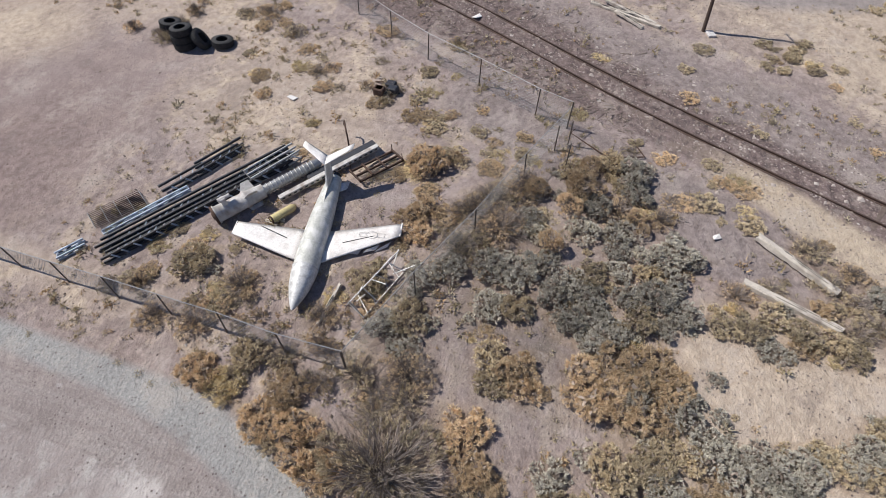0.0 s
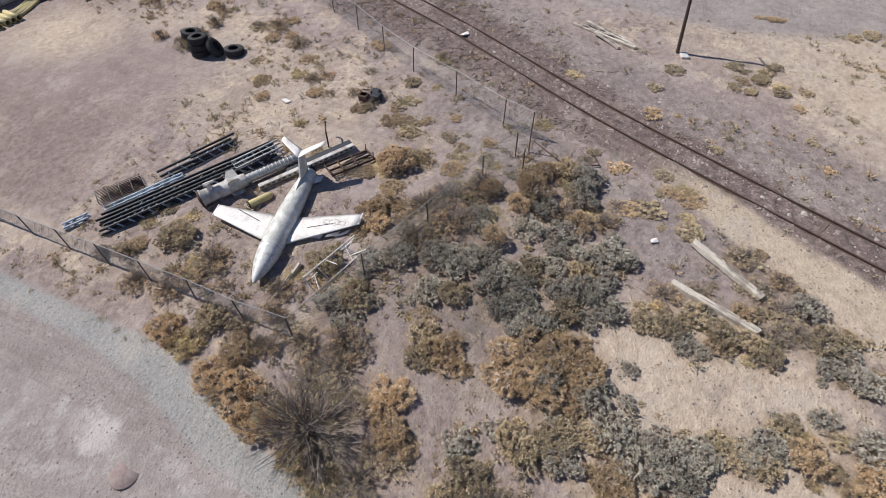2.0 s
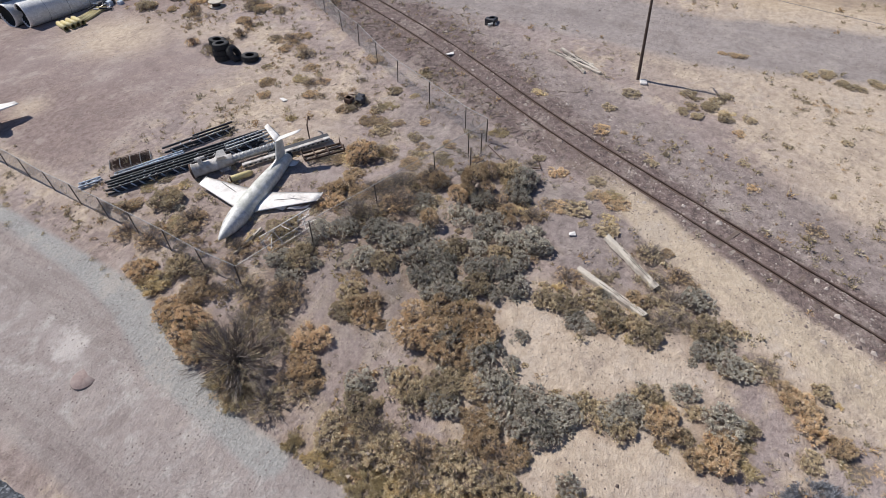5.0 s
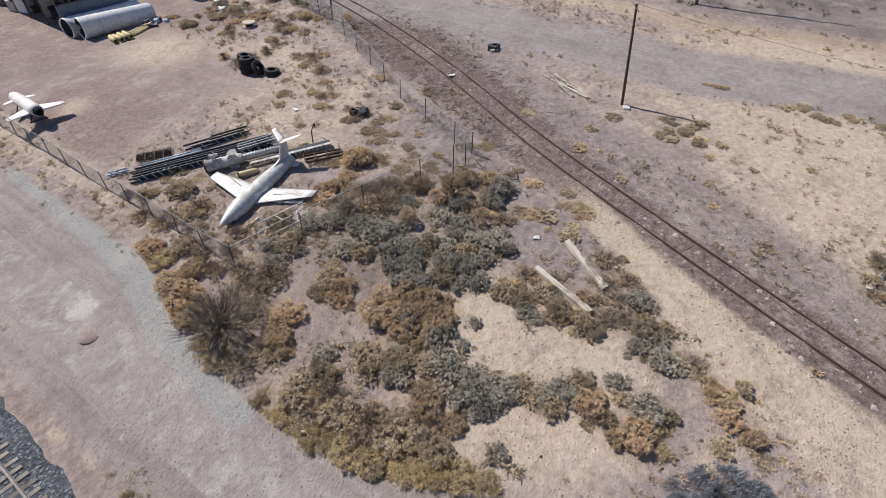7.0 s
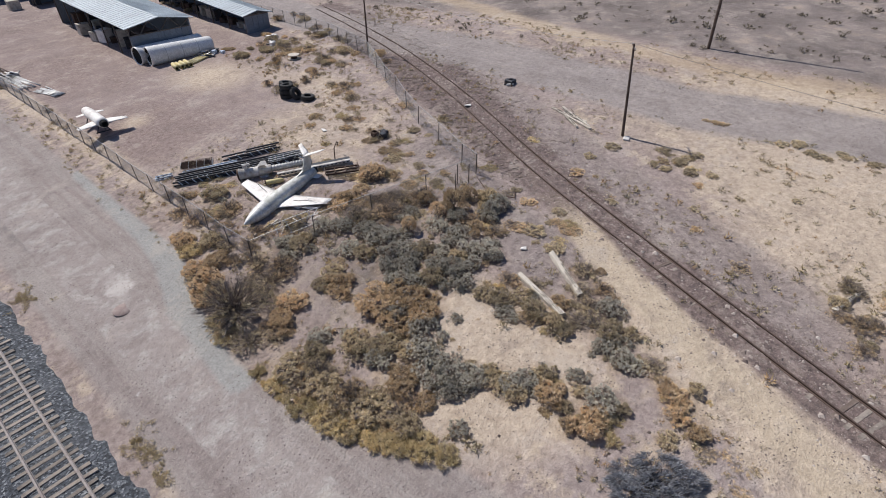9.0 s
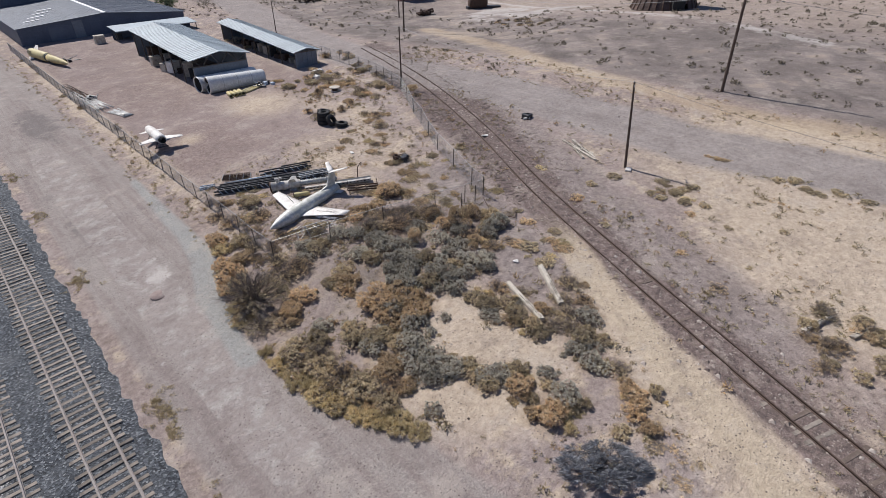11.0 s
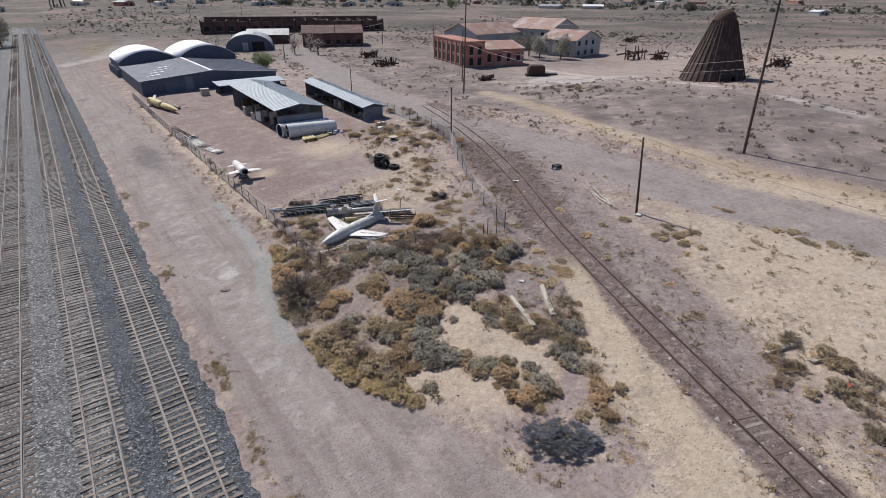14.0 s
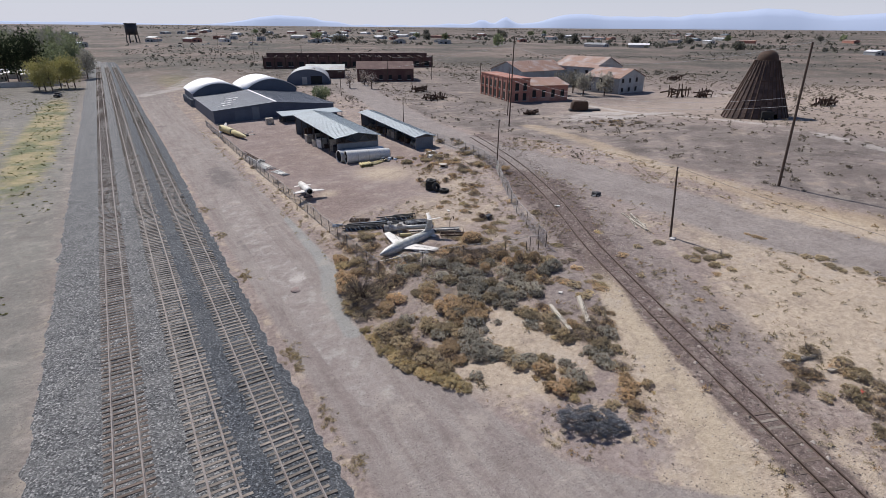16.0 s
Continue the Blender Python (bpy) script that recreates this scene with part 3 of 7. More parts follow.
    c = blend(nt, calc(nt, "MULTIPLY", step(nt, sandgrain, 0.42, 0.3), 0.55), c, (0.10, 0.08, 0.072))
    c = blend(nt, calc(nt, "MULTIPLY", step(nt, grit, 0.36, 0.26), 0.6), c, (0.11, 0.088, 0.08))
    nt.links.new(c, b.inputs["Base Color"])
    b.inputs["Roughness"].default_value = 0.95
    b.inputs["Specular IOR Level"].default_value = 0.15
    relief(nt, b, calc(nt, "ADD", calc(nt, "ADD", fine, calc(nt, "MULTIPLY", mid, 0.8)), calc(nt, "MULTIPLY", grit, 0.6)), 0.8, 0.13)
    return m


build_ground()

# ---- mesh helpers ----


def part(name, bm, material, parent, label=""):
    me = bpy.data.meshes.new(name)
    bm.to_mesh(me)
    bm.free()
    me.materials.append(material)
    ob = new(name, me)
    ob.parent = parent
    if label:
        ob["label"] = label
    return ob


def thing(name, m, label, category, group="", kind=""):
    ob = new(name)
    ob.matrix_world = m
    ob.empty_display_size = 0.2
    return tagged(ob, label, category, group, kind)


def lone(name, bm, material, m, label, category, group="", kind=""):
    ob = part(name, bm, material, None)
    ob.matrix_world = m
    return tagged(ob, label, category, group, kind)


def at(x, y, dz=0.0, turn=0.0, rx=0.0, ry=0.0):
    return pose(x, y, gz(x, y) + dz, rx, ry, turn)


def box(bm, lo, hi, m=None, bevel=0.0):
    r = bmesh.ops.create_cube(bm, size=1)["verts"]
    c, s = (Vector(lo) + Vector(hi)) / 2, Vector(hi) - Vector(lo)
    for v in r:
        v.co = Vector((v.co.x * s.x, v.co.y * s.y, v.co.z * s.z)) + c
        if m:
            v.co = m @ v.co
    if bevel:
        bmesh.ops.bevel(bm, geom=list({e for v in r for e in v.link_edges}), offset=bevel, segments=1, affect="EDGES")
    return bm


def tube(bm, p, q, r, r2=None, n=6, caps=True):
    p, q = Vector(p), Vector(q)
    r2 = r if r2 is None else r2
    turn = (q - p).to_track_quat("Z", "Y")
    rings = []
    for c, rad in ((p, r), (q, r2)):
        rings.append([bm.verts.new(c + turn @ Vector((rad * math.cos(2 * math.pi * i / n), rad * math.sin(2 * math.pi * i / n), 0))) for i in range(n)])
    for i in range(n):
        bm.faces.new((rings[0][i], rings[0][(i + 1) % n], rings[1][(i + 1) % n], rings[1][i]))
    if caps:
        bm.faces.new(rings[0][::-1])
        bm.faces.new(rings[1])
    return bm


def lathe(bm, outline, n=20, m=None, closed=False, squash=1.0):
    """Turns (along, radius) pairs about the x axis."""
    rings = []
    for a, r in outline:
        ring = []
        for i in range(n):
            w = 2 * math.pi * i / n
            co = Vector((a, r * math.cos(w), squash * r * math.sin(w)))
            ring.append(bm.verts.new(m @ co if m else co))
        rings.append(ring)
    for a, b in zip(rings, rings[1:]):
        for i in range(n):
            bm.faces.new((a[i], a[(i + 1) % n], b[(i + 1) % n], b[i])).smooth = True
    if closed:
        bm.faces.new(rings[0][::-1])
        bm.faces.new(rings[-1])
    return bm


def slab(bm, corners, thick):
    """A plate from its corners, thickened downwards."""
    top = [bm.verts.new(Vector(c)) for c in corners]
    low = [bm.verts.new(Vector(c) - Vector((0, 0, thick))) for c in corners]
    bm.faces.new(top)
    bm.faces.new(low[::-1])
    n = len(top)
    for i in range(n):
        bm.faces.new((top[i], low[i], low[(i + 1) % n], top[(i + 1) % n]))
    bmesh.ops.recalc_face_normals(bm, faces=bm.faces)
    return bm


def bm_new():
    return bmesh.new()


def curve_pts(line, size):
    out = []
    for a, b in zip(line, line[1:]):
        n = max(1, int((Vector(b) - Vector(a)).length / size))
        out += [Vector(a).lerp(Vector(b), i / n) for i in range(n)]
    return out + [Vector(line[-1])]

# ---- railway ----


def ballast(name, label, profile, mat, y0, y1):
    """A bed of stones: a cross-section swept along y, with an uneven skin."""
    ys = spaced([(y0, 140, 200), (140, 1000, 60)])
    bm = bm_new()
    rows = []
    for y in ys:
        row = []
        for i, (x, z) in enumerate(profile):
            w = 0.06 * noise.noise((x * 2.0, y * 1.7, 1.5)) if 0 < i < len(profile) - 1 else 0.0
            ex = 0.35 * noise.noise((x, y * 0.6, 5.0)) if i in (0, len(profile) - 1) else 0.0
            row.append(bm.verts.new((x + ex, y, z + w)))
        rows.append(row)
    for a, b in zip(rows, rows[1:]):
        for i in range(len(profile) - 1):
            bm.faces.new((a[i], a[i + 1], b[i + 1], b[i]))
    return lone(name, bm, mat, pose(0, 0, 0), label, "railway ballast", kind="structure")


ballast("ballast_grey", "pale grey crushed stone under the main tracks", [(-14.2, -0.1), (-12.6, 0.12), (-11.0, 0.24), (-10.2, 0.3), (-8.45, 0.3), (-6.8, 0.3), (-6.2, 0.2), (-5.6, 0.16), (-5.0, 0.22), (-4.2, 0.24), (-3.4, 0.22), (-2.9, 0.12)], M_BALLAST_LIGHT, 0, 1000)
ballast("ballast_black", "dark slag ballast beside the siding", [(-3.7, 0.15), (-3.3, 0.25), (-2.6, 0.25), (-1.9, 0.16), (-1.3, 0.24), (0, 0.27), (1.3, 0.25), (2.2, 0.12), (2.9, 0.05), (3.8, -0.08)], M_BALLAST_DARK, 0, 1000)


def rail_mesh(pts, mat, name, parent):
    """A rail with foot, web and head, following the points."""
    shape = [(-0.07, 0), (0.07, 0), (0.07, 0.02), (0.012, 0.045), (0.012, 0.11), (0.037, 0.12), (0.037, 0.16), (-0.037, 0.16), (-0.037, 0.12), (-0.012, 0.11), (-0.012, 0.045), (-0.07, 0.02)]
    bm, rings = bm_new(), []
    for i, p in enumerate(pts):
        d = (pts[min(i + 1, len(pts) - 1)] - pts[max(i - 1, 0)]).normalized()
        side = Vector((d.y, -d.x, 0)).normalized()
        rings.append([bm.verts.new(p + side * a + Vector((0, 0, b))) for a, b in shape])
    n = len(shape)
    for a, b in zip(rings, rings[1:]):
        for i in range(n):
            bm.faces.new((a[i], a[(i + 1) % n], b[(i + 1) % n], b[i]))
    bm.faces.new(rings[0])
    bm.faces.new(rings[-1][::-1])
    bmesh.ops.recalc_face_normals(bm, faces=bm.faces)
    return part(name, bm, mat, parent)


def tie_mesh(seed, mat):
    rnd = random.Random(seed)
    bm = box(bm_new(), (-1.29, -0.115, -0.16), (1.29, 0.115, 0.0), None, 0.018)
    for v in bm.verts:
        v.co += Vector((rnd.uniform(-0.03, 0.03), rnd.uniform(-0.012, 0.012), rnd.uniform(-0.008, 0.008)))
    me = bpy.data.meshes.new("tie")
    bm.to_mesh(me)
    bm.free()
    me.materials.append(mat)
    return me


TIES = [tie_mesh(k, M_TIE) for k in range(5)]
DARK_TIES = [tie_mesh(k, M_TIE_BROWN) for k in range(5)]


def track(x0, z, label, tie_z, wild, rail_mat, ties, tie_mat):
    rnd = random.Random(int(x0 * 10) + 99)
    t = thing("railway_track", pose(x0, 0, z), label, "railway track", "main line tracks", "structure")
    for s in (-0.73, 0.73):
        rail_mesh([Vector((s, y, 0.0)) for y in spaced([(0, 200, 20), (200, 1000, 20)])], rail_mat, "rail", t)
    y, far = 24.0, bm_new()
    while y < 420:
        m = pose(rnd.uniform(-wild, wild), y, tie_z + rnd.uniform(-0.01, 0.01), 0, rnd.uniform(-0.4, 0.4), rnd.uniform(-16, 16) * wild)
        if y < 118:
            ob = new("tie", ties[rnd.randrange(5)])
            ob.parent, ob.matrix_basis = t, m
        else:
            box(far, (-1.29, -0.115, -0.14), (1.29, 0.115, 0), m)
        y += 0.56 if y < 118 else 0.6
    o = part("far_ties", far, tie_mat, t)
    o["kind"] = "stuff"


track(-8.26, 0.33, "worn main line track on timber sleepers", 0.0, 0.04, M_RAIL, DARK_TIES, M_TIE_BROWN)
track(-3.8, 0.275, "weathered second track sunk in dark ballast", 0.0, 0.09, M_RAIL, TIES, M_TIE)
track(0.18, 0.30, "old siding track with uneven grey timber sleepers", 0.0, 0.16, M_RAIL, TIES, M_TIE)


def spur():
    t = thing("spur_track", pose(0, 0, 0), "rusty disused spur track half buried in gravel", "railway track", kind="structure")
    ys = np.arange(16, 108, 1.5)
    for s in (-0.72, 0.72):
        pts = []
        for y in ys:
            x = float(spur_x(y))
            d = Vector((float(spur_x(y + 1) - spur_x(y - 1)), 2, 0)).normalized()
            px, py = x + d.y * s, y - d.x * s
            pts.append(Vector((px, py, float(lie(px, py)) - 0.03)))
        rail_mesh(pts, M_RAIL_RUST, "rail", t)
    rnd = random.Random(4)
    for y in np.arange(18, 56, 0.58):
        x = float(spur_x(y))
        d = math.degrees(math.atan2(-float(spur_x(y + 1) - spur_x(y - 1)), 2))
        if rnd.random() < float(np.interp(y, (24, 28.5, 31, 33, 37.5, 39.5, 44), (0.0, 0.1, 0.6, 0.1, 0.1, 0.6, 0.9))):
            continue
        ob = new("tie", (DARK_TIES if rnd.random() < 0.6 else TIES)[rnd.randrange(5)])
        ob.parent = t
        ob.matrix_basis = pose(x, y, float(lie(x, y)) + 0.005 + rnd.uniform(-0.03, 0.01) - 0.001 * max(0, y - 28), 0, -3, d + rnd.uniform(-3, 3)) @ Matrix.Diagonal((0.95, 1, 1, 1))


spur()

# ---- fences ----


def fence(line, high, label, gap=2.75, wires=True, lean=0.0, rail=True):
    t = thing("chain_link_fence", pose(0, 0, 0), label, "fence")
    pts = curve_pts([(x, y, 0) for x, y in line], gap)
    rnd = random.Random(len(pts))
    tops = []
    for p in pts:
        z = gz(p.x, p.y)
        top = Vector((p.x + rnd.uniform(-0.08, 0.08) + lean, p.y + rnd.uniform(-0.08, 0.08), z + high * rnd.uniform(0.97, 1.04)))
        part("post", tube(bm_new(), (p.x, p.y, z - 0.1), top, 0.036, 0.034, 6), M_POST, t)
        tops.append(top)
    if rail:
        for a, b in zip(tops, tops[1:]):
            part("top_rail", tube(bm_new(), a, b, 0.02, None, 5), M_GALV, t)
    if wires:
        bm = bm_new()
        for a, b, p, q in zip(tops, tops[1:], pts, pts[1:]):
            la, lb = Vector((p.x, p.y, gz(p.x, p.y))), Vector((q.x, q.y, gz(q.x, q.y)))
            n = 16
            for i in range(-n // 2, n):
                for s in (0, 1):
                    u0, u1 = i / n, i / n + 0.5
                    if s:
                        u0, u1 = u1, u0
                    lo, hi = max(0, min(u0, u1)), min(1, max(u0, u1))
                    if hi - lo < 0.05:
                        continue
                    v = lambda u: (u - u0) / (u1 - u0)  # noqa: E731
                    ends = [la.lerp(lb, u).lerp(a.lerp(b, u), v(u)) for u in (lo, hi)]
                    tube(bm, ends[0], ends[1], 0.0055, None, 3, False)
        part("wire_mesh", bm, M_GALV, t, "thin grey wire mesh")
    return t


fence([(14.4, 61.3), (14.4, 165)], 1.6, "sagging chain-link fence with rusty posts beside the dirt road")
fence([(14.4, 61.3), (22.5, 58.3), (30.9, 55.5)], 1.5, "overgrown chain-link fence running through the scrub", 3.0)
fence([(30.9, 55.5), (31.5, 57.4), (34.5, 64.9), (39.6, 74.2), (44, 81.7), (47.5, 93), (49.5, 106), (52, 140)], 1.75, "chain-link fence between the yard and the spur track", 2.9)


def gate_panel():
    """A fallen gate of pipe on the ground beside the fence's end."""
    t = thing("fallen_gate", at(30.2, 52.8, 0.05), "bent pipe gate lying by the fence", "gate")
    pts = [(0.4, 2.4, 0), (1.9, 1.9, 0), (1.6, -0.4, 0), (-0.3, -1.6, 0), (-1.0, 0.2, 0)]
    for a, b in zip(pts, pts[1:] + pts[:1]):
        part("pipe", tube(bm_new(), a, b, 0.035, None, 6), M_RUST, t)
    for x, y in ((-1.2, 3.0), (-2.4, 2.2), (-0.6, 2.4)):
        part("post", tube(bm_new(), (x, y, -0.2), (x, y, 1.5), 0.035, None, 6), M_POST, t)


gate_panel()

# ---- the grounded aircraft ----


def wing(bm, root_le, root_te, tip_le, tip_te, thick_root, thick_tip, cuts=8):
    """An aerofoil panel between a root and a tip chord."""
    prof = [(0, 0), (0.06, 0.5), (0.25, 1), (0.5, 0.85), (0.8, 0.35), (1, 0.02), (0.8, -0.3), (0.5, -0.6), (0.25, -0.7), (0.06, -0.45)]
    rings = []
    for k in range(cuts + 1):
        s = k / cuts
        le, te = Vector(root_le).lerp(Vector(tip_le), s), Vector(root_te).lerp(Vector(tip_te), s)
        h = (thick_root * (1 - s) + thick_tip * s) / 2
        rings.append([bm.verts.new(le.lerp(te, u) + Vector((0, 0, h * w))) for u, w in prof])
    n = len(prof)
    for a, b in zip(rings, rings[1:]):
        for i in range(n):
            bm.faces.new((a[i], a[(i + 1) % n], b[(i + 1) % n], b[i])).smooth = True
    bm.faces.new(rings[0])
    bm.faces.new(rings[-1][::-1])
    bmesh.ops.recalc_face_normals(bm, faces=bm.faces)
    return bm


def aircraft():
    m = pose(15.95, 64.5, 2.12, 0, -5.6, 11) @ pose(0, 0, 0, -3.0, 0, 0)
    t = thing("derelict_aircraft", m, "derelict white and grey swept-wing target aircraft lying on its belly", "aircraft")
    body = [(0.0, 0.017), (0.06, 0.078), (0.25, 0.174), (0.6, 0.313), (1.1, 0.461), (1.7, 0.557), (2.1, 0.583)]
    part("nose_cone", lathe(bm_new(), body, 28), M_BELLY, t, "scuffed bare metal nose")
    part("fuselage", lathe(bm_new(), [(2.1, 0.587), (2.16, 0.574), (2.9, 0.592), (4.2, 0.583), (5.2, 0.539), (6.2, 0.470), (7.0, 0.400), (7.5, 0.365), (7.5, 0.313), (7.3, 0.296)], 28), M_FUS, t, "faded grey-green fuselage")
    part("tail_pipe", lathe(bm_new(), [(7.2, 0.296), (7.75, 0.261), (7.75, 0.226), (6.8, 0.217), (6.8, 0.009)], 20), M_DARK, t, "dark open jet pipe")
    for x, r in ((2.1, 0.598), (3.3, 0.598), (4.75, 0.567), (6.0, 0.488)):
        part("frame_band", lathe(bm_new(), [(x - 0.02, r - 0.015), (x - 0.015, r), (x + 0.015, r), (x + 0.02, r - 0.015)], 28), M_BELLY, t)
    for s in (1, -1):
        w = part("wing", wing(bm_new(), (2.5, 0.5 * s, -0.12), (4.3, 0.5 * s, -0.1), (3.9 - 0.35 * s, 3.95 * s, 0.1 + 0.1 * s), (4.65 - 0.35 * s, 3.95 * s, 0.1 + 0.1 * s), 0.2, 0.1), M_WHITE, t, "chalky white wing" if s > 0 else "chalky white wing with torn leading edge")
        part("tip", box(bm_new(), (3.9 - 0.35 * s, 3.95 * s - 0.03, 0.05 + 0.1 * s), (4.67 - 0.35 * s, 3.95 * s + 0.05, 0.14 + 0.1 * s), None, 0.02), M_WHITE, w)
        slot = bm_new()
        a, b = Vector((3.35, 1.35 * s, 0.05 + 0.025 * s)), Vector((3.95, 2.75 * s, 0.09 + 0.065 * s))
        tube(slot, a + Vector((0.32, 0, -0.02)), b + Vector((0.22, 0, 0.0)), 0.018, None, 4)
        part("hinge_slot", slot, M_DARK, w)
    # the star and bar on one wing, worn to outlines
    badge = bm_new()
    c = Vector((4.2, -2.65, 0.047))
    for i in range(16):
        u, v = 2 * math.pi * i / 16, 2 * math.pi * (i + 1) / 16
        tube(badge, c + Vector((0.2 * math.cos(u), 0.26 * math.sin(u), 0)), c + Vector((0.2 * math.cos(v), 0.26 * math.sin(v), 0)), 0.008, None, 4)
    for q, r in (((0.1, -0.6), (0.1, -0.2)), ((-0.12, -0.6), (-0.12, -0.2)), ((0.1, 0.2), (0.1, 0.6)), ((-0.12, 0.2), (-0.12, 0.6)), ((0.1, 0.6), (-0.12, 0.6)), ((0.1, -0.6), (-0.12, -0.6))):
        tube(badge, c + Vector((*q, 0)), c + Vector((*r, 0)), 0.007, None, 4)
    part("wing_badge", badge, M_CORR, t, "worn outline of a roundel with bars")
    for y in (-1.6, -2.4, -2.9):
        part("torn_flap", slab(bm_new(), [(2.95 - y * 0.14, y, -0.1), (2.6 - y * 0.42, y - 0.5, -0.28), (2.85 - y * 0.42, y - 0.62, -0.22), (3.2 - y * 0.1, y - 0.1, -0.08)], 0.02), M_WHITE, t)
    fin = bm_new()
    prof = [(5.55, 0.5), (6.45, 0.62), (7.05, 1.62), (7.55, 1.62), (7.6, 1.2), (7.35, 0.4)]
    a = [fin.verts.new((x, 0.06 - 0.03 * (z - 0.4), z)) for x, z in prof]
    b = [fin.verts.new((x, -0.06 + 0.03 * (z - 0.4), z)) for x, z in prof]
    fin.faces.new(a)
    fin.faces.new(b[::-1])
    for i in range(len(prof)):
        fin.faces.new((a[i], b[i], b[(i + 1) % len(prof)], a[(i + 1) % len(prof)]))
    bmesh.ops.recalc_face_normals(fin, faces=fin.faces)
    part("tail_fin", fin, M_FUS, t)
    for s in (1, -1):
        part("tailplane", wing(bm_new(), (6.95, 0.0, 1.58), (7.6, 0.0, 1.58), (7.85, 1.25 * s, 1.86), (8.25, 1.25 * s, 1.86), 0.1, 0.05, 4), M_WHITE, t)
        part("ventral_fin", wing(bm_new(), (6.7, 0.3 * s, -0.1), (7.4, 0.3 * s, -0.1), (7.3, 0.75 * s, -0.42), (7.8, 0.75 * s, -0.42), 0.06, 0.03, 2), M_WHITE, t)


aircraft()

# ---- scrap beside the aircraft ----


def truss(p, q, wide, tall, name, label, mats, chords=2, pitch=0.9, flat=False):
    """A lattice girder lying from p to q."""
    a, b = Vector(p), Vector(q)
    length = (b - a).length
    t = thing(name, Matrix.Translation(a) @ (b - a).to_track_quat("X", "Z").to_matrix().to_4x4(), label, "lattice girder", "girders by the aircraft")
    rnd = random.Random(int(length * 100))
    rows = [(i / max(1, chords - 1) - 0.5) * wide for i in range(chords)]
    for y in rows:
        for z in ((0.04,) if flat else (0.04, tall)):
            part("chord", tube(bm_new(), (0, y, z), (length, y, z), 0.055, None, 6), mats[0], t)
    n = int(length / pitch)
    for i in range(n):
        x = length * i / n
        for y in (rows[0], rows[-1]):
            if not flat:
                part("brace", tube(bm_new(), (x, y, 0.04 if i % 2 else tall), (x + pitch * rnd.uniform(0.8, 1.1), y, tall if i % 2 else 0.04), 0.036, None, 5), mats[1] if (i + (y > 0)) % 3 else mats[0], t)
        part("cross_bar", tube(bm_new(), (x, rows[0], tall if not flat else 0.06), (x + rnd.uniform(-0.3, 0.3), rows[-1], tall if not flat else 0.06), 0.022, None, 5), mats[0], t)
    return t


def on_land(x, y, dz=0.0):
    return (x, y, gz(x, y) + dz)


def ladder_rack(p, q, wide, rails, label, rung_step=0.36, seed=1):
    """Long dark beams side by side, with pale bars set across between them."""
    a, b = Vector(p), Vector(q)
    n = (b - a).length
    t = thing("ladder_rack", Matrix.Translation(a) @ (b - a).to_track_quat("X", "Z").to_matrix().to_4x4(), label, "steel rack", "girders by the aircraft")
    r = random.Random(seed)
    rows = [(i / max(1, rails - 1) - 0.5) * wide for i in range(rails)]
    for i, y in enumerate(rows):
        z, x0, x1 = 0.26 + 0.08 * (i % 3), r.uniform(-0.15, 0.35), n - r.uniform(-0.1, 0.5)
        part("beam", box(bm_new(), (x0, y - 0.045, z), (x1, y + 0.045, z + 0.13), None, 0.012), M_BLACKSTEEL, t)
        part("lower_beam", box(bm_new(), (x0, y - 0.05, 0.0), (x1, y + 0.05, 0.12), None, 0.012), M_BLACKSTEEL, t)
    for i, (y0, y1) in enumerate(zip(rows, rows[1:])):
        x = 0.3 + 0.1 * i
        while x < n - 0.4:
            z = 0.36 + 0.02 * (i % 2)
            if r.random() < 0.8:
                part("rung", tube(bm_new(), (x, y0 + 0.05, z), (x + r.uniform(0.08, 0.16), y1 - 0.05, z + r.uniform(-0.06, 0.05)), 0.032, None, 5), M_BLUESTEEL if r.random() < 0.75 else M_GALV, t)
            x += rung_step * r.uniform(0.8, 1.25)
    x = 0.4
    while x < n - 0.5:
        part("brace", tube(bm_new(), (x, rows[0] - 0.06, 0.34), (x + 0.22, rows[0] - 0.12, 0.03), 0.045, None, 5), M_BLUESTEEL, t)
        x += r.uniform(0.45, 0.8)
    return t


ladder_rack(on_land(16.1, 74.75), on_land(24.3, 69.05), 1.25, 7, "long rack of navy-black beams with pale blue bars on the dirt")
ladder_rack(on_land(20.2, 74.1), on_land(22.1, 72.95), 0.35, 2, "short dark double beam lying in dry weeds", 0.6, 2)
ladder_rack(on_land(21.75, 73.2), on_land(24.3, 71.9), 0.5, 3, "dark steel beams lying in dry weeds", 0.5, 3)
truss(on_land(17.1, 75.45), on_land(20.75, 73.0), 0.3, 0.18, "lattice_girder", "narrow pale blue lattice girder on the dirt", (M_BLUESTEEL, M_BLACKSTEEL), 2, 0.6)
truss(on_land(22.1, 70.2), on_land(24.6, 68.75), 0.75, 0.55, "lattice_girder", "pale grey lattice frame lying among girders", (M_GALV, M_BLUESTEEL), 3, 0.5)
truss(on_land(15.3, 76.75), on_land(16.4, 76.0), 0.4, 0.2, "lattice_girder", "small pale blue frame of pipe by the fence", (M_BLUESTEEL, M_BLACKSTEEL), 2, 0.4)
truss(on_land(15.0, 122.0), on_land(15.6, 110.0), 0.9, 0.5, "lattice_girder", "pale pipe mast section lying along the fence", (M_GALV, M_WHITE), 3, 1.1)
truss(on_land(15.5, 128.0), on_land(16.4, 117.0), 0.6, 0.4, "lattice_girder", "rusty pipe mast section lying along the fence", (M_RUST, M_GALV), 2, 1.0)


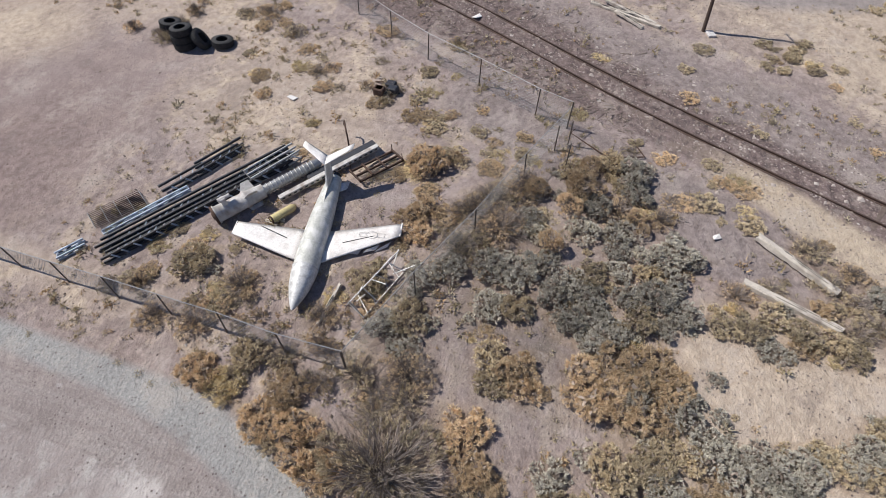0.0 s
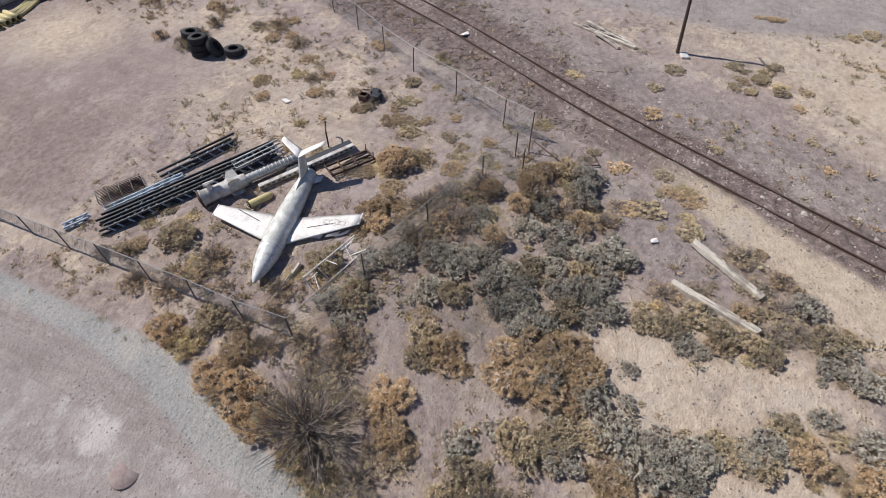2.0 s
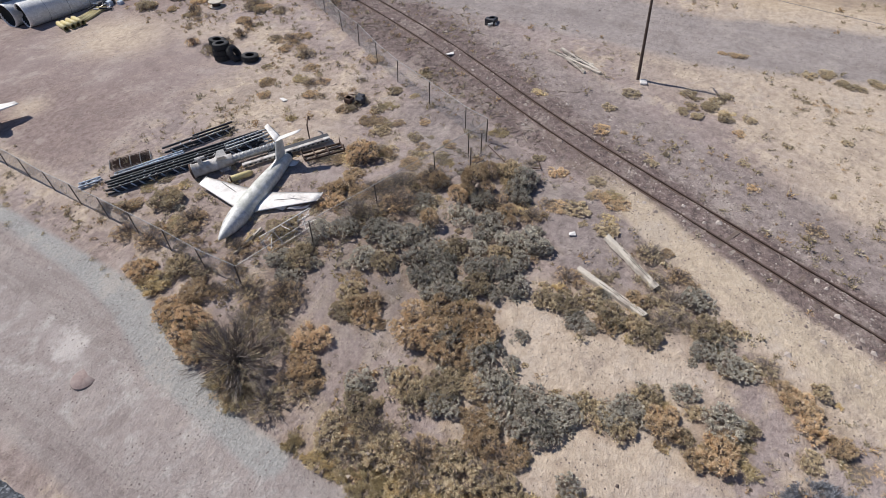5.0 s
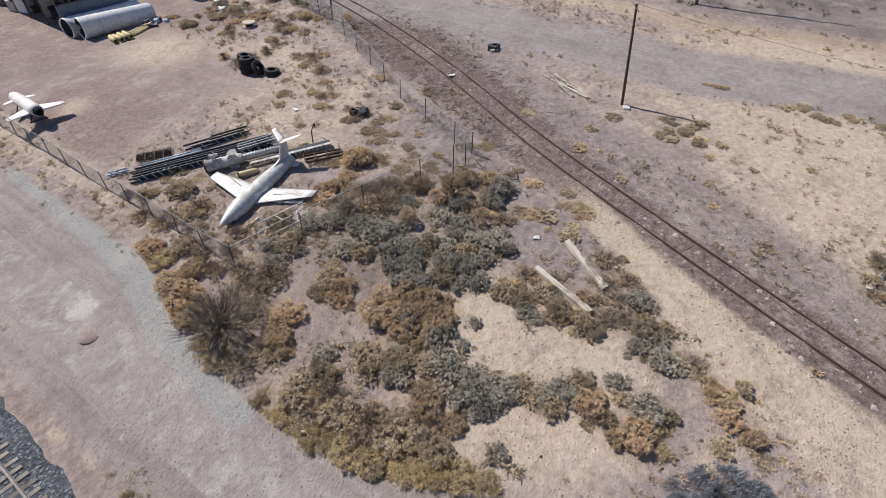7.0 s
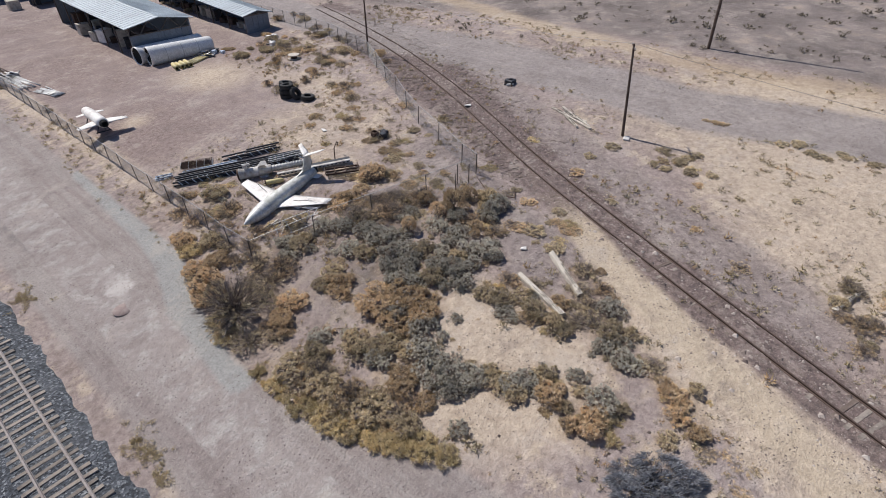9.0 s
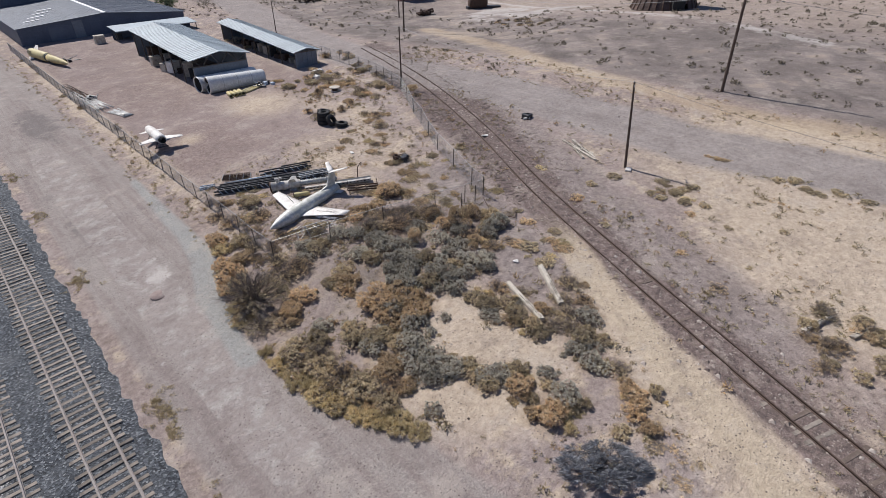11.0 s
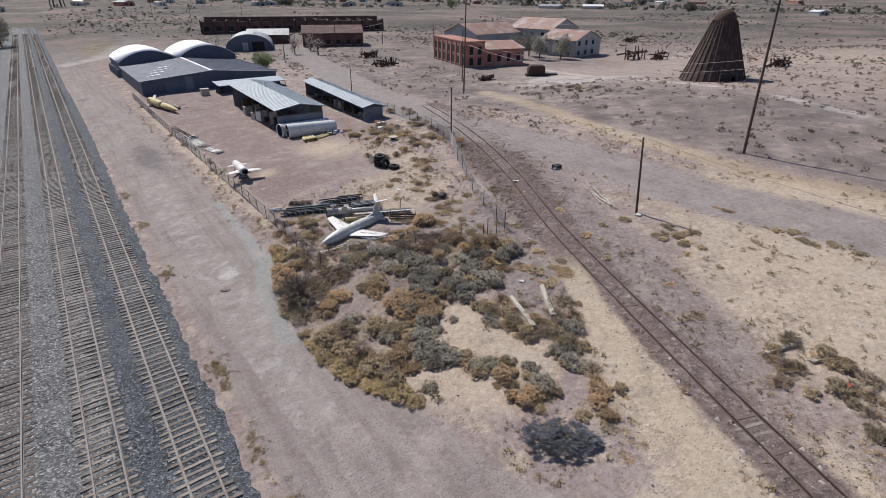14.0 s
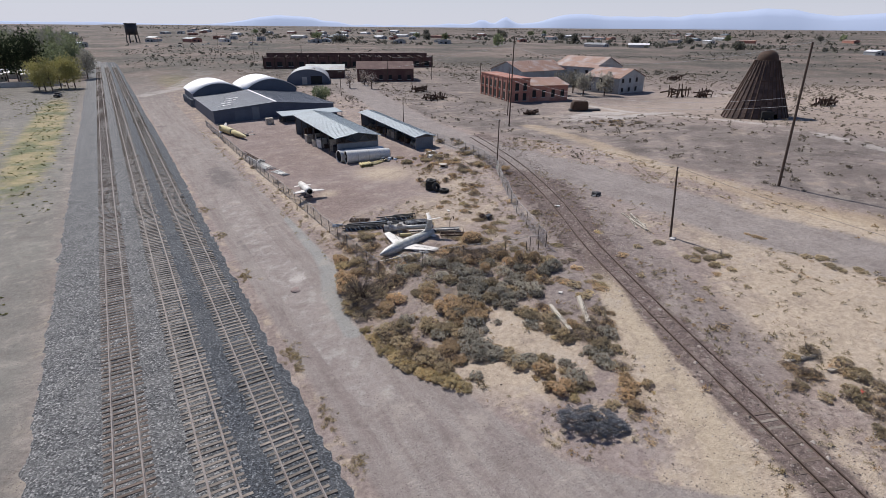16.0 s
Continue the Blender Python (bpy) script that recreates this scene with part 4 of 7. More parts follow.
def mesh_panel():
    t = thing("mesh_panel_stack", at(18.45, 75.6, 0.05, -32) @ Matrix.Diagonal((0.78, 0.95, 1, 1)), "stack of rusty wire panels lying on the dirt", "wire panels")
    for k in range(3):
        for i in range(9):
            part("rod", tube(bm_new(), (-1.6, -0.55 + i * 0.14, 0.05 + 0.09 * k), (1.6, -0.55 + i * 0.14 + 0.05 * k, 0.05 + 0.09 * k), 0.016, None, 4), M_RUST, t)
        for x in (-1.6, -0.8, 0, 0.8, 1.6):
            part("cross_rod", tube(bm_new(), (x, -0.58, 0.07 + 0.09 * k), (x, 0.6, 0.07 + 0.09 * k), 0.02, None, 4), M_GALV, t)


mesh_panel()


def rocket_body():
    a, b = Vector(on_land(19.35, 70.45, 0.42)), Vector(on_land(24.1, 67.1, 0.42))
    t = thing("rocket_tube", Matrix.Translation(a) @ (b - a).to_track_quat("X", "Z").to_matrix().to_4x4(), "weathered white ribbed tube with a rusty open end", "metal tube")
    n = (b - a).length
    part("skirt", lathe(bm_new(), [(0.0, 0.44), (0.0, 0.48), (0.12, 0.48), (0.14, 0.42), (1.5, 0.4), (1.6, 0.46), (1.7, 0.46), (1.75, 0.4), (2.6, 0.36)], 20), M_CASING, t, "chipped dirty white casing")
    part("mouth", lathe(bm_new(), [(0.06, 0.485), (-0.06, 0.485), (-0.07, 0.44), (-0.03, 0.4), (-0.03, 0.2), (-0.12, 0.17), (-0.12, 0.01)], 20), M_RUST, t, "rusty open mouth")
    part("tube", lathe(bm_new(), [(2.6, 0.25), (n - 0.1, 0.24), (n, 0.1)], 16), M_GALV, t)
    part("fitting", box(bm_new(), (0.55, -0.16, 0.36), (0.8, 0.16, 0.78), None, 0.04), M_CASING, t, "white upright fitting")
    part("fitting", tube(bm_new(), (0.45, 0.0, 0.72), (1.05, 0.05, 0.7), 0.12, 0.09, 10), M_CASING, t)
    for i in range(12):
        x = 2.8 + i * (n - 3.1) / 12
        part("rib", lathe(bm_new(), [(x, 0.25), (x + 0.02, 0.29), (x + 0.06, 0.29), (x + 0.08, 0.25)], 16), M_GALV, t)
    for w in (0.6, 2.2, 3.9, 5.4):
        part("fin", slab(bm_new(), [(1.55, 0.42 * math.cos(w), 0.42 * math.sin(w)), (2.3, 0.4 * math.cos(w), 0.4 * math.sin(w)), (2.2, 0.85 * math.cos(w), 0.85 * math.sin(w)), (1.8, 0.85 * math.cos(w), 0.85 * math.sin(w))], 0.03), M_CASING, t)


rocket_body()


def launch_rail():
    a, b = Vector(on_land(21.35, 68.05, 0.12)), Vector(on_land(26.15, 64.75, 0.2))
    t = thing("channel_beam", Matrix.Translation(a) @ (b - a).to_track_quat("X", "Z").to_matrix().to_4x4(), "long white channel beam with punched holes", "steel beam")
    n = (b - a).length
    part("web", box(bm_new(), (0, -0.14, 0.0), (n, 0.14, 0.22), None, 0.015), M_CASING, t)
    # near-black blocks on the web paint the shade of its holes
    for i in range(int(n / 0.32)):
        part("hole", box(bm_new(), (0.1 + i * 0.32, -0.155, 0.07), (0.26 + i * 0.32, -0.12, 0.15)), M_DARK, t)
    part("flange", box(bm_new(), (n * 0.3, 0.15, 0.1), (n, 0.55, 0.2), None, 0.02), M_BLACKSTEEL, t)


launch_rail()


def rust_frame():
    t = thing("steel_pallet", at(24.9, 64.3, 0.08, -33) @ Matrix.Diagonal((0.85, 0.85, 0.9, 1)), "rusty angle-iron pallet lying on dry ground", "steel pallet")
    for y in (-0.55, 0.0, 0.55):
        part("rail", box(bm_new(), (-1.6, y - 0.05, 0), (1.6, y + 0.05, 0.14), None, 0.01), M_RUST, t)
    for x in (-1.6, -0.7, 0.3, 1.5):
        part("cross_rail", box(bm_new(), (x - 0.05, -0.6, 0.14), (x + 0.05, 0.6, 0.24), None, 0.01), M_RUST, t)
    for x, y in ((1.5, 0.55), (1.5, -0.55), (-1.5, 0.55)):
        part("upright", tube(bm_new(), (x, y, 0.1), (x, y, 0.6), 0.03), M_RUST, t)


rust_frame()


def pipe_arch():
    t = thing("bent_pipe", at(26.3, 66.6, 0, 30), "bent rusty pipe standing out of the ground", "pipe")
    pts = [(-0.55, 0, -0.1), (-0.5, 0, 0.75), (-0.4, 0.02, 0.95), (0.35, 0.05, 1.15), (0.5, 0.05, 1.05), (0.55, 0.1, 0.75)]
    bm = bm_new()
    for a, b in zip(pts, pts[1:]):
        tube(bm, a, b, 0.045)
    part("pipe", bm, M_RUST, t)


pipe_arch()


def yellow_tank():
    t = thing("yellow_canister", at(20.6, 67.45, 0.2, -28) @ Matrix.Diagonal((0.75, 0.75, 0.75, 1)), "faded yellow canister lying in weeds", "canister")
    part("shell", lathe(bm_new(), [(-0.9, 0.02), (-0.9, 0.24), (-0.8, 0.27), (0.7, 0.27), (0.9, 0.18), (0.98, 0.02)], 16), M_YELLOW, t)
    part("rim", lathe(bm_new(), [(-0.92, 0.2), (-0.94, 0.28), (-0.84, 0.29), (-0.82, 0.27)], 16), M_RUST, t)


yellow_tank()


def lay_boards(x, y, turn, n, length, name, label, mat, step_y=0.22, wide=0.07):
    t = thing(name, at(x, y, 0.03, turn), label, "timber")
    rnd = random.Random(int(x * 31 + y))
    for i in range(n):
        m = pose(rnd.uniform(-0.15, 0.15), (i - n / 2) * step_y, 0.02 + 0.04 * (i % 2), 0, rnd.uniform(-3, 3), rnd.uniform(-9, 9))
        part("board", box(bm_new(), (-length / 2, -wide, 0), (length / 2, wide, 0.06), m, 0.012), mat, t)
    return t


lay_boards(20.2, 67.75, 80, 6, 0.7, "slat_rack", "rack of weathered slats lying on the dirt", M_OLDWOOD, 0.13, 0.04)


def log(p, q, r, label, mat=M_OLDWOOD, name="timber_beam"):
    a, b = Vector(p), Vector(q)
    t = thing(name, Matrix.Translation(a) @ (b - a).to_track_quat("X", "Z").to_matrix().to_4x4(), label, "timber")
    n = (b - a).length
    bm = bm_new()
    rings = []
    rnd = random.Random(int(n * 1000))
    for k in range(15):
        x = n * k / 14
        rings.append([bm.verts.new((x + (rnd.uniform(-0.1, 0.1) if k in (0, 14) else 0), (r + rnd.uniform(-0.025, 0.02)) * cy, r + (r * 0.9 + rnd.uniform(-0.03, 0.02)) * cz)) for cy, cz in ((-1, -1), (1, -1), (1.05, 0.6), (0.7, 1), (-0.7, 1), (-1.05, 0.6))])
    for c, d in zip(rings, rings[1:]):
        for i in range(6):
            bm.faces.new((c[i], c[(i + 1) % 6], d[(i + 1) % 6], d[i]))
    bm.faces.new(rings[0][::-1])
    bm.faces.new(rings[-1])
    part("beam", bm, mat, t)
    bm = bm_new()
    for k in range(4):
        y = rnd.uniform(-0.6, 0.6) * r
        x0 = rnd.uniform(0, n * 0.5)
        tube(bm, (x0, y, 1.9 * r), (x0 + rnd.uniform(0.6, n * 0.45), y + rnd.uniform(-0.03, 0.03), 1.9 * r), 0.012, None, 4)
    part("split", bm, M_DARK, t, "dark split along the grain")
    return t


log(on_land(22.0, 42.6, -0.02), on_land(23.3, 46.3, -0.02), 0.165, "bleached squared timber lying on sand")
log(on_land(23.9, 42.6, 0.02), on_land(26.0, 45.8, 0.1), 0.165, "split bleached timber with a splintered end")
log(on_land(15.9, 63.3, 0.0), on_land(17.9, 63.1, 0.1), 0.07, "weathered post lying beside the aircraft's nose")
for i, (x0, y0, x1, y1) in enumerate(((43.2, 56.3, 41.6, 51.6), (43.5, 55.4, 41.9, 51.9), (42.8, 55.0, 42.4, 52.4), (42.4, 54.5, 41.2, 52.6))):
    log(on_land(x0, y0, 0.02 + 0.12 * (i % 2)), on_land(x1, y1, 0.02), 0.1, "old sleeper lying in a heap by the lane")


def fallen_mast():
    """A collapsed lattice of pale tubes."""
    t = thing("collapsed_mast", at(16.9, 62.0, 0.0, -19, 0, -7), "collapsed pale pipe mast tangled in brush", "mast")
    rnd = random.Random(8)
    rows = ((0, -0.5, 0.1), (0, 0.5, 0.15), (0, 0.05, 0.95))
    for _, y, z in rows:
        part("chord", tube(bm_new(), (0, y, z), (3.2, y * 0.9, z * 0.95), 0.03, None, 6), M_WHITE, t)
    for k in range(4):
        x = 0.8 * k
        for a, b in ((0, 1), (1, 2), (2, 0)):
            p, q = rows[a], rows[b]
            part("strut", tube(bm_new(), (x, p[1], p[2]), (x + rnd.uniform(-0.1, 0.9), q[1], q[2]), 0.024, None, 5), M_WHITE if k % 2 else M_GALV, t)
    for k in range(6):
        a = Vector((rnd.uniform(0.2, 2.6), rnd.uniform(-0.6, 0.6), rnd.uniform(0.1, 0.8)))
        part("loose_pipe", tube(bm_new(), a, a + Vector((rnd.uniform(-0.9, 0.9), rnd.uniform(-1.1, 1.1), rnd.uniform(0.1, 0.7))), 0.026, None, 5), M_WHITE, t)


fallen_mast()

# ---- tyres ----


def tyre(m, r=0.68, w=0.46):
    bm = bm_new()
    prof = [(-w / 2, r * 0.55), (-w / 2, r * 0.85), (-w * 0.4, r * 0.97), (-w * 0.3, r), (w * 0.3, r), (w * 0.4, r * 0.97), (w / 2, r * 0.85), (w / 2, r * 0.55), (w * 0.4, r * 0.5), (0, r * 0.8), (-w * 0.4, r * 0.5), (-w / 2, r * 0.55)]
    lathe(bm, prof, 28, pose(0, 0, 0, 0, 90, 0))
    for i in range(28):
        a = 2 * math.pi * i / 28
        for s in (-1, 1):
            box(bm, (-0.03, -0.03, -w * 0.2), (0.03, 0.03, w * 0.2), pose((r - 0.005) * math.cos(a), (r - 0.005) * math.sin(a), s * w * 0.24, 0, 0, math.degrees(a)) @ pose(0, 0, 0, 20 * s, 0, 0))
    return lone("tyre", bm, M_RUBBER, m, "worn black lorry tyre in a heap on the dirt", "tyre", "discarded tyres")


for x, y, dz, rx, ry in ((31.7, 80.9, 0.22, 0, 0), (31.7, 80.9, 0.68, 1, 2), (31.75, 80.85, 1.14, -2, 3), (33.0, 82.9, 0.24, 4, 2), (32.9, 82.7, 0.68, 6, 4), (32.0, 79.75, 0.55, 58, 10), (32.5, 78.5, 0.24, 3, 3)):
    tyre(at(x, y, dz, 20, rx, ry))

# ---- poles and wires ----


def pole(x, y, high, r=0.13, arms=1, lean=(0, 0), label="dark weathered wooden utility pole", turn=0.0):
    t = thing("utility_pole", at(x, y), label, "utility pole", "utility poles")
    top = Vector((lean[0], lean[1], high))
    part("shaft", tube(bm_new(), (0, 0, -0.2), top, r, r * 0.65, 10), M_POLE, t)
    for k in range(arms):
        z = 0.965 - 0.07 * k
        c = top * z
        d = Vector((math.cos(radians(turn)), math.sin(radians(turn)), 0)) * (0.9 if high < 10 else 1.2)
        arm = part("cross_arm", tube(bm_new(), c - d, c + d, 0.05, None, 4), M_POLE, t)
        for s in (-0.9, -0.5, 0.5, 0.9):
            part("insulator", tube(bm_new(), c + d * s, c + d * s + Vector((0, 0, 0.16)), 0.03, 0.02, 6), M_GALV, arm)
    return t, Matrix.Translation((x, y, gz(x, y))) @ top


def wire(p, q, sag, r=0.012):
    p, q = Vector(p), Vector(q)
    bm = bm_new()
    pts = [p.lerp(q, i / 14) - Vector((0, 0, sag * 4 * (i / 14) * (1 - i / 14))) for i in range(15)]
    for a, b in zip(pts, pts[1:]):
        tube(bm, a, b, r, None, 3, False)
    return lone("overhead_wire", bm, M_WIRE, pose(0, 0, 0), "thin overhead cable strung between poles", "cable", "overhead wires", "structure")


_, top_a = pole(42.1, 48.9, 7.3, 0.12, 1, (-0.1, 0.6), "short dark utility pole on a pale footing by the lane", 30)
_, top_b = pole(63.6, 49.8, 16.6, 0.17, 0, (0.2, 0.5), "tall leaning wooden transmission pole on the plain")
_, top_c = pole(44.6, 82.3, 7.5, 0.11, 1, (0.05, 0.05), turn=40)
_, top_d = pole(72.0, 114.1, 19.2, 0.17, 1, (0.2, 0.1), "tall dark wooden transmission pole beside the lane", 50)
_, top_e = pole(84.0, 130.0, 12.1, 0.14, 0)
_, top_f = pole(56.1, 136.2, 6.3, 0.1, 0)
_, top_g = pole(62.5, 194.6, 8.0, 0.12, 1, turn=20)
_, top_h = pole(97, 262, 10, 0.14, 1)
for x, y, h in ((66, 262, 10), (72, 275, 11), (95, 225, 10), (112, 236, 11), (118, 228, 10), (128, 205, 8), (92, 330, 12), (86, 420, 12), (80, 520, 12), (74, 640, 12), (150, 700, 13), (58, 560, 12), (50, 700, 13)):
    pole(x, y, h, 0.15, 1, turn=25)
lone("pole_footing", box(bm_new(), (-0.35, -0.25, 0), (0.35, 0.25, 0.14), None, 0.03), M_CONCRETE, at(41.85, 48.45, -0.02, 20), "pale block footing beside the utility pole", "footing")
wire(top_b, top_d - Vector((0, 0, 2)), 3.0, 0.02)
wire(top_b - Vector((0, 0, 6)), top_d - Vector((0, 0, 8)), 2.6, 0.016)
wire(top_b - Vector((0, 0, 7)), top_d - Vector((0, 0, 9)), 2.6, 0.016)
wire(top_b - Vector((0, 0, 7)), (95, -30, 17), 3.0, 0.016)
wire(top_a, top_c, 0.9)
wire(top_a, (40, 5, 11), 0.9)
wire(top_c, top_f, 1.2)
wire(top_f, top_g, 1.0)
wire(top_d - Vector((0, 0, 1)), top_g, 1.5, 0.016)
wire(top_d - Vector((0, 0, 2)), top_h, 2, 0.016)
wire((104, 158, 12), top_d - Vector((0, 0, 9)), 1.4, 0.02)

# ---- buildings ----


def gable(t, x0, x1, y0, y1, base, eave, ridge, wall_mat, roof_mat, along="y", over=0.35, open_sides=""):
    """Four walls with thickness and a pitched roof whose ridge runs along an axis."""
    th = 0.14
    mid = (x0 + x1) / 2 if along == "y" else (y0 + y1) / 2
    for side, lo, hi in (("w", (x0, y0, base), (x0 + th, y1, eave)), ("e", (x1 - th, y0, base), (x1, y1, eave)), ("s", (x0 + th, y0, base), (x1 - th, y0 + th, eave)), ("n", (x0 + th, y1 - th, base), (x1 - th, y1, eave))):
        if side not in open_sides:
            part("wall", box(bm_new(), lo, hi), wall_mat, t)
    for k in ((y0, y1) if along == "y" else (x0, x1)):
        if ("s" if k == y0 else "n") in open_sides and along == "y":
            continue
        bm = bm_new()
        e = 0.05 if k in (y0, x0) else -0.05
        tri = [(x0, k + e, eave), (x1, k + e, eave), (mid, k + e, ridge)] if along == "y" else [(k + e, y0, eave), (k + e, y1, eave), (k + e, mid, ridge)]
        f = [bm.verts.new(v) for v in tri]
        g = [bm.verts.new(Vector(v) + (Vector((0, 2 * e, 0)) if along == "y" else Vector((2 * e, 0, 0)))) for v in tri]
        bm.faces.new(f)
        bm.faces.new(g[::-1])
        for i in range(3):
            bm.faces.new((f[i], g[i], g[(i + 1) % 3], f[(i + 1) % 3]))
        part("gable_end", bm, wall_mat, t)
    for s in (-1, 1):
        drop = (ridge - eave) / ((x1 - x0) / 2 if along == "y" else (y1 - y0) / 2) * over
        if along == "y":
            xe = (x0 - over) if s < 0 else (x1 + over)
            cs = [(mid, y0 - over, ridge), (xe, y0 - over, eave - drop), (xe, y1 + over, eave - drop), (mid, y1 + over, ridge)]
        else:
            ye = (y0 - over) if s < 0 else (y1 + over)
            cs = [(x0 - over, mid, ridge), (x0 - over, ye, eave - drop), (x1 + over, ye, eave - drop), (x1 + over, mid, ridge)]
        cs = [Vector(c) + Vector((0, 0, 0.13)) for c in cs]
        roof = part("roof", slab(bm_new(), cs, 0.1), roof_mat, t)
        n = int((cs[2] - cs[1]).length / 0.9)
        if n < 70:
            bm = bm_new()
            for i in range(1, n):
                a, b = cs[0].lerp(cs[3], i / n), cs[1].lerp(cs[2], i / n)
                tube(bm, a + Vector((0, 0, 0.015)), b + Vector((0, 0, 0.015)), 0.035, None, 3, False)
            part("roof_seams", bm, roof_mat, roof)
    return t


def opening(t, lo, hi, mat, name="window", label=""):
    return part(name, box(bm_new(), lo, hi), mat, t, label)


def blue_hangar():
    t = thing("blue_warehouse", at(16.8, 167, 0), "low blue-grey metal warehouse with pitched roof and big door", "warehouse")
    gable(t, 0, 32.6, 0, 33, -0.6, 3.2, 4.6, M_BLUEWALL, M_BLUEROOF)
    for i in range(30):
        part("cladding_rib", box(bm_new(), (0.5 + i * 1.02, -0.05, -0.4), (0.56 + i * 1.02, -0.003, 3.15)), M_BLUEWALL, t)
    opening(t, (5.2, -0.07, -0.4), (9.6, -0.004, 3.0), M_BLUEROOF, "roller_door", "blue-grey roller door")
    opening(t, (9.7, -0.1, -0.4), (11.6, -0.003, 3.7), M_SHEDWALL, "door_panel", "pale grey sliding door panel")
    for i, x in enumerate((4.0, 5.4, 7.0, 8.4, 19.5, 21.5, 23.5, 25.5)):
        k = x / 15.5 if x < 15.5 else (31 - x) / 15.5
        z = 3.2 + 1.4 * k + 0.15
        tilt = -math.degrees(math.atan(1.5 / 15.5)) * (1 if x < 15.5 else -1)
        part("skylight", box(bm_new(), (-1.6, -0.3, 0), (1.6, 0.3, 0.05), pose(x, 6 + 4 * (i % 4), z, 0, tilt, 0)), M_ROOFWHITE, t, "pale roof light panel")
    part("ridge_strip", box(bm_new(), (15.9, -0.3, 4.72), (16.6, 33.3, 4.78)), M_ROOFWHITE, t)
    part("flue", tube(bm_new(), (11.5, 0.3, 3.3), (11.5, 0.3, 3.9), 0.25), M_GALV, t)


blue_hangar()


def vault(x0, x1, y0, y1, spring, rise):
    t = thing("vaulted_warehouse", at(x0, y0), "white barrel-vaulted warehouse roof on blue-grey walls", "warehouse", "vaulted warehouses")
    w, d = x1 - x0, y1 - y0
    for lo, hi in (((0, 0, -1), (0.15, d, spring)), ((w - 0.15, 0, -1), (w, d, spring)), ((0.15, 0, -1), (w - 0.15, 0.15, spring)), ((0.15, d - 0.15, -1), (w - 0.15, d, spring))):
        part("wall", box(bm_new(), lo, hi), M_BLUEWALL, t)
    arc = []
    for i in range(21):
        s = i / 20
        arc.append((w * s, spring + rise * math.sin(math.pi * s) ** 0.8))
    for k, e in ((0.02, 0.12), (d - 0.14, 0.12)):
        bm = bm_new()
        f = [bm.verts.new((x, k, z)) for x, z in arc]
        g = [bm.verts.new((x, k + e, z)) for x, z in arc]
        bm.faces.new(f)
        bm.faces.new(g[::-1])
        for i in range(20):
            bm.faces.new((f[i], g[i], g[i + 1], f[i + 1]))
        part("arched_end", bm, M_BLUEWALL, t)
    bm = bm_new()
    lay = []
    for y in (-0.6, d + 0.6):
        for o in (0.03, 0.16):
            lay.append([bm.verts.new((x + (x - w / 2) * 0.02, y, z + o)) for x, z in arc])
    for i in range(20):
        for a, b in ((1, 3), (2, 0), (0, 1), (3, 2)):
            bm.faces.new((lay[a][i], lay[a][i + 1], lay[b][i + 1], lay[b][i])).smooth = a in (1, 2)
    bmesh.ops.recalc_face_normals(bm, faces=bm.faces)
    part("vault", bm, M_ROOFWHITE, t)
    for i in range(6):
        part("buttress", box(bm_new(), (-0.9, 2 + i * d / 6.2, -1), (-0.01, 2.6 + i * d / 6.2, 2.2), None, 0.05), M_SHEDWALL, t)


vault(16.8, 32.4, 201.5, 222, 4.0, 2.9)
vault(32.8, 49.2, 201.5, 222, 4.0, 3.1)


def open_shed(x, y, turn, wide, deep, eave, ridge, label, front):
    t = thing("open_shed", at(x, y, 0, turn), label, "shed", "open storage sheds")
    gable(t, 0, wide, 0, deep, -0.8, eave, ridge, M_SHEDWALL, M_ROOF, over=0.5, open_sides="ws")
    part("wall", box(bm_new(), (0.0, 0.0, -0.8), (wide - 0.15, 0.12, front)), M_SHEDWALL, t, "blue-grey clad end wall")
    for i in range(int(wide / 0.8)):
        part("cladding_rib", box(bm_new(), (0.3 + i * 0.8, -0.05, -0.6), (0.36 + i * 0.8, -0.003, front)), M_SHEDWALL, t)
    for k in range(7):
        part("post", box(bm_new(), (0.0, k * (deep - 0.3) / 6 + 0.13, -0.8), (0.14, k * (deep - 0.3) / 6 + 0.27, eave)), M_POST, t)
    for i in range(6):
        x0, x1 = wide * i / 6, wide * (i + 1) / 6
        top = lambda v: eave + (ridge - eave) * (1 - abs(v - wide / 2) / (wide / 2))  # noqa: E731
        part("truss_bar", tube(bm_new(), (x0, 0.06, front if i % 2 else top(x0)), (x1, 0.06, top(x1) if i % 2 else front), 0.06), M_POST, t)
    part("tie_beam", box(bm_new(), (0, 0.01, front + 0.002), (wide, 0.11, front + 0.14)), M_POST, t)
    return t


open_shed(28.6, 109.4, -3, 8.0, 31, 4.0, 4.7, "open-sided storage shed with pale zinc roof", 2.9)
open_shed(43.0, 105.8, -5.5, 3.6, 34, 2.5, 2.9, "long low open shed with zinc roof", 2.3)


def lean_to():
    t = thing("lean_to", at(31.2, 155), "low pale-roofed lean-to beside the warehouse", "shed")
    part("roof", slab(bm_new(), [(0, 0, 2.1), (16.5, 0.5, 2.1), (16.5, 6, 2.5), (0, 5.5, 2.5)], 0.15), M_ROOF, t)
    part("wall", box(bm_new(), (0.2, 4.0, -0.5), (16.2, 4.15, 2.15)), M_BLUEWALL, t)
    for k in range(5):
        part("post", box(bm_new(), (0.1 + 4 * k, 0.3, -0.5), (0.22 + 4 * k, 0.42, 1.95)), M_POST, t)


lean_to()


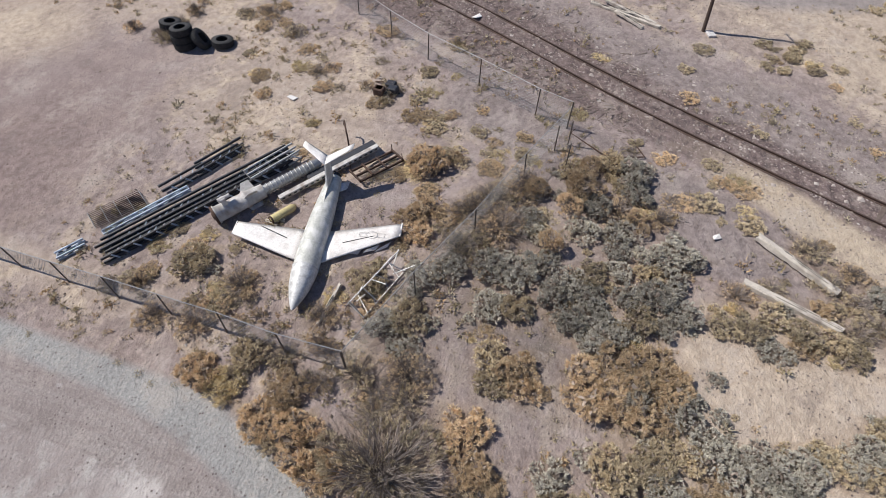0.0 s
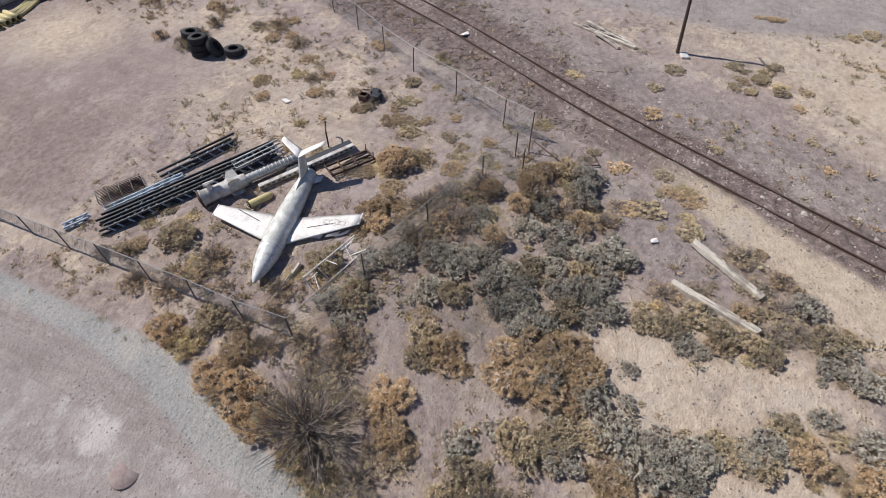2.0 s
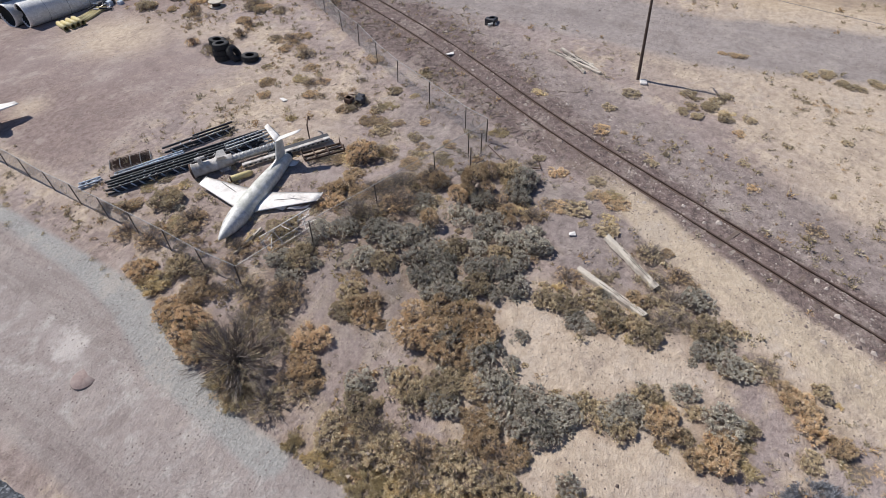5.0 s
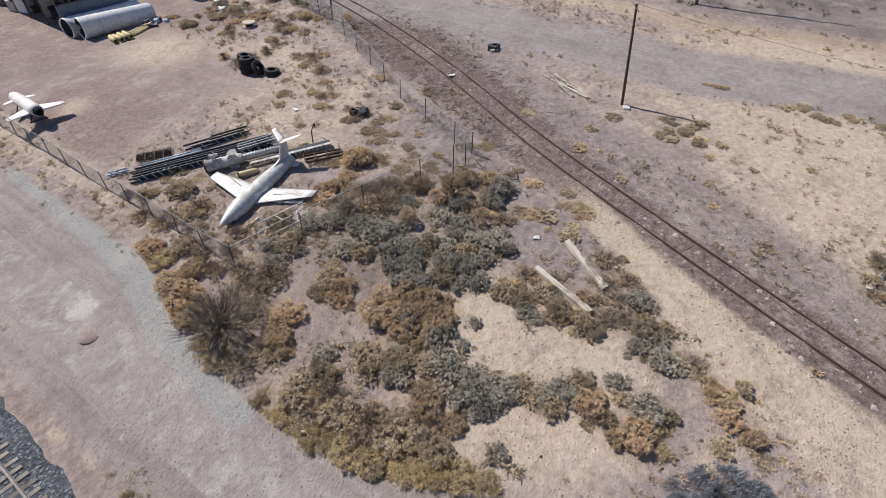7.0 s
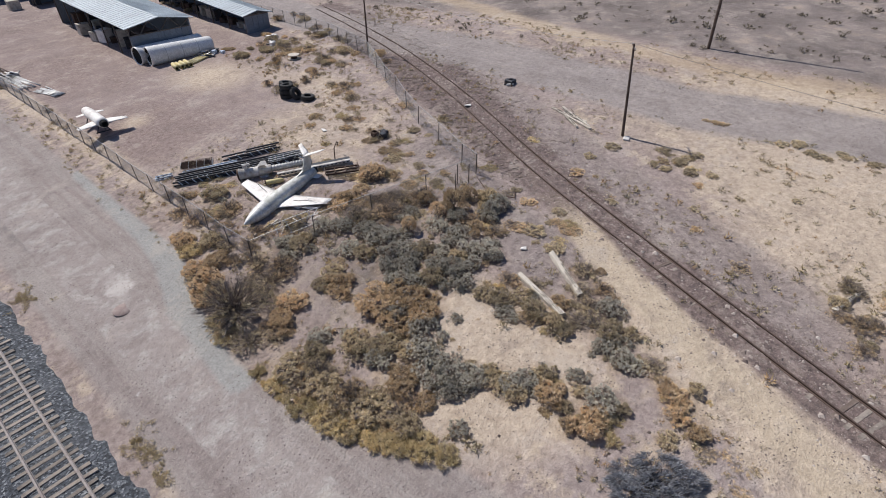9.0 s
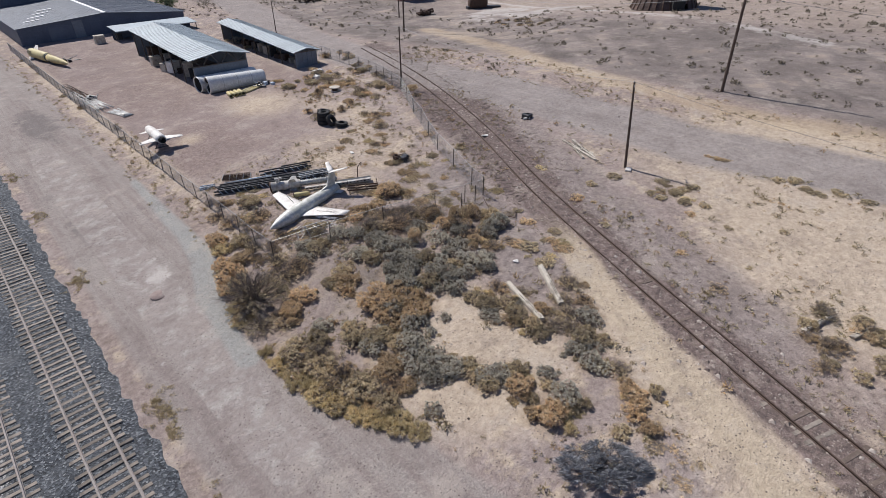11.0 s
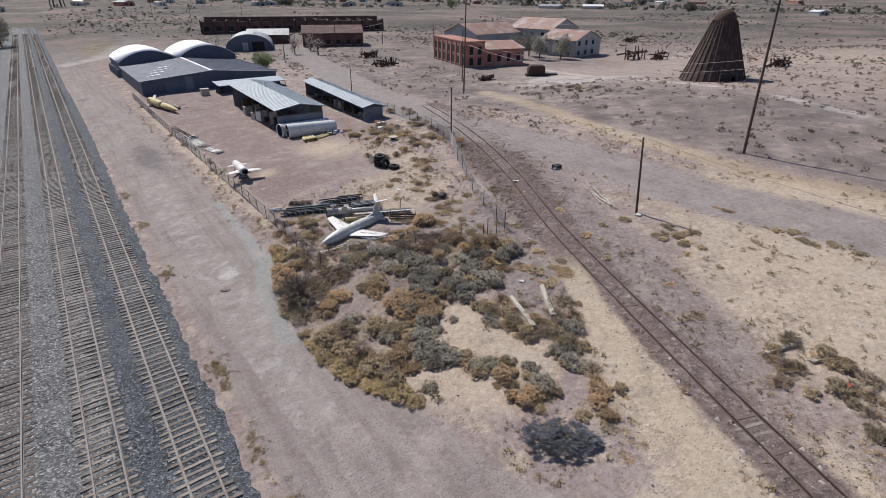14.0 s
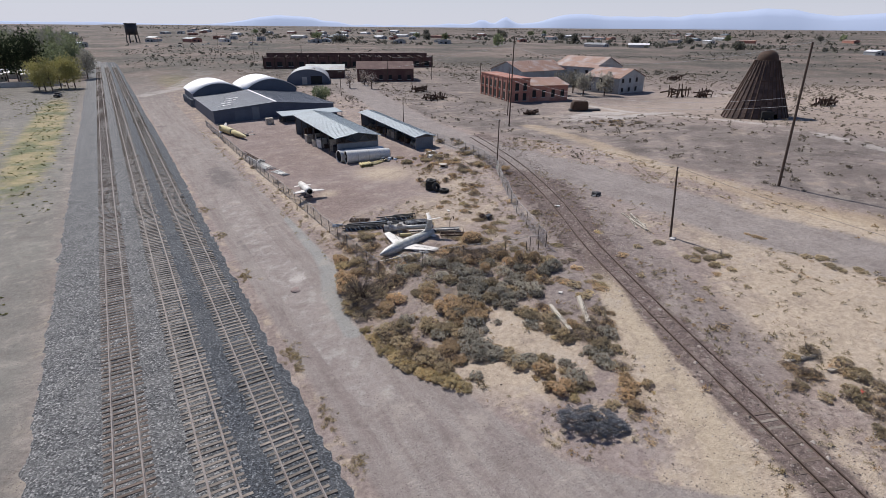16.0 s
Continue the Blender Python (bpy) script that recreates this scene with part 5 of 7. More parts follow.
def crate(x, y, w, d, h, mat, label, turn=0):
    t = thing("crate", at(x, y, -0.03, turn), label, "crate", "stored goods")
    part("body", box(bm_new(), (-w / 2, -d / 2, 0), (w / 2, d / 2, h), None, 0.03), mat, t)
    part("lid", box(bm_new(), (-w / 2 - 0.04, -d / 2 - 0.04, h + 0.002), (w / 2 + 0.04, d / 2 + 0.04, h + 0.08), None, 0.02), mat, t)
    for s in (-1, 1):
        part("batten", box(bm_new(), (s * w * 0.3 - 0.06, -d / 2 - 0.05, 0.05), (s * w * 0.3 + 0.06, -d / 2 - 0.003, h)), mat, t)


crate(28.5, 157.5, 1.8, 1.4, 1.5, M_OLDWOOD, "weathered wooden crate standing in the yard")
crate(32.2, 158.0, 1.2, 1.0, 1.0, M_BLACKSTEEL, "dark steel box standing in the yard")
rnd = random.Random(21)
for k in range(16):
    crate(29.2 + rnd.uniform(0, 4.5) + 0.04 * k, 111 + k * 1.75, rnd.uniform(0.8, 2), rnd.uniform(0.8, 1.6), rnd.uniform(0.6, 2.2), rnd.choice((M_GALV, M_RUST, M_OLDWOOD, M_BLACKSTEEL, M_WHITE)), "stored machine part under the shed roof", rnd.uniform(-20, 20))
for k in range(12):
    crate(44.8 + 0.09 * 2.6 * k, 108 + k * 2.6, rnd.uniform(0.7, 1.5), rnd.uniform(0.8, 1.5), rnd.uniform(0.5, 1.5), rnd.choice((M_GALV, M_RUST, M_OLDWOOD, M_BLACKSTEEL)), "stored scrap under the low shed roof", rnd.uniform(-20, 20))

# ---- the yard ----


def big_tank(x, y, turn, n, r0, r1):
    t = thing("white_fuel_tank", at(x, y, max(r0, r1) - 0.05, turn), "tapered dull white metal tank section lying on the dirt", "tank", "white tank sections")
    part("shell", lathe(bm_new(), [(0.35, r0 * 0.9), (0.0, r0 * 0.93), (0.0, r0), (0.15, r0 * 1.02), (0.3, r0), (n - 0.2, r1), (n, r1 * 0.93), (n + 0.05, 0.02)], 28), M_TANK, t)
    part("mouth", lathe(bm_new(), [(0.02, r0 * 0.94), (0.5, r0 * 0.85), (0.5, 0.02)], 24), M_DARK, t, "dark open end")
    for k in range(1, 4):
        x0 = n * k / 4
        r = r0 + (r1 - r0) * k / 4
        part("seam", lathe(bm_new(), [(x0 - 0.03, r), (x0, r + 0.03), (x0 + 0.03, r)], 28), M_GALV, t)


big_tank(28.6, 105.6, -6, 8.2, 1.15, 1.0)
big_tank(28.0, 107.5, 6, 9.2, 1.1, 0.85)


def loose_tubes(x, y, turn, n, length, r, mat, label, name="pipe"):
    rnd = random.Random(int(x * 7 + y * 3))
    for k in range(n):
        bm = lathe(bm_new(), [(-length / 2, r * 0.8), (-length / 2, r), (length / 2, r), (length / 2, r * 0.8), (-length / 2, r * 0.8)], 12)
        a = radians(turn + rnd.uniform(-7, 7))
        px, py = x - math.sin(a) * (k - n / 2) * r * 2.1, y + math.cos(a) * (k - n / 2) * r * 2.1
        slope = math.degrees(math.atan2(gz(px + math.cos(a), py + math.sin(a)) - gz(px - math.cos(a), py - math.sin(a)), 2))
        lone(name, bm, mat, pose(px, py, gz(px, py) + r, 0, -slope, math.degrees(a)), label, "pipe", "loose pipes")


loose_tubes(30.4, 101.5, 78, 4, 2.2, 0.25, M_YELLOW, "pale yellow pipe lying on the dirt")
loose_tubes(33.2, 102.0, 20, 5, 3.2, 0.12, M_YELLOW, "thin yellowed pipe in a heap")
loose_tubes(16.3, 114.5, 92, 12, 7.5, 0.06, M_GALV, "long pale pipe lying along the fence")
loose_tubes(17.2, 107.0, 100, 10, 4.5, 0.06, M_GALV, "white pipe lying along the fence")
loose_tubes(15.9, 122.0, 88, 5, 6.5, 0.08, M_RUST, "rusty pipe lying along the fence")


def engine_scrap(x, y, s, label, mat):
    t = thing("scrap_heap", at(x, y, -0.05), label, "scrap metal", "scrap heaps")
    rnd = random.Random(int(x * 13 + y))
    for k in range(14):
        a = Vector((rnd.uniform(-s, s), rnd.uniform(-s, s), rnd.uniform(0.05, 0.5 * s)))
        b = a + Vector((rnd.uniform(-s, s), rnd.uniform(-s, s), rnd.uniform(-0.3, 0.3) * s))
        b.z = max(0.05, b.z)
        part("scrap_bar", tube(bm_new(), a, b, rnd.uniform(0.03, 0.1), None, 7), rnd.choice((mat, M_BLACKSTEEL, M_GALV)), t)
    for k in range(4):
        c = Vector((rnd.uniform(-s, s) * 0.7, rnd.uniform(-s, s) * 0.7, 0.2))
        part("scrap_block", box(bm_new(), c - Vector((0.25, 0.3, 0.22)), c + Vector((0.25, 0.3, 0.3)), None, 0.06), rnd.choice((mat, M_BLACKSTEEL)), t)


engine_scrap(35.6, 102.3, 1.3, "tangled heap of grey machine scrap", M_BLUESTEEL)
engine_scrap(19.5, 146, 1.6, "heap of dark machine scrap by the warehouse", M_BLACKSTEEL)
engine_scrap(16.3, 118, 1.0, "tangle of pipe ends against the fence", M_GALV)
engine_scrap(43.4, 100.3, 0.8, "pale broken scrap lying on the dirt", M_WHITE)
engine_scrap(41.6, 97.6, 0.55, "crumpled white sheet scrap on the dirt", M_WHITE)
engine_scrap(31.0, 66.2, 0.6, "rusty bent bars in dry weeds", M_RUST)
engine_scrap(45.5, 62.5, 0.5, "broken dark timber scrap beside the lane", M_RUST)


def spool():
    t = thing("cable_spool", at(39.5, 90.2), "low wooden cable spool lying flat", "cable spool")
    up = pose(0, 0, 0, 0, -90, 0)
    part("flange", lathe(bm_new(), [(0.0, 0.7), (0.08, 0.7)], 20, up, True), M_OLDWOOD, t)
    part("core", lathe(bm_new(), [(0.081, 0.4), (0.45, 0.4)], 16, up, True), M_RUST, t)
    part("flange", lathe(bm_new(), [(0.451, 0.7), (0.53, 0.7)], 20, up, True), M_OLDWOOD, t)


spool()


def small_jet():
    t = thing("target_drone", at(16.85, 94.6, 1.12, -94, 0, -3) @ Matrix.Diagonal((1.3, 1.25, 1.2, 1)), "small white winged target drone on a low stand", "aircraft")
    part("fuselage", lathe(bm_new(), [(0.0, 0.03), (0.1, 0.22), (0.5, 0.36), (1.2, 0.42), (4.0, 0.42), (4.6, 0.36), (4.6, 0.3), (4.3, 0.28), (4.3, 0.02)], 22), M_WHITE, t, "dull cream-white fuselage")
    part("tail_pipe", lathe(bm_new(), [(4.5, 0.3), (4.9, 0.24), (4.9, 0.2), (4.4, 0.18), (4.4, 0.02)], 16), M_DARK, t)
    for s in (1, -1):
        part("wing", wing(bm_new(), (3.0, 0.3 * s, -0.1), (4.4, 0.3 * s, -0.1), (4.0, 1.75 * s, -0.05), (4.6, 1.75 * s, -0.05), 0.1, 0.05, 4), M_WHITE, t)
        part("foreplane", wing(bm_new(), (0.9, 0.3 * s, 0), (1.5, 0.3 * s, 0), (1.2, 1.0 * s, 0), (1.55, 1.0 * s, 0), 0.06, 0.03, 3), M_WHITE, t)
        for x in (1.0, 3.6):
            part("stand_leg", tube(bm_new(), (x, 0.15 * s, -0.3), (x, 0.5 * s, -0.98), 0.04), M_BLACKSTEEL, t)
    for x in (1.0, 3.6):
        part("stand_bar", tube(bm_new(), (x, -0.55, -0.92), (x, 0.55, -0.92), 0.05), M_BLACKSTEEL, t)
    part("keel_bar", tube(bm_new(), (1.0, 0.0, -0.5), (4.4, 0.0, -0.5), 0.06), M_BLACKSTEEL, t)


small_jet()


def missile():
    t = thing("yellow_missile", at(16.4, 155, 0.85, -80), "faded yellow missile lying on trestles by the fence", "missile")
    part("stage", lathe(bm_new(), [(0, 0.3), (0.0, 0.75), (0.3, 0.8), (6.5, 0.8), (7.0, 0.7), (7.0, 0.3)], 22), M_YELLOW, t)
    part("nose", lathe(bm_new(), [(7.2, 0.3), (7.3, 0.62), (10, 0.6), (13.2, 0.4), (14.5, 0.15), (14.8, 0.02)], 22), M_YELLOW, t)
    part("collar", lathe(bm_new(), [(6.9, 0.5), (6.95, 0.66), (7.35, 0.66), (7.4, 0.5)], 22), M_BLACKSTEEL, t)
    for w in (0.8, 2.4, 4.0, 5.6):
        part("tail_fin", slab(bm_new(), [(-0.2, 0.7 * math.cos(w), 0.7 * math.sin(w)), (1.8, 0.75 * math.cos(w), 0.75 * math.sin(w)), (0.8, 1.6 * math.cos(w), 1.6 * math.sin(w)), (-0.2, 1.6 * math.cos(w), 1.6 * math.sin(w))], 0.06), M_WHITE, t)
    for x in (2, 5.5, 9.5):
        part("trestle", box(bm_new(), (x - 0.15, -0.6, -0.95), (x + 0.15, 0.6, -0.55), None, 0.03), M_POST, t)


missile()

# ---- the old works ----


def facade_windows(t, p, d, n, rows, size, gap, z0, dz, depth=0.12, mat=M_DARK):
    """Near-black window panels with a sill along a wall that starts at p and runs along d."""
    d = Vector(d).normalized()
    nrm = Vector((d.y, -d.x, 0))
    turn = math.degrees(math.atan2(d.y, d.x))
    for r in range(rows):
        for k in range(n):
            c = Vector(p) + d * (gap * (k + 0.5))
            m = pose(c.x, c.y, z0 + dz * r, 0, 0, turn)
            w = part("window", box(bm_new(), (-size[0] / 2, -0.06, 0), (size[0] / 2, 0.1, size[1]), m), mat, t)
            part("sill", box(bm_new(), (-size[0] / 2 - 0.1, -0.16, -0.15), (size[0] / 2 + 0.1, -0.065, -0.003), m), M_CONCRETE, w)


def brick_works():
    t = thing("brick_powerhouse", at(100.8, 149.6, -0.3, -14), "derelict red brick works building with tall window bays", "factory")
    box_h, w = 7.2, 6.0
    for lo, hi in (((0, 0, -0.5), (0.4, 26, box_h)), ((0.4, 25.6, -0.5), (w, 26, box_h)), ((w - 0.4, 0.4, -0.5), (w, 25.6, box_h)), ((0.4, 0, -0.5), (w, 0.4, box_h))):
        part("wall", box(bm_new(), lo, hi), M_BRICK, t)
    part("roof", box(bm_new(), (0.4, 0.4, box_h - 1.4), (w - 0.4, 25.6, box_h - 1.2)), M_DARKRED, t)
    part("cornice", box(bm_new(), (-0.2, -0.2, box_h + 0.002), (w + 0.2, 26.2, box_h + 0.35), None, 0.05), M_BRICK, t)
    for k in range(8):
        part("pilaster", box(bm_new(), (-0.3, k * 3.6, -0.5), (-0.003, k * 3.6 + 0.8, box_h - 0.5), None, 0.04), M_BRICK, t)
    facade_windows(t, (0, 26, 0), (0, -1, 0), 7, 2, (1.3, 2.2), 3.65, 0.8, 3.0)
    facade_windows(t, (0.3, 0, 0), (1, 0, 0), 2, 2, (1.2, 2.2), 2.7, 0.8, 3.0)
    a = thing("brick_annexe", at(106.8, 148.2, -0.3, -14), "derelict brick annexe with pale tin roof", "factory")
    gable(a, 0, 13.5, 0.3, 17, -0.5, 5.1, 6.8, M_BRICK, M_RUSTROOF, "x")
    facade_windows(a, (0, 0.3, 0), (1, 0, 0), 4, 1, (1.2, 2.2), 3.3, 1.6, 4)


brick_works()


def corrugated_works():
    a = thing("corrugated_mill", at(153.5, 166, -0.3, 8), "derelict grey corrugated-iron mill with rust-streaked roof", "factory")
    gable(a, 0, 18, 0, 20, -0.5, 8.0, 11.4, M_CORR, M_RUSTROOF, "y")
    facade_windows(a, (0, 0, 0), (1, 0, 0), 4, 2, (1.3, 1.7), 4.1, 1.2, 4.0)
    facade_windows(a, (0, 22, 0), (0, -1, 0), 4, 2, (1.3, 1.7), 5.2, 1.2, 4.0)
    b = thing("corrugated_mill", at(147.5, 148.6, -0.3, 10), "grey corrugated-iron wing of the derelict mill with gable roof", "factory")
    gable(b, 0, 17, 0, 14.5, -0.5, 5.6, 8.4, M_CORR, M_RUSTROOF, "y")
    facade_windows(b, (0, 0, 0), (1, 0, 0), 3, 2, (1.3, 1.5), 4.6, 0.8, 3.1)
    facade_windows(b, (0, 14, 0), (0, -1, 0), 3, 2, (1.3, 1.5), 4.4, 0.8, 3.1)
    c = thing("rust_roofed_hall", at(128, 178, -0.3, 4), "long derelict hall with rust-red tin roof", "factory")
    gable(c, 0, 25, 0, 18, -0.5, 6.6, 9.8, M_CORR, M_RUSTROOF, "x")
    facade_windows(c, (0, 0, 0), (1, 0, 0), 6, 1, (1.4, 1.8), 4.0, 1.5, 4.0)


corrugated_works()


def rusty_halls():
    a = thing("rusty_hall", at(86, 236, -0.3, -24), "dark red rusted hall with tin roof", "factory")
    gable(a, 0, 24, 0, 16, -0.5, 5.5, 8, M_DARKRED, M_DARKRED, "x")
    facade_windows(a, (0, 0, 0), (1, 0, 0), 6, 1, (1.4, 1.8), 4.0, 1.2, 4.0)
    b = thing("rusty_hall", at(72, 262, -0.3, -24), "low hall with pale rusted roof", "factory")
    gable(b, 0, 17, 0, 12, -0.5, 4.0, 6, M_DARKRED, M_CORR, "x")
    c = thing("roofless_works", at(70, 330, -0.5, -20), "long dark rusted works frame without a roof", "factory")
    part("wall", box(bm_new(), (0, 0, -0.5), (95, 0.5, 6.5)), M_DARKRED, c)
    part("wall", box(bm_new(), (0, 20, -0.5), (95, 20.5, 8.0)), M_DARKRED, c)
    for k in range(17):
        part("frame_post", box(bm_new(), (k * 5.9, -0.3, -0.5), (k * 5.9 + 0.5, -0.003, 7.5)), M_RUST, c)
        part("roof_beam", box(bm_new(), (k * 5.9, 0.51, 6.4), (k * 5.9 + 0.4, 19.9, 6.8)), M_RUST, c)
    facade_windows(c, (0, 0, 0), (1, 0, 0), 16, 1, (2.6, 2.4), 5.9, 1.8, 4.0)


rusty_halls()


def arch_barn():
    t = thing("arched_barn", at(57, 240, -0.3, -20), "dark arched metal barn with pale roof", "barn")
    arc = [(8.5 - 8.5 * math.cos(math.pi * i / 16), 1.5 + 4.8 * math.sin(math.pi * i / 16)) for i in range(17)]
    for k in (0.0, 19.8):
        bm = bm_new()
        f = [bm.verts.new((x, k, z)) for x, z in [(0, -0.5)] + arc + [(17, -0.5)]]
        g = [bm.verts.new((x, k + 0.2, z)) for x, z in [(0, -0.5)] + arc + [(17, -0.5)]]
        bm.faces.new(f)
        bm.faces.new(g[::-1])
        for i in range(len(f)):
            bm.faces.new((f[i], g[i], g[(i + 1) % len(f)], f[(i + 1) % len(f)]))
        part("arched_end", bm, M_BLUEWALL, t)
    bm = bm_new()
    lay = [[bm.verts.new((x, y, z + o)) for x, z in [(0, -0.5)] + arc + [(17, -0.5)]] for y in (-0.3, 20.3) for o in (0.02, 0.18)]
    for i in range(len(lay[0]) - 1):
        for a, b in ((1, 3), (2, 0), (0, 1), (3, 2)):
            bm.faces.new((lay[a][i], lay[a][i + 1], lay[b][i + 1], lay[b][i]))
    bmesh.ops.recalc_face_normals(bm, faces=bm.faces)
    part("vault", bm, M_CORR, t)
    opening(t, (6, -0.05, -0.5), (8, -0.003, 3.5), M_CORR, "door", "pale door")
    # solid panel, the doorway's inner shade put into its colour
    opening(t, (9.5, -0.05, -0.5), (14, -0.003, 3.8), M_DARK, "doorway", "open doorway shown as a near-black panel")


arch_barn()


def wigwam_burner():
    x, y = 115.4, 82.5
    t = thing("wigwam_burner", at(x, y, -0.3), "tall rusted conical wigwam burner with domed screen top", "wigwam burner")
    radius = lambda z: 4.6 * (1 - z / 13.0) ** 1.05 + 1.9  # noqa: E731
    n, rows = 30, 15
    for r in range(rows):
        z0, z1 = r * 12.0 / rows, (r + 1) * 12.0 / rows
        for k in range(n):
            a0, a1 = 2 * math.pi * k / n, 2 * math.pi * (k + 0.94) / n
            if r < 2 and k == 20:
                continue
            bm = bm_new()
            o = 0.05 if (k + r) % 2 else 0.0
            c = [(radius(z) * math.cos(a) + o * math.cos(a), radius(z) * math.sin(a) + o * math.sin(a), z) for a, z in ((a0, z0), (a1, z0), (a1, z1 + 0.05), (a0, z1 + 0.05))]
            out = [bm.verts.new(v) for v in c]
            inn = [bm.verts.new((v[0] * 0.985, v[1] * 0.985, v[2])) for v in c]
            bm.faces.new(out)
            bm.faces.new(inn[::-1])
            for i in range(4):
                bm.faces.new((out[i], inn[i], inn[(i + 1) % 4], out[(i + 1) % 4]))
            part("plate", bm, M_KILN, t)
    for k in range(n):
        a = 2 * math.pi * (k - 0.03) / n
        bm = bm_new()
        zs = np.linspace(0, 12, 9)
        for u, v in zip(zs, zs[1:]):
            tube(bm, ((radius(u) + 0.08) * math.cos(a), (radius(u) + 0.08) * math.sin(a), u), ((radius(v) + 0.08) * math.cos(a), (radius(v) + 0.08) * math.sin(a), v), 0.1, None, 4, False)
        part("rib", bm, M_RUST, t)
    up = pose(0, 0, 12.0, 0, -90, 0)
    top = radius(12)
    part("screen_dome", lathe(bm_new(), [(-0.2, top * 0.96), (0.5, top * 0.93), (1.1, top * 0.82), (1.6, top * 0.62), (1.95, top * 0.34), (2.1, 0.02)], 24, up), M_RUST, t, "dark rusted mesh dome")
    for z in (4, 8, 12):
        part("hoop", lathe(bm_new(), [(z - 12 - 0.08, radius(z) + 0.02), (z - 12, radius(z) + 0.12), (z - 12 + 0.08, radius(z) + 0.02)], 30, up), M_RUST, t)
    # solid block whose colour supplies the dark of the doorway
    part("doorway_frame", box(bm_new(), (-1.2, -6.6, 0), (1.2, -6.0, 2.2), pose(0, 0, 0, 0, 0, -40), 0.05), M_DARK, t, "low doorway shown as a near-black block")


wigwam_burner()


def derelict_gantry(x, y, s):
    t = thing("ruined_gantry", at(x, y, -0.2), "ruined rusty steel and timber gantry", "ruin", "ruins of the works")
    rnd = random.Random(int(x))
    for k in range(16):
        a = Vector((rnd.uniform(-s, s), rnd.uniform(-s, s) * 0.5, 0))
        part("leg", tube(bm_new(), a, a + Vector((rnd.uniform(-1, 1), rnd.uniform(-0.6, 0.6), rnd.uniform(1, s * 0.9))), 0.18, None, 5), M_RUST, t)
    for k in range(9):
        a = Vector((rnd.uniform(-s, s), rnd.uniform(-s, s) * 0.5, rnd.uniform(0.6, s * 0.6)))
        part("beam", box(bm_new(), a - Vector((1.6, 0.2, 0.2)), a + Vector((1.6, 0.2, 0.2)), pose(0, 0, 0, 0, rnd.uniform(-10, 10), rnd.uniform(-20, 20))), M_RUST, t)


derelict_gantry(160, 134, 5)
derelict_gantry(166, 128, 3.5)
derelict_gantry(84, 168, 3.0)
derelict_gantry(90, 190, 3.0)
derelict_gantry(215, 175, 3.5)
derelict_gantry(150, 84, 3.0)
derelict_gantry(90, 128, 1.6)


def boiler():
    t = thing("rusty_boiler", at(103, 126, 0.2, -30), "rusty boiler drum on a sledge", "boiler")
    part("drum", lathe(bm_new(), [(0, 0.05), (0, 1.0), (0.1, 1.15), (4.4, 1.15), (4.5, 1.0), (4.5, 0.05)], 18, pose(0, 0, 1.2)), M_RUST, t)
    part("hopper", box(bm_new(), (0.3, -1.3, 0.2), (4.2, 1.3, 2.6), None, 0.2), M_RUST, t)
    part("sledge", box(bm_new(), (-0.5, -0.9, -0.2), (8, 0.9, 0.45), None, 0.05), M_BLACKSTEEL, t)


boiler()


def water_tower():
    t = thing("water_tower", at(33, 840), "dark steel water tower on legs", "water tower")
    part("tank", lathe(bm_new(), [(0, 7.0), (13, 7.0)], 20, pose(0, 0, 9.5, 0, -90, 0), True), M_BLACKSTEEL, t)
    for k in range(6):
        a = 2 * math.pi * k / 6
        part("leg", tube(bm_new(), (7.5 * math.cos(a), 7.5 * math.sin(a), -1), (6.4 * math.cos(a), 6.4 * math.sin(a), 9.6), 0.6), M_BLACKSTEEL, t)
    part("rim", lathe(bm_new(), [(22.5 - 9.5, 7.0), (22.6 - 9.5, 7.4), (22.9 - 9.5, 7.4), (23 - 9.5, 7.0)], 20, pose(0, 0, 9.5, 0, -90, 0)), M_BLACKSTEEL, t)


water_tower()

# ---- plants ----


def leaf_cloud(rnd, n, r, high, size, lobes, blade=1.0, floor=0.0, hollow=0.55):
    """Loose leaves gathered in uneven lobes; each leaf is an island of its own."""
    verts, faces = [], []
    cores = []
    for _ in range(lobes):
        a, d = rnd.uniform(0, 2 * math.pi), r * 0.62 * math.sqrt(rnd.random())
        k = rnd.uniform(0.3, 0.52) * r
        cores.append((d * math.cos(a), d * math.sin(a), rnd.uniform(0.3, 0.75) * high, k, rnd.uniform(0.55, 1.0) * high * 0.6))
    for _ in range(n):
        cx, cy, cz, k, kz = rnd.choice(cores)
        while True:
            v = Vector((rnd.uniform(-1, 1), rnd.uniform(-1, 1), rnd.uniform(-1, 1)))
            if hollow < v.length < 1:
                break
        p = Vector((cx + v.x * k, cy + v.y * k, max(floor, cz + v.z * kz)))
        out = (v + Vector((0, 0, 0.5)) + Vector((rnd.uniform(-1, 1), rnd.uniform(-1, 1), rnd.uniform(-1, 1))) * 0.9).normalized()
        side = out.orthogonal().normalized()
        side = (Matrix.Rotation(rnd.uniform(0, 6.28), 3, out) @ side)
        s = size * rnd.uniform(0.6, 1.4)
        i = len(verts)
        verts += [p - side * s * 0.5 / blade, p + side * s * 0.5 / blade, p + out * s * blade + side * s * 0.15]
        faces.append((i, i + 1, i + 2))
    return verts, faces


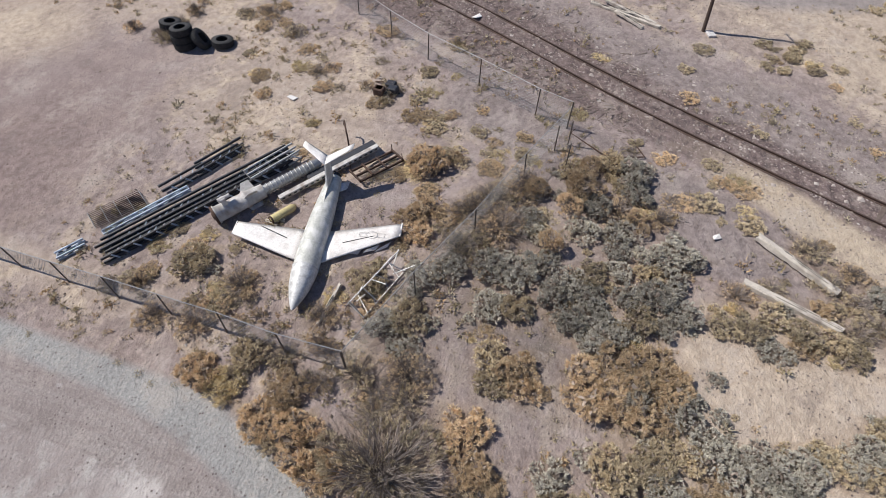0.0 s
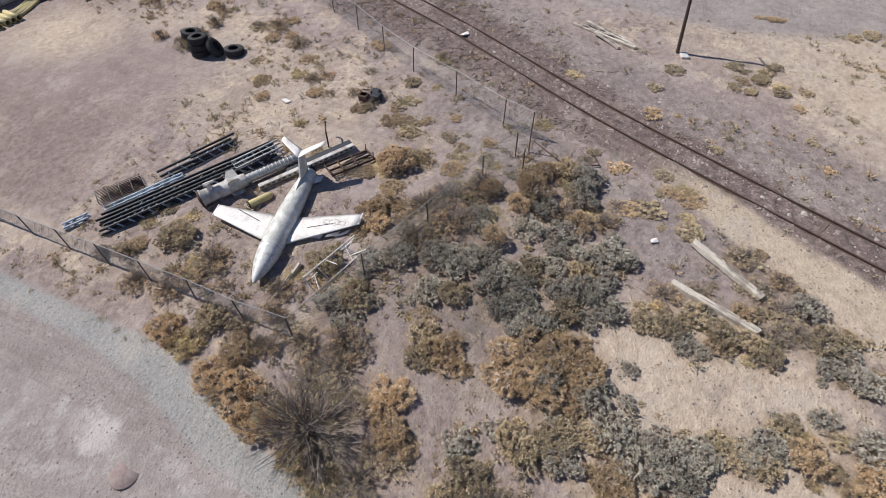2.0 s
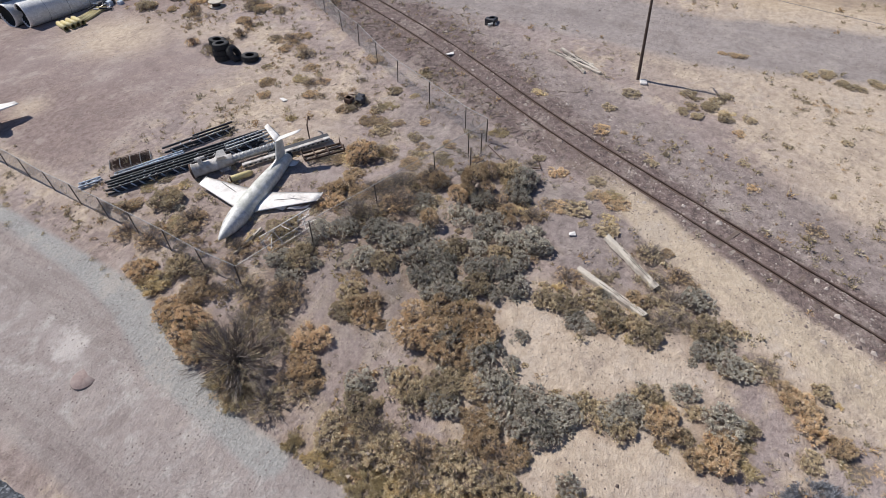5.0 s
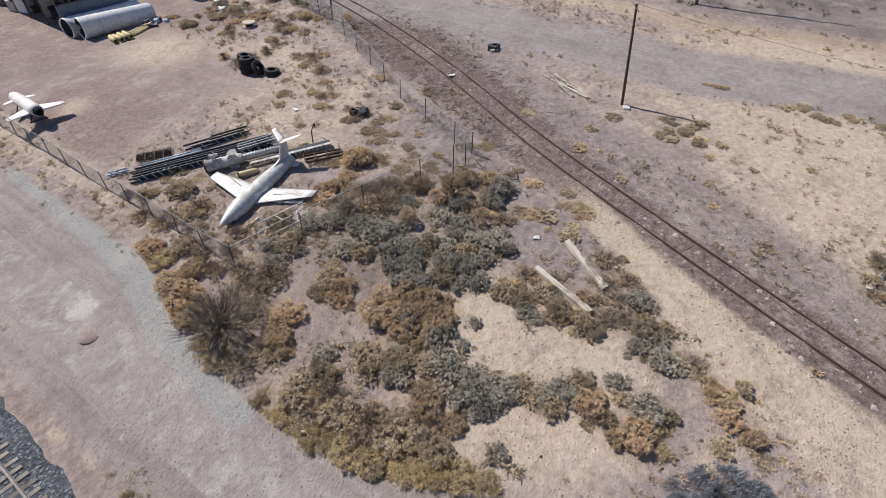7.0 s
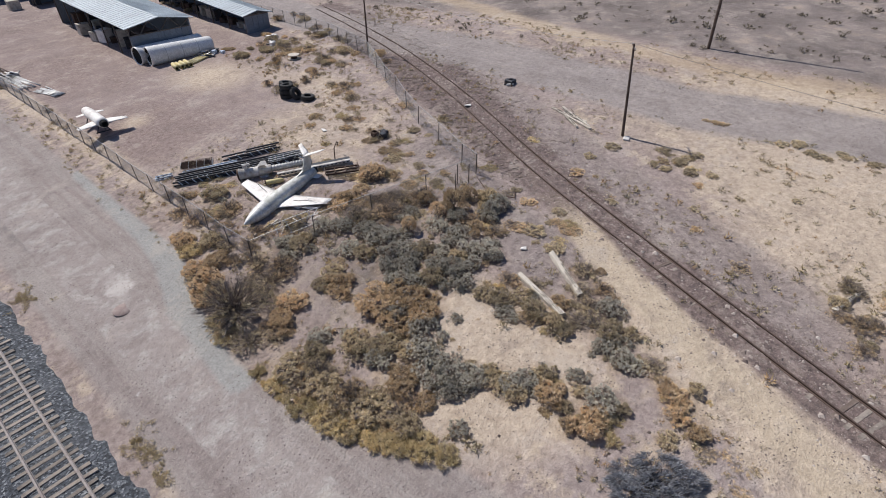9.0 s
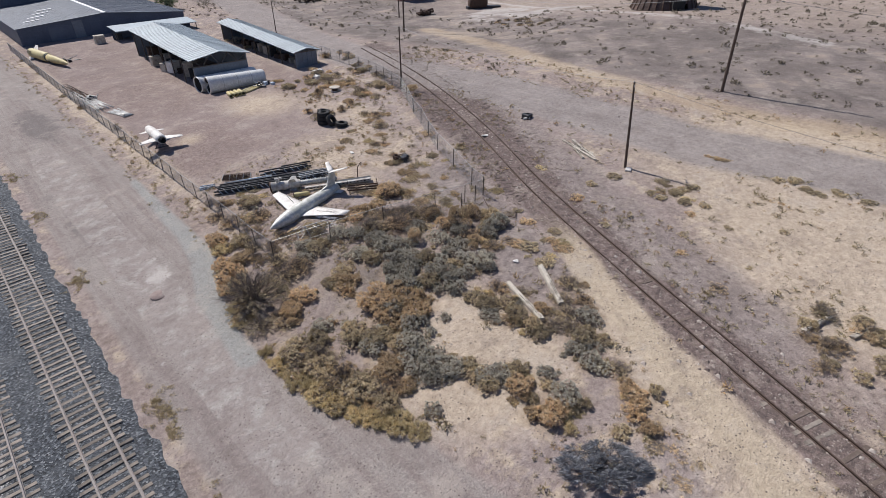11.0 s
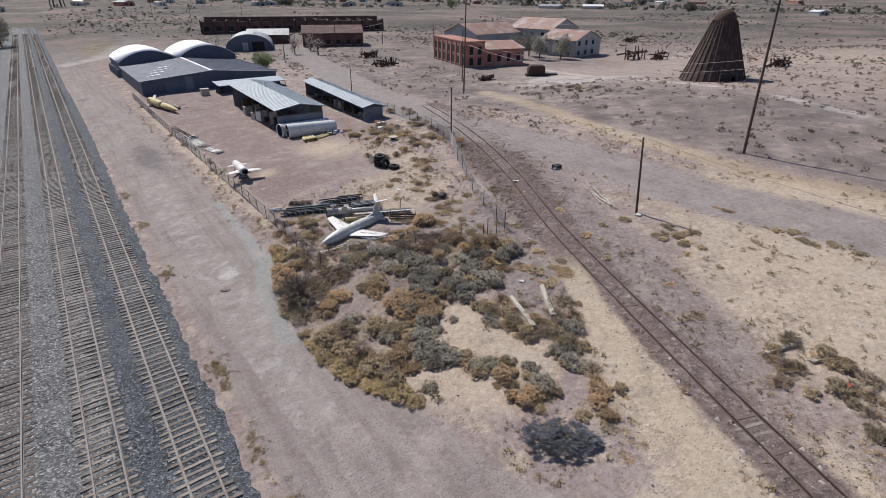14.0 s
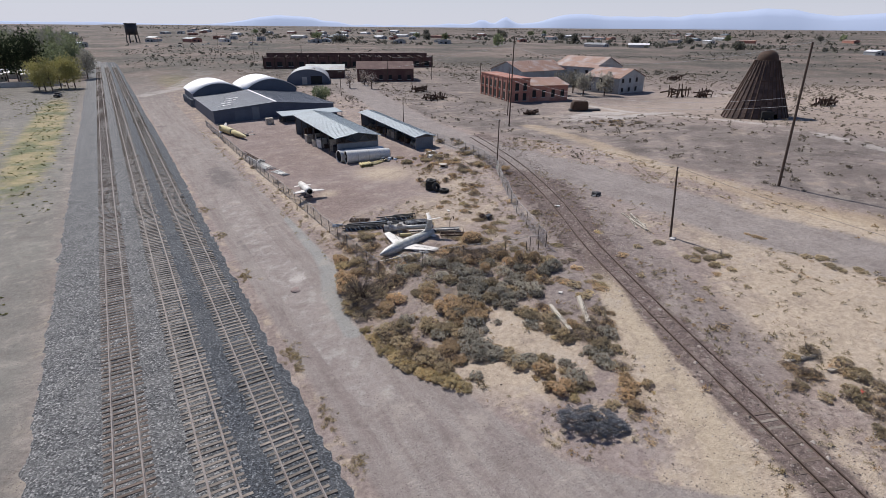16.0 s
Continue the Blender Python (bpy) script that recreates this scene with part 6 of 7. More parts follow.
def twig_fan(rnd, n, r, high, thick, forks=2):
    """Branches that fan out from one foot and fork."""
    verts, faces = [], []

    def stick(a, b, t0, t1):
        d = (b - a).normalized()
        s = d.orthogonal().normalized()
        u = d.cross(s)
        i = len(verts)
        for c, t in ((a, t0), (b, t1)):
            for w in range(3):
                verts.append(c + (s * math.cos(w * 2.094) + u * math.sin(w * 2.094)) * t)
        for w in range(3):
            faces.append((i + w, i + (w + 1) % 3, i + 3 + (w + 1) % 3, i + 3 + w))

    for _ in range(n):
        w, tilt = rnd.uniform(0, 6.283), rnd.uniform(0.15, 1.5)
        d = Vector((math.sin(tilt) * math.cos(w), math.sin(tilt) * math.sin(w), math.cos(tilt)))
        reach = 1 / math.sqrt((math.sin(tilt) / r) ** 2 + (math.cos(tilt) / high) ** 2) * rnd.uniform(0.55, 1.1)
        a = Vector((rnd.uniform(-0.1, 0.1) * r, rnd.uniform(-0.1, 0.1) * r, 0))
        b = a + d * reach * 0.55 + Vector((0, 0, 0.05 * high))
        stick(a, b, thick, thick * 0.7)
        for _ in range(forks):
            e = (d + Vector((rnd.uniform(-1, 1), rnd.uniform(-1, 1), rnd.uniform(-0.5, 0.8))) * 0.35).normalized()
            c = b + e * reach * rnd.uniform(0.25, 0.5)
            stick(b, c, thick * 0.65, thick * 0.4)
            for _ in range(3):
                g = (e + Vector((rnd.uniform(-1, 1), rnd.uniform(-1, 1), rnd.uniform(-0.6, 0.8))) * 0.6).normalized()
                m = b.lerp(c, rnd.uniform(0.3, 1))
                stick(m, m + g * reach * rnd.uniform(0.1, 0.24), thick * 0.4, thick * 0.2)
    return verts, faces


def plant_mesh(name, data, mat):
    me = bpy.data.meshes.new(name)
    me.from_pydata([tuple(v) for v in data[0]], [], data[1])
    if len(data) > 2:
        me.attributes.new("tone", "FLOAT", "POINT").data.foreach_set("value", data[2])
    me.materials.append(mat)
    return me


def kinds(n, make):
    return [make(random.Random(100 + k)) for k in range(n)]


def jitter(g, k):
    return Vector((g.uniform(-k, k), g.uniform(-k, k), g.uniform(-k, k)))


def lobes_of(g, n, high, ball=False):
    """The rounded masses that make up one shrub: centre, reach sideways, reach upwards."""
    if ball:
        return [(Vector((0, 0, 0.5 * high)), 0.85, 0.55 * high)] + [(Vector((0.4 * g.uniform(-1, 1), 0.4 * g.uniform(-1, 1), 0.5 * high)), 0.5, 0.45 * high) for _ in range(2)]
    out = []
    for _ in range(n):
        a, d = g.uniform(0, 2 * math.pi), 0.72 * math.sqrt(g.random())
        k = g.uniform(0.2, 0.42)
        out.append((Vector((d * math.cos(a), d * math.sin(a), high * g.uniform(0.25, 0.72) * (1 - 0.35 * d))), k, high * g.uniform(0.26, 0.48)))
    return out


def tuft_cloud(g, lobes, tufts, per, size, wide, upright):
    """Tufts of narrow leaves standing out of the lobes' skin."""
    verts, faces, tones = [], [], []
    for _ in range(tufts):
        for _ in range(6):
            c, k, kz = g.choice(lobes)
            v = jitter(g, 1).normalized()
            v.z = abs(v.z) if g.random() < 0.75 else v.z
            p = c + Vector((v.x * k, v.y * k, v.z * kz)) * g.uniform(0.8, 1.06)
            if p.z > 0.02 and not any(((p.x - q.x) / a) ** 2 + ((p.y - q.y) / a) ** 2 + ((p.z - q.z) / b) ** 2 < 0.6 for q, a, b in lobes):
                break
        p.z = max(0.02, p.z)
        axis = (v + Vector((0, 0, upright))).normalized()
        s, tone = size * g.uniform(0.65, 1.35), g.random()
        for _ in range(per):
            out = (axis + jitter(g, 0.75)).normalized()
            foot = p + jitter(g, 0.32 * s) - axis * 0.3 * s
            side = out.cross(jitter(g, 1)).normalized() * (wide * g.uniform(0.7, 1.4))
            tip = foot + out * s * g.uniform(0.6, 1.2)
            i = len(verts)
            verts += [foot - side * 0.4, foot.lerp(tip, 0.6) - side, tip, foot.lerp(tip, 0.55) + side]
            faces += [(i, i + 1, i + 2, i + 3)]
            tones += [tone] * 4
    return verts, faces, tones


def stems_and_filler(g, lobes, n, stems, high):
    """Stems from one foot, and dead-twig coloured triangles added inside the leaves to block light."""
    verts, faces = twig_fan(g, stems, 0.85, high * 0.9, 0.014, 1)
    # unseen filler that stops light from leaking through the crown
    for _ in range(n):
        c, k, kz = g.choice(lobes)
        v = jitter(g, 0.72)
        p = c + Vector((v.x * k, v.y * k, v.z * kz))
        p.z = max(0.03, p.z)
        i = len(verts)
        verts += [p + jitter(g, 0.13), p + jitter(g, 0.13), p + jitter(g, 0.13)]
        faces.append((i, i + 1, i + 2))
    return verts, faces


def shrub_set(g, mat, tufts, per, size, wide, high, upright=0.35, lobes=13, ball=False, filler=260, wood_mat=None):
    """One shrub in three builds: middling, small and sparse, large and fine."""
    out = []
    for k, q in ((1.0, 1.0), (0.45, 1.4), (2.1, 0.68)):
        form = lobes_of(g, int(lobes * (0.6 + 0.4 * k)), high, ball)
        out.append((plant_mesh("crown", tuft_cloud(g, form, int(tufts * k), per, size * q, wide * q, upright), mat), plant_mesh("stem_clump", stems_and_filler(g, form, int(filler * k), int(16 * k) + 4, high), wood_mat or M_DEADWOOD)))
    return tuple(out)


SAGE = kinds(6, lambda g: shrub_set(g, M_SAGE_TUFT, 230, 20, 0.125, 0.0155, 0.72, 0.35, 17))
OLIVE = kinds(5, lambda g: shrub_set(g, M_OLIVE_TUFT, 220, 20, 0.135, 0.0145, 0.7, 0.45, 16))
GOLD = kinds(5, lambda g: shrub_set(g, M_GOLD_TUFT, 230, 24, 0.15, 0.0105, 0.7, 0.7, 13, False, 220))
STRAW = kinds(4, lambda g: shrub_set(g, M_STRAW_TUFT, 130, 24, 0.22, 0.012, 0.42, 1.3, 13, False, 90))
TUMBLEWEED = kinds(3, lambda g: shrub_set(g, M_TUMBLE, 260, 24, 0.13, 0.01, 1.25, 0.2, 3, True, 160))
TWIGS = kinds(5, lambda g: tuple((plant_mesh("crown", tuft_cloud(g, lobes_of(g, 12, 0.6), int(110 * k), 20, 0.14 * q, 0.01 * q, 0.5), M_GOLD_TUFT if g.random() < 0.6 else M_OLIVE_TUFT), plant_mesh("branch_fan", twig_fan(g, int(95 * k), 1.0, 0.85, 0.011 * q, 3), M_TWIG)) for k, q in ((1.0, 1.0), (0.25, 1.7), (2.2, 0.6))))


def bush(kind, x, y, r, name, label, group, tall=1.0):
    g = random.Random(int(x * 977 + y * 131))
    x = max(x, road_side(y) + 0.55 * r)
    t = thing(name, at(x, y, -0.05, g.uniform(0, 360)) @ Matrix.Diagonal((r, r * g.uniform(0.85, 1.1), r * tall * g.uniform(0.8, 1.1), 1)), label, "shrub", group)
    for me in kind[g.randrange(len(kind))][2 if r > 1.25 else 0 if r > 0.6 else 1]:
        ob = new(me.name.split(".")[0], me)
        ob.parent = t
        ob["kind"] = "stuff"
    return t


g = random.Random(31)


def road_side(y):
    return float(np.interp(y, (10, 24, 30, 34, 38, 42, 47, 52, 56, 62, 66, 400), (26, 21, 16, 13.2, 12.4, 12.0, 9.6, 9.0, 9.2, 10.3, 11.9, 13.4)))


def with_company(kind, mates, x, y, r, name, label, group, tall=1.0, n=2):
    """A shrub with lesser ones crowding round its foot."""
    bush(kind, x, y, r, name, label, group, tall)
    for _ in range(n):
        w, d = g.uniform(0, 6.283), r * g.uniform(0.75, 1.25)
        bush(g.choice(mates), x + d * math.cos(w), y + d * math.sin(w), r * g.uniform(0.3, 0.55), name, label, group, tall * 0.9)


for k, (x, y, r) in enumerate(SAGE_NORTH + SAGE_SOUTH):
    with_company(OLIVE if k % 6 == 1 else SAGE, (SAGE, SAGE, OLIVE, TWIGS), x, y, r * 0.98, "sagebrush", "dense grey-green sagebrush growing by the fence", "sagebrush thicket", 1.05, 1)
for k, (x, y, r) in enumerate(SAGE_SAND):
    with_company(SAGE, (SAGE, OLIVE, OLIVE), x, y, r * 1.06, "sagebrush", "grey-green shrub on sandy ground", "sagebrush on the sand", 1.0, 1)
for x, y, r in OLIVES:
    with_company(OLIVE, (OLIVE, SAGE, STRAW), x, y, r * 1.06, "weed_shrub", "olive-brown shrub on sandy ground", "olive shrubs", 0.95, 1)
for x, y, r in GOLDEN:
    with_company(GOLD, (GOLD, GOLD, STRAW), x, y, r * 1.08, "dry_shrub", "rusty golden dried shrub on sandy ground", "dry shrubs", 0.95, 1)
for x, y, r in BARE:
    with_company(TWIGS, (TWIGS, TWIGS, GOLD, OLIVE), x, y, r * 1.1, "bare_shrub", "leafless grey-brown shrub with fanned twigs", "bare shrubs", 0.8, 1 if r < 2 else 3)
for k, (x, y, r) in enumerate(ROADSIDE):
    with_company(TWIGS if k % 3 else OLIVE, (OLIVE, STRAW, GOLD), x, y, r * 1.1, "bare_shrub", "tangled olive-brown shrub with bare twigs by the road", "roadside shrubs", 0.85, 2)
for x, y, r in STRAWS:
    with_company(STRAW, (STRAW, STRAW, OLIVE), x, y, r, "straw_tussock", "straw-coloured grass tussock at the road's edge", "straw tussocks", 1.0, 2)
for x, y, r in TUMBLE:
    bush(TUMBLEWEED, x, y, r * 1.0, "tumbleweed", "round tan tumbleweed caught in the sagebrush", "tumbleweeds", 1.25)

for k, (x, y, r) in enumerate(((31.0, 66.1, 1.0), (31.1, 67.7, 0.55), (34.9, 74.5, 1.0), (36.0, 78.9, 0.85), (36.4, 77.2, 1.15), (35.0, 76.9, 0.6), (32.1, 70.4, 0.65), (28.7, 73.3, 0.55))):
    with_company(GOLD if k in (5, 7) else TWIGS, (TWIGS, GOLD, OLIVE), x, y, r, "bare_shrub", "leafless grey-brown shrub on the dusty yard", "yard shrubs", 0.8, 1)

g = random.Random(77)


def drop_bushes(n, region, kind, name, label, group, lo, hi, tall=1.0):
    made = 0
    while made < n:
        x, y = g.uniform(region[0], region[2]), g.uniform(region[1], region[3])
        if abs(x - float(spur_x(y))) < 1.6 and y < 100:
            continue
        if 15.5 < x < 24 and 63.2 < y < 66.6 or abs(y - 65) < 2.9 and 18 < x < 22:
            continue
        bush(kind, x, y, g.uniform(lo, hi), name, label, group, tall)
        made += 1


drop_bushes(10, (17, 53, 28, 59), SAGE, "sagebrush", "dense grey-green sagebrush growing by the fence", "sagebrush thicket", 0.4, 0.8)
drop_bushes(12, (36, 84, 44, 100), OLIVE, "weed_shrub", "olive-brown weed shrub at the yard's edge", "yard weeds", 0.5, 1.1)
drop_bushes(10, (32, 82, 38, 92), TWIGS, "bare_shrub", "leafless grey-brown shrub with fanned twigs", "bare shrubs", 0.5, 1.0)
drop_bushes(14, (46, 88, 53, 140), TWIGS, "bare_shrub", "leafless weed along the boundary fence", "fence weeds", 0.5, 1.1)
drop_bushes(16, (39.4, 40.8, 42.4, 45.4), OLIVE, "weed_shrub", "olive weed clump on pale sand", "weeds by the lane", 0.3, 0.7, 0.6)
drop_bushes(14, (46.8, 32.0, 48.3, 38.5), OLIVE, "weed_shrub", "olive weed clump on pale sand", "weeds by the lane", 0.3, 0.65, 0.5)
drop_bushes(6, (47.9, 42.0, 48.7, 44.5), GOLD, "weed_shrub", "golden weed clump beside the lane", "weeds by the lane", 0.3, 0.5, 0.5)
drop_bushes(12, (42.3, 33.4, 44.2, 38.8), TWIGS, "weed_shrub", "brown weed clump on pale sand", "weeds by the lane", 0.25, 0.5, 0.5)
drop_bushes(22, (37, 80, 46, 104), GOLD, "weed_shrub", "tan-brown weed shrub at the yard's edge", "yard weeds", 0.5, 1.0, 0.7)
drop_bushes(18, (40, 78, 47, 100), TWIGS, "weed_shrub", "dark brown weed shrub along the yard's fence", "yard weeds", 0.6, 1.1, 0.8)
drop_bushes(22, (46, 94, 52, 138), OLIVE, "weed_shrub", "olive-brown weed shrub along the boundary fence", "fence weeds", 0.6, 1.2, 0.8)
drop_bushes(10, (14, 95, 15.4, 160), TWIGS, "bare_shrub", "leafless weed along the boundary fence", "fence weeds", 0.3, 0.7)
drop_bushes(12, (29, 25, 34, 31.5), TWIGS, "bare_shrub", "tangled grey brush beside the spur", "weeds by the spur", 0.6, 1.1, 0.8)
drop_bushes(14, (29, 24, 34.5, 31.5), OLIVE, "weed_shrub", "olive weed clump beside the spur", "weeds by the spur", 0.4, 0.9)
drop_bushes(16, (85, 92, 96, 104), TWIGS, "bare_shrub", "dark leafless brush on a dirt mound", "mound brush", 0.5, 1.1, 0.8)
drop_bushes(12, (14.6, 62.5, 15.6, 74), TWIGS, "bare_shrub", "leafless weed along the boundary fence", "fence weeds", 0.4, 0.8)
drop_bushes(7, (11, 62, 15, 66), TWIGS, "bare_shrub", "leafless weed along the boundary fence", "fence weeds", 0.5, 0.9)


for kind, n in ((STRAW, 16), (GOLD, 20), (OLIVE, 22), (TWIGS, 14)):
    for region, share in (((16, 55, 30, 64), 1.0), ((22, 60, 31, 70), 0.8), ((15, 61.5, 19, 73), 0.6), ((30, 62, 38, 78), 0.6), ((31, 34, 41, 56), 0.5), ((26, 46, 31, 53), 0.5)):
        drop_bushes(int(n * share * 0.55), region, kind, "weed_mat", "low mat of dry weeds on dusty ground", "weed mats", 0.35, 0.85, 0.42)


def brush_heap():
    t = thing("brush_heap", at(16.3, 35.0, -0.05, -45) @ Matrix.Diagonal((2.3, 1.25, 1.0, 1)), "heap of dead grey cut brush", "brush heap")
    r = random.Random(5)
    form = lobes_of(r, 30, 0.75)
    for me in (plant_mesh("dead_brush", tuft_cloud(r, form, 620, 20, 0.13, 0.008, 0.1), M_GREYBRUSH), plant_mesh("branch_fan", twig_fan(r, 80, 1.0, 0.7, 0.008, 3), M_BLACKWEED)):
        ob = new(me.name.split(".")[0], me)
        ob.parent = t


brush_heap()
drop_bushes(14, (17.2, 31.6, 19.8, 34.0), TWIGS, "bare_shrub", "flattened grey twigs beside the brush heap", "brush heap litter", 0.35, 0.7, 0.3)


def scatter(name, label, n, place, make, mat, category="scrub"):
    """Many small plants or stones in one mesh."""
    verts, faces = [], []
    r = random.Random(len(name) * 31 + n)
    for _ in range(n):
        p = place(r)
        if p is None:
            continue
        x, y, s = p
        v, f = make(r)
        c = Vector((x, y, gz(x, y) - 0.02))
        i = len(verts)
        verts += [c + q * s for q in v]
        faces += [tuple(i + k for k in q) for q in f]
    me = plant_mesh(name, (verts, faces), mat)
    return tagged(new(name, me), label, category, kind="stuff")


def near_free(r):
    x, y = r.uniform(9, 62), r.uniform(20, 100)
    road_edge = float(np.interp(y, (10, 24, 30, 34, 38, 42, 47, 52, 56, 62, 66, 400), (26, 21, 16, 13.2, 12.4, 12.0, 9.6, 9.0, 9.2, 10.3, 11.9, 13.4)))
    if x < road_edge + 0.5 or (16 < x < 34 and y > 78) or abs(x - float(spur_x(y))) < 1.3:
        return None
    if ((x - 18.3) / 5) ** 2 + ((y - 43) / 5.5) ** 2 < 1 and r.random() < 0.85:
        return None
    if x > 36 and y < 60 and r.random() < 0.65:
        return None
    if noise.noise((x * 0.22, y * 0.22, 9.0)) < r.uniform(-0.35, 0.5):
        return None
    if float(off_line(np.array(x), np.array(y), PATH_LINE)) < 1.3 or float(off_line(np.array(x), np.array(y), LANE_LINE)) < 3.0:
        return None
    return x, y, r.uniform(0.06, 0.26) if r.random() < 0.9 else r.uniform(0.25, 0.45)


scatter("dry_tufts", "low dry grass and weed tufts", 9000, near_free, lambda r: leaf_cloud(r, 30, 1.0, 0.6, 0.3, 4, 1.8), M_STRAW)
scatter("grey_tufts", "low grey-brown weeds", 7000, near_free, lambda r: leaf_cloud(r, 30, 1.0, 0.5, 0.28, 4, 1.5), M_OLIVE)
scatter("brown_tufts", "low rusty-brown weeds", 4500, near_free, lambda r: leaf_cloud(r, 30, 1.0, 0.5, 0.28, 4, 1.6), M_GOLD)


def pebble(r):
    v = [Vector((r.uniform(0.5, 1) * a, r.uniform(0.5, 1) * b, c * r.uniform(0.3, 0.8))) for a, b, c in ((-1, -1, 0), (1, -1, 0), (1, 1, 0), (-1, 1, 0), (0, 0, 1))]
    return v, [(0, 1, 4), (1, 2, 4), (2, 3, 4), (3, 0, 4)]


def stones_free(r):
    x, y = r.uniform(10, 55), r.uniform(20, 85)
    if x < road_side(y) + 0.3:
        return None
    return (x, y, r.uniform(0.025, 0.07) if r.random() < 0.985 else r.uniform(0.07, 0.14)) if noise.noise((x * 0.3, y * 0.3, 2.0)) > r.uniform(-0.6, 0.4) else None


M_STONE = foliage("loose_stones", (0.14, 0.11, 0.10), (0.26, 0.21, 0.18), (0.45, 0.40, 0.36))
scatter("loose_stones", "loose grey and brown stones", 42000, stones_free, pebble, M_STONE, "stones")


def spur_stones(r):
    y = r.uniform(20, 100)
    return float(spur_x(y)) + r.gauss(0.6, 2.2), y, r.uniform(0.03, 0.09) if r.random() < 0.97 else r.uniform(0.1, 0.2)


scatter("spur_stones", "broken dark stones along the spur", 20000, spur_stones, pebble, M_STONE, "stones")


def stick(r):
    a, n = r.uniform(0, 6.283), r.uniform(0.3, 1.0)
    d = Vector((math.cos(a), math.sin(a), r.uniform(-0.05, 0.25))) * n
    w = Vector((-math.sin(a), math.cos(a), 0)) * r.uniform(0.04, 0.09)
    up = Vector((0, 0, 0.09))
    return [-d - w, d - w * 0.6, d + w * 0.6, -d + w, -d + up, d + up], [(0, 1, 5, 4), (2, 3, 4, 5), (0, 4, 3), (1, 2, 5)]


def spur_sticks(r):
    y = r.uniform(52, 92)
    return float(spur_x(y)) + r.choice((r.gauss(-2.6, 0.9), r.gauss(-2.4, 0.8), r.gauss(2.6, 1.2))), y, r.uniform(0.18, 0.5)


scatter("dead_sticks", "broken grey-brown sticks and bark beside the spur", 2600, spur_sticks, stick, M_DEADWOOD, "sticks")


def plain_scrub(r):
    x, y = r.uniform(52, 260), r.uniform(20, 330)
    if float(off_line(np.array(x), np.array(y), LANE_LINE)) < 5 or float(off_line(np.array(x), np.array(y), TRACK_LINE)) < 4 or 96 < x < 170 and 110 < y < 200:
        return None
    if noise.noise((x * 0.03, y * 0.03, 4.0)) < r.uniform(-0.5, 0.35):
        return None
    return x, y, r.uniform(0.2, 0.45) if r.random() < 0.75 else r.uniform(0.45, 0.85)


scatter("plain_scrub", "dark low scrub dotted over the plain", 15000, plain_scrub, lambda r: leaf_cloud(r, 40, 1.0, 0.6, 0.27, 4, 1.2), M_PLAINBRUSH)


def far_scrub(r):
    d, w = r.uniform(300, 1500), r.uniform(-0.5, 1.35)
    x, y = d * math.sin(w), d * math.cos(w)
    return None if -18 < x < 8 or noise.noise((x * 0.008, y * 0.008, 4.0)) < r.uniform(0.0, 0.35) else (x, y, r.uniform(0.4, 1.0) * (1 if r.random() < 0.95 else 2.2))


scatter("far_scrub", "far grey-brown desert scrub", 28000, far_scrub, lambda r: leaf_cloud(r, 16, 1.0, 0.5, 0.55, 4, 1.0), M_FARGREEN)


def trackside_grass(r):
    side = r.random()
    x = r.gauss(3.3, 0.35) if side < 0.5 else r.gauss(12.6, 0.8)
    y = r.choice((41, 45.5, 53, 54.5, 71, 84, 96)) + r.gauss(0, 0.8) if side < 0.5 else r.uniform(66, 160)
    return x, y, r.uniform(0.15, 0.32)


scatter("trackside_grass", "yellow grass tufts along the ballast and fence", 420, trackside_grass, lambda r: leaf_cloud(r, 60, 1.0, 0.5, 0.2, 5, 1.8), M_STRAW)


def left_grass(r):
    x, y = r.uniform(-60, -15), r.uniform(60, 300)
    return (x, y, r.uniform(0.15, 0.4)) if noise.noise((x * 0.06, y * 0.03, 4.0)) > r.uniform(0.0, 0.5) or (x > -24 and y > 130 and r.random() < 0.5) else None


M_GREENGRASS = foliage("green_grass", (0.10, 0.11, 0.04), (0.22, 0.22, 0.09), (0.36, 0.32, 0.16))
scatter("left_grass", "patchy green and straw grass by the tracks", 4500, left_grass, lambda r: leaf_cloud(r, 26, 1.0, 0.25, 0.4, 4, 1.4), M_GREENGRASS)


def tree(x, y, high, wide, mat, label, leaves=1600, size=0.5, seed=0):
    r = random.Random(seed + int(x * 3 + y))
    t = thing("tree", at(x, y, -0.2, r.uniform(0, 360)), label, "tree", "trees")
    bm = tube(bm_new(), (0, 0, 0), (0.2, 0.1, high * 0.45), 0.25, 0.16, 8)
    for _ in range(7):
        w = r.uniform(0, 6.28)
        z = high * r.uniform(0.25, 0.5)
        tube(bm, (0.1, 0.05, z), (wide * 0.5 * math.cos(w), wide * 0.5 * math.sin(w), z + high * r.uniform(0.15, 0.4)), 0.11, 0.03, 6)
    part("trunk", bm, M_POLE, t)
    v, f = leaf_cloud(r, leaves, wide, high * 0.75, size, 12, 1.2, 0.0, 0.4)
    v = [q + Vector((0, 0, high * 0.22)) for q in v]
    ob = new("crown", plant_mesh("crown", (v, f), mat))
    ob.parent = t


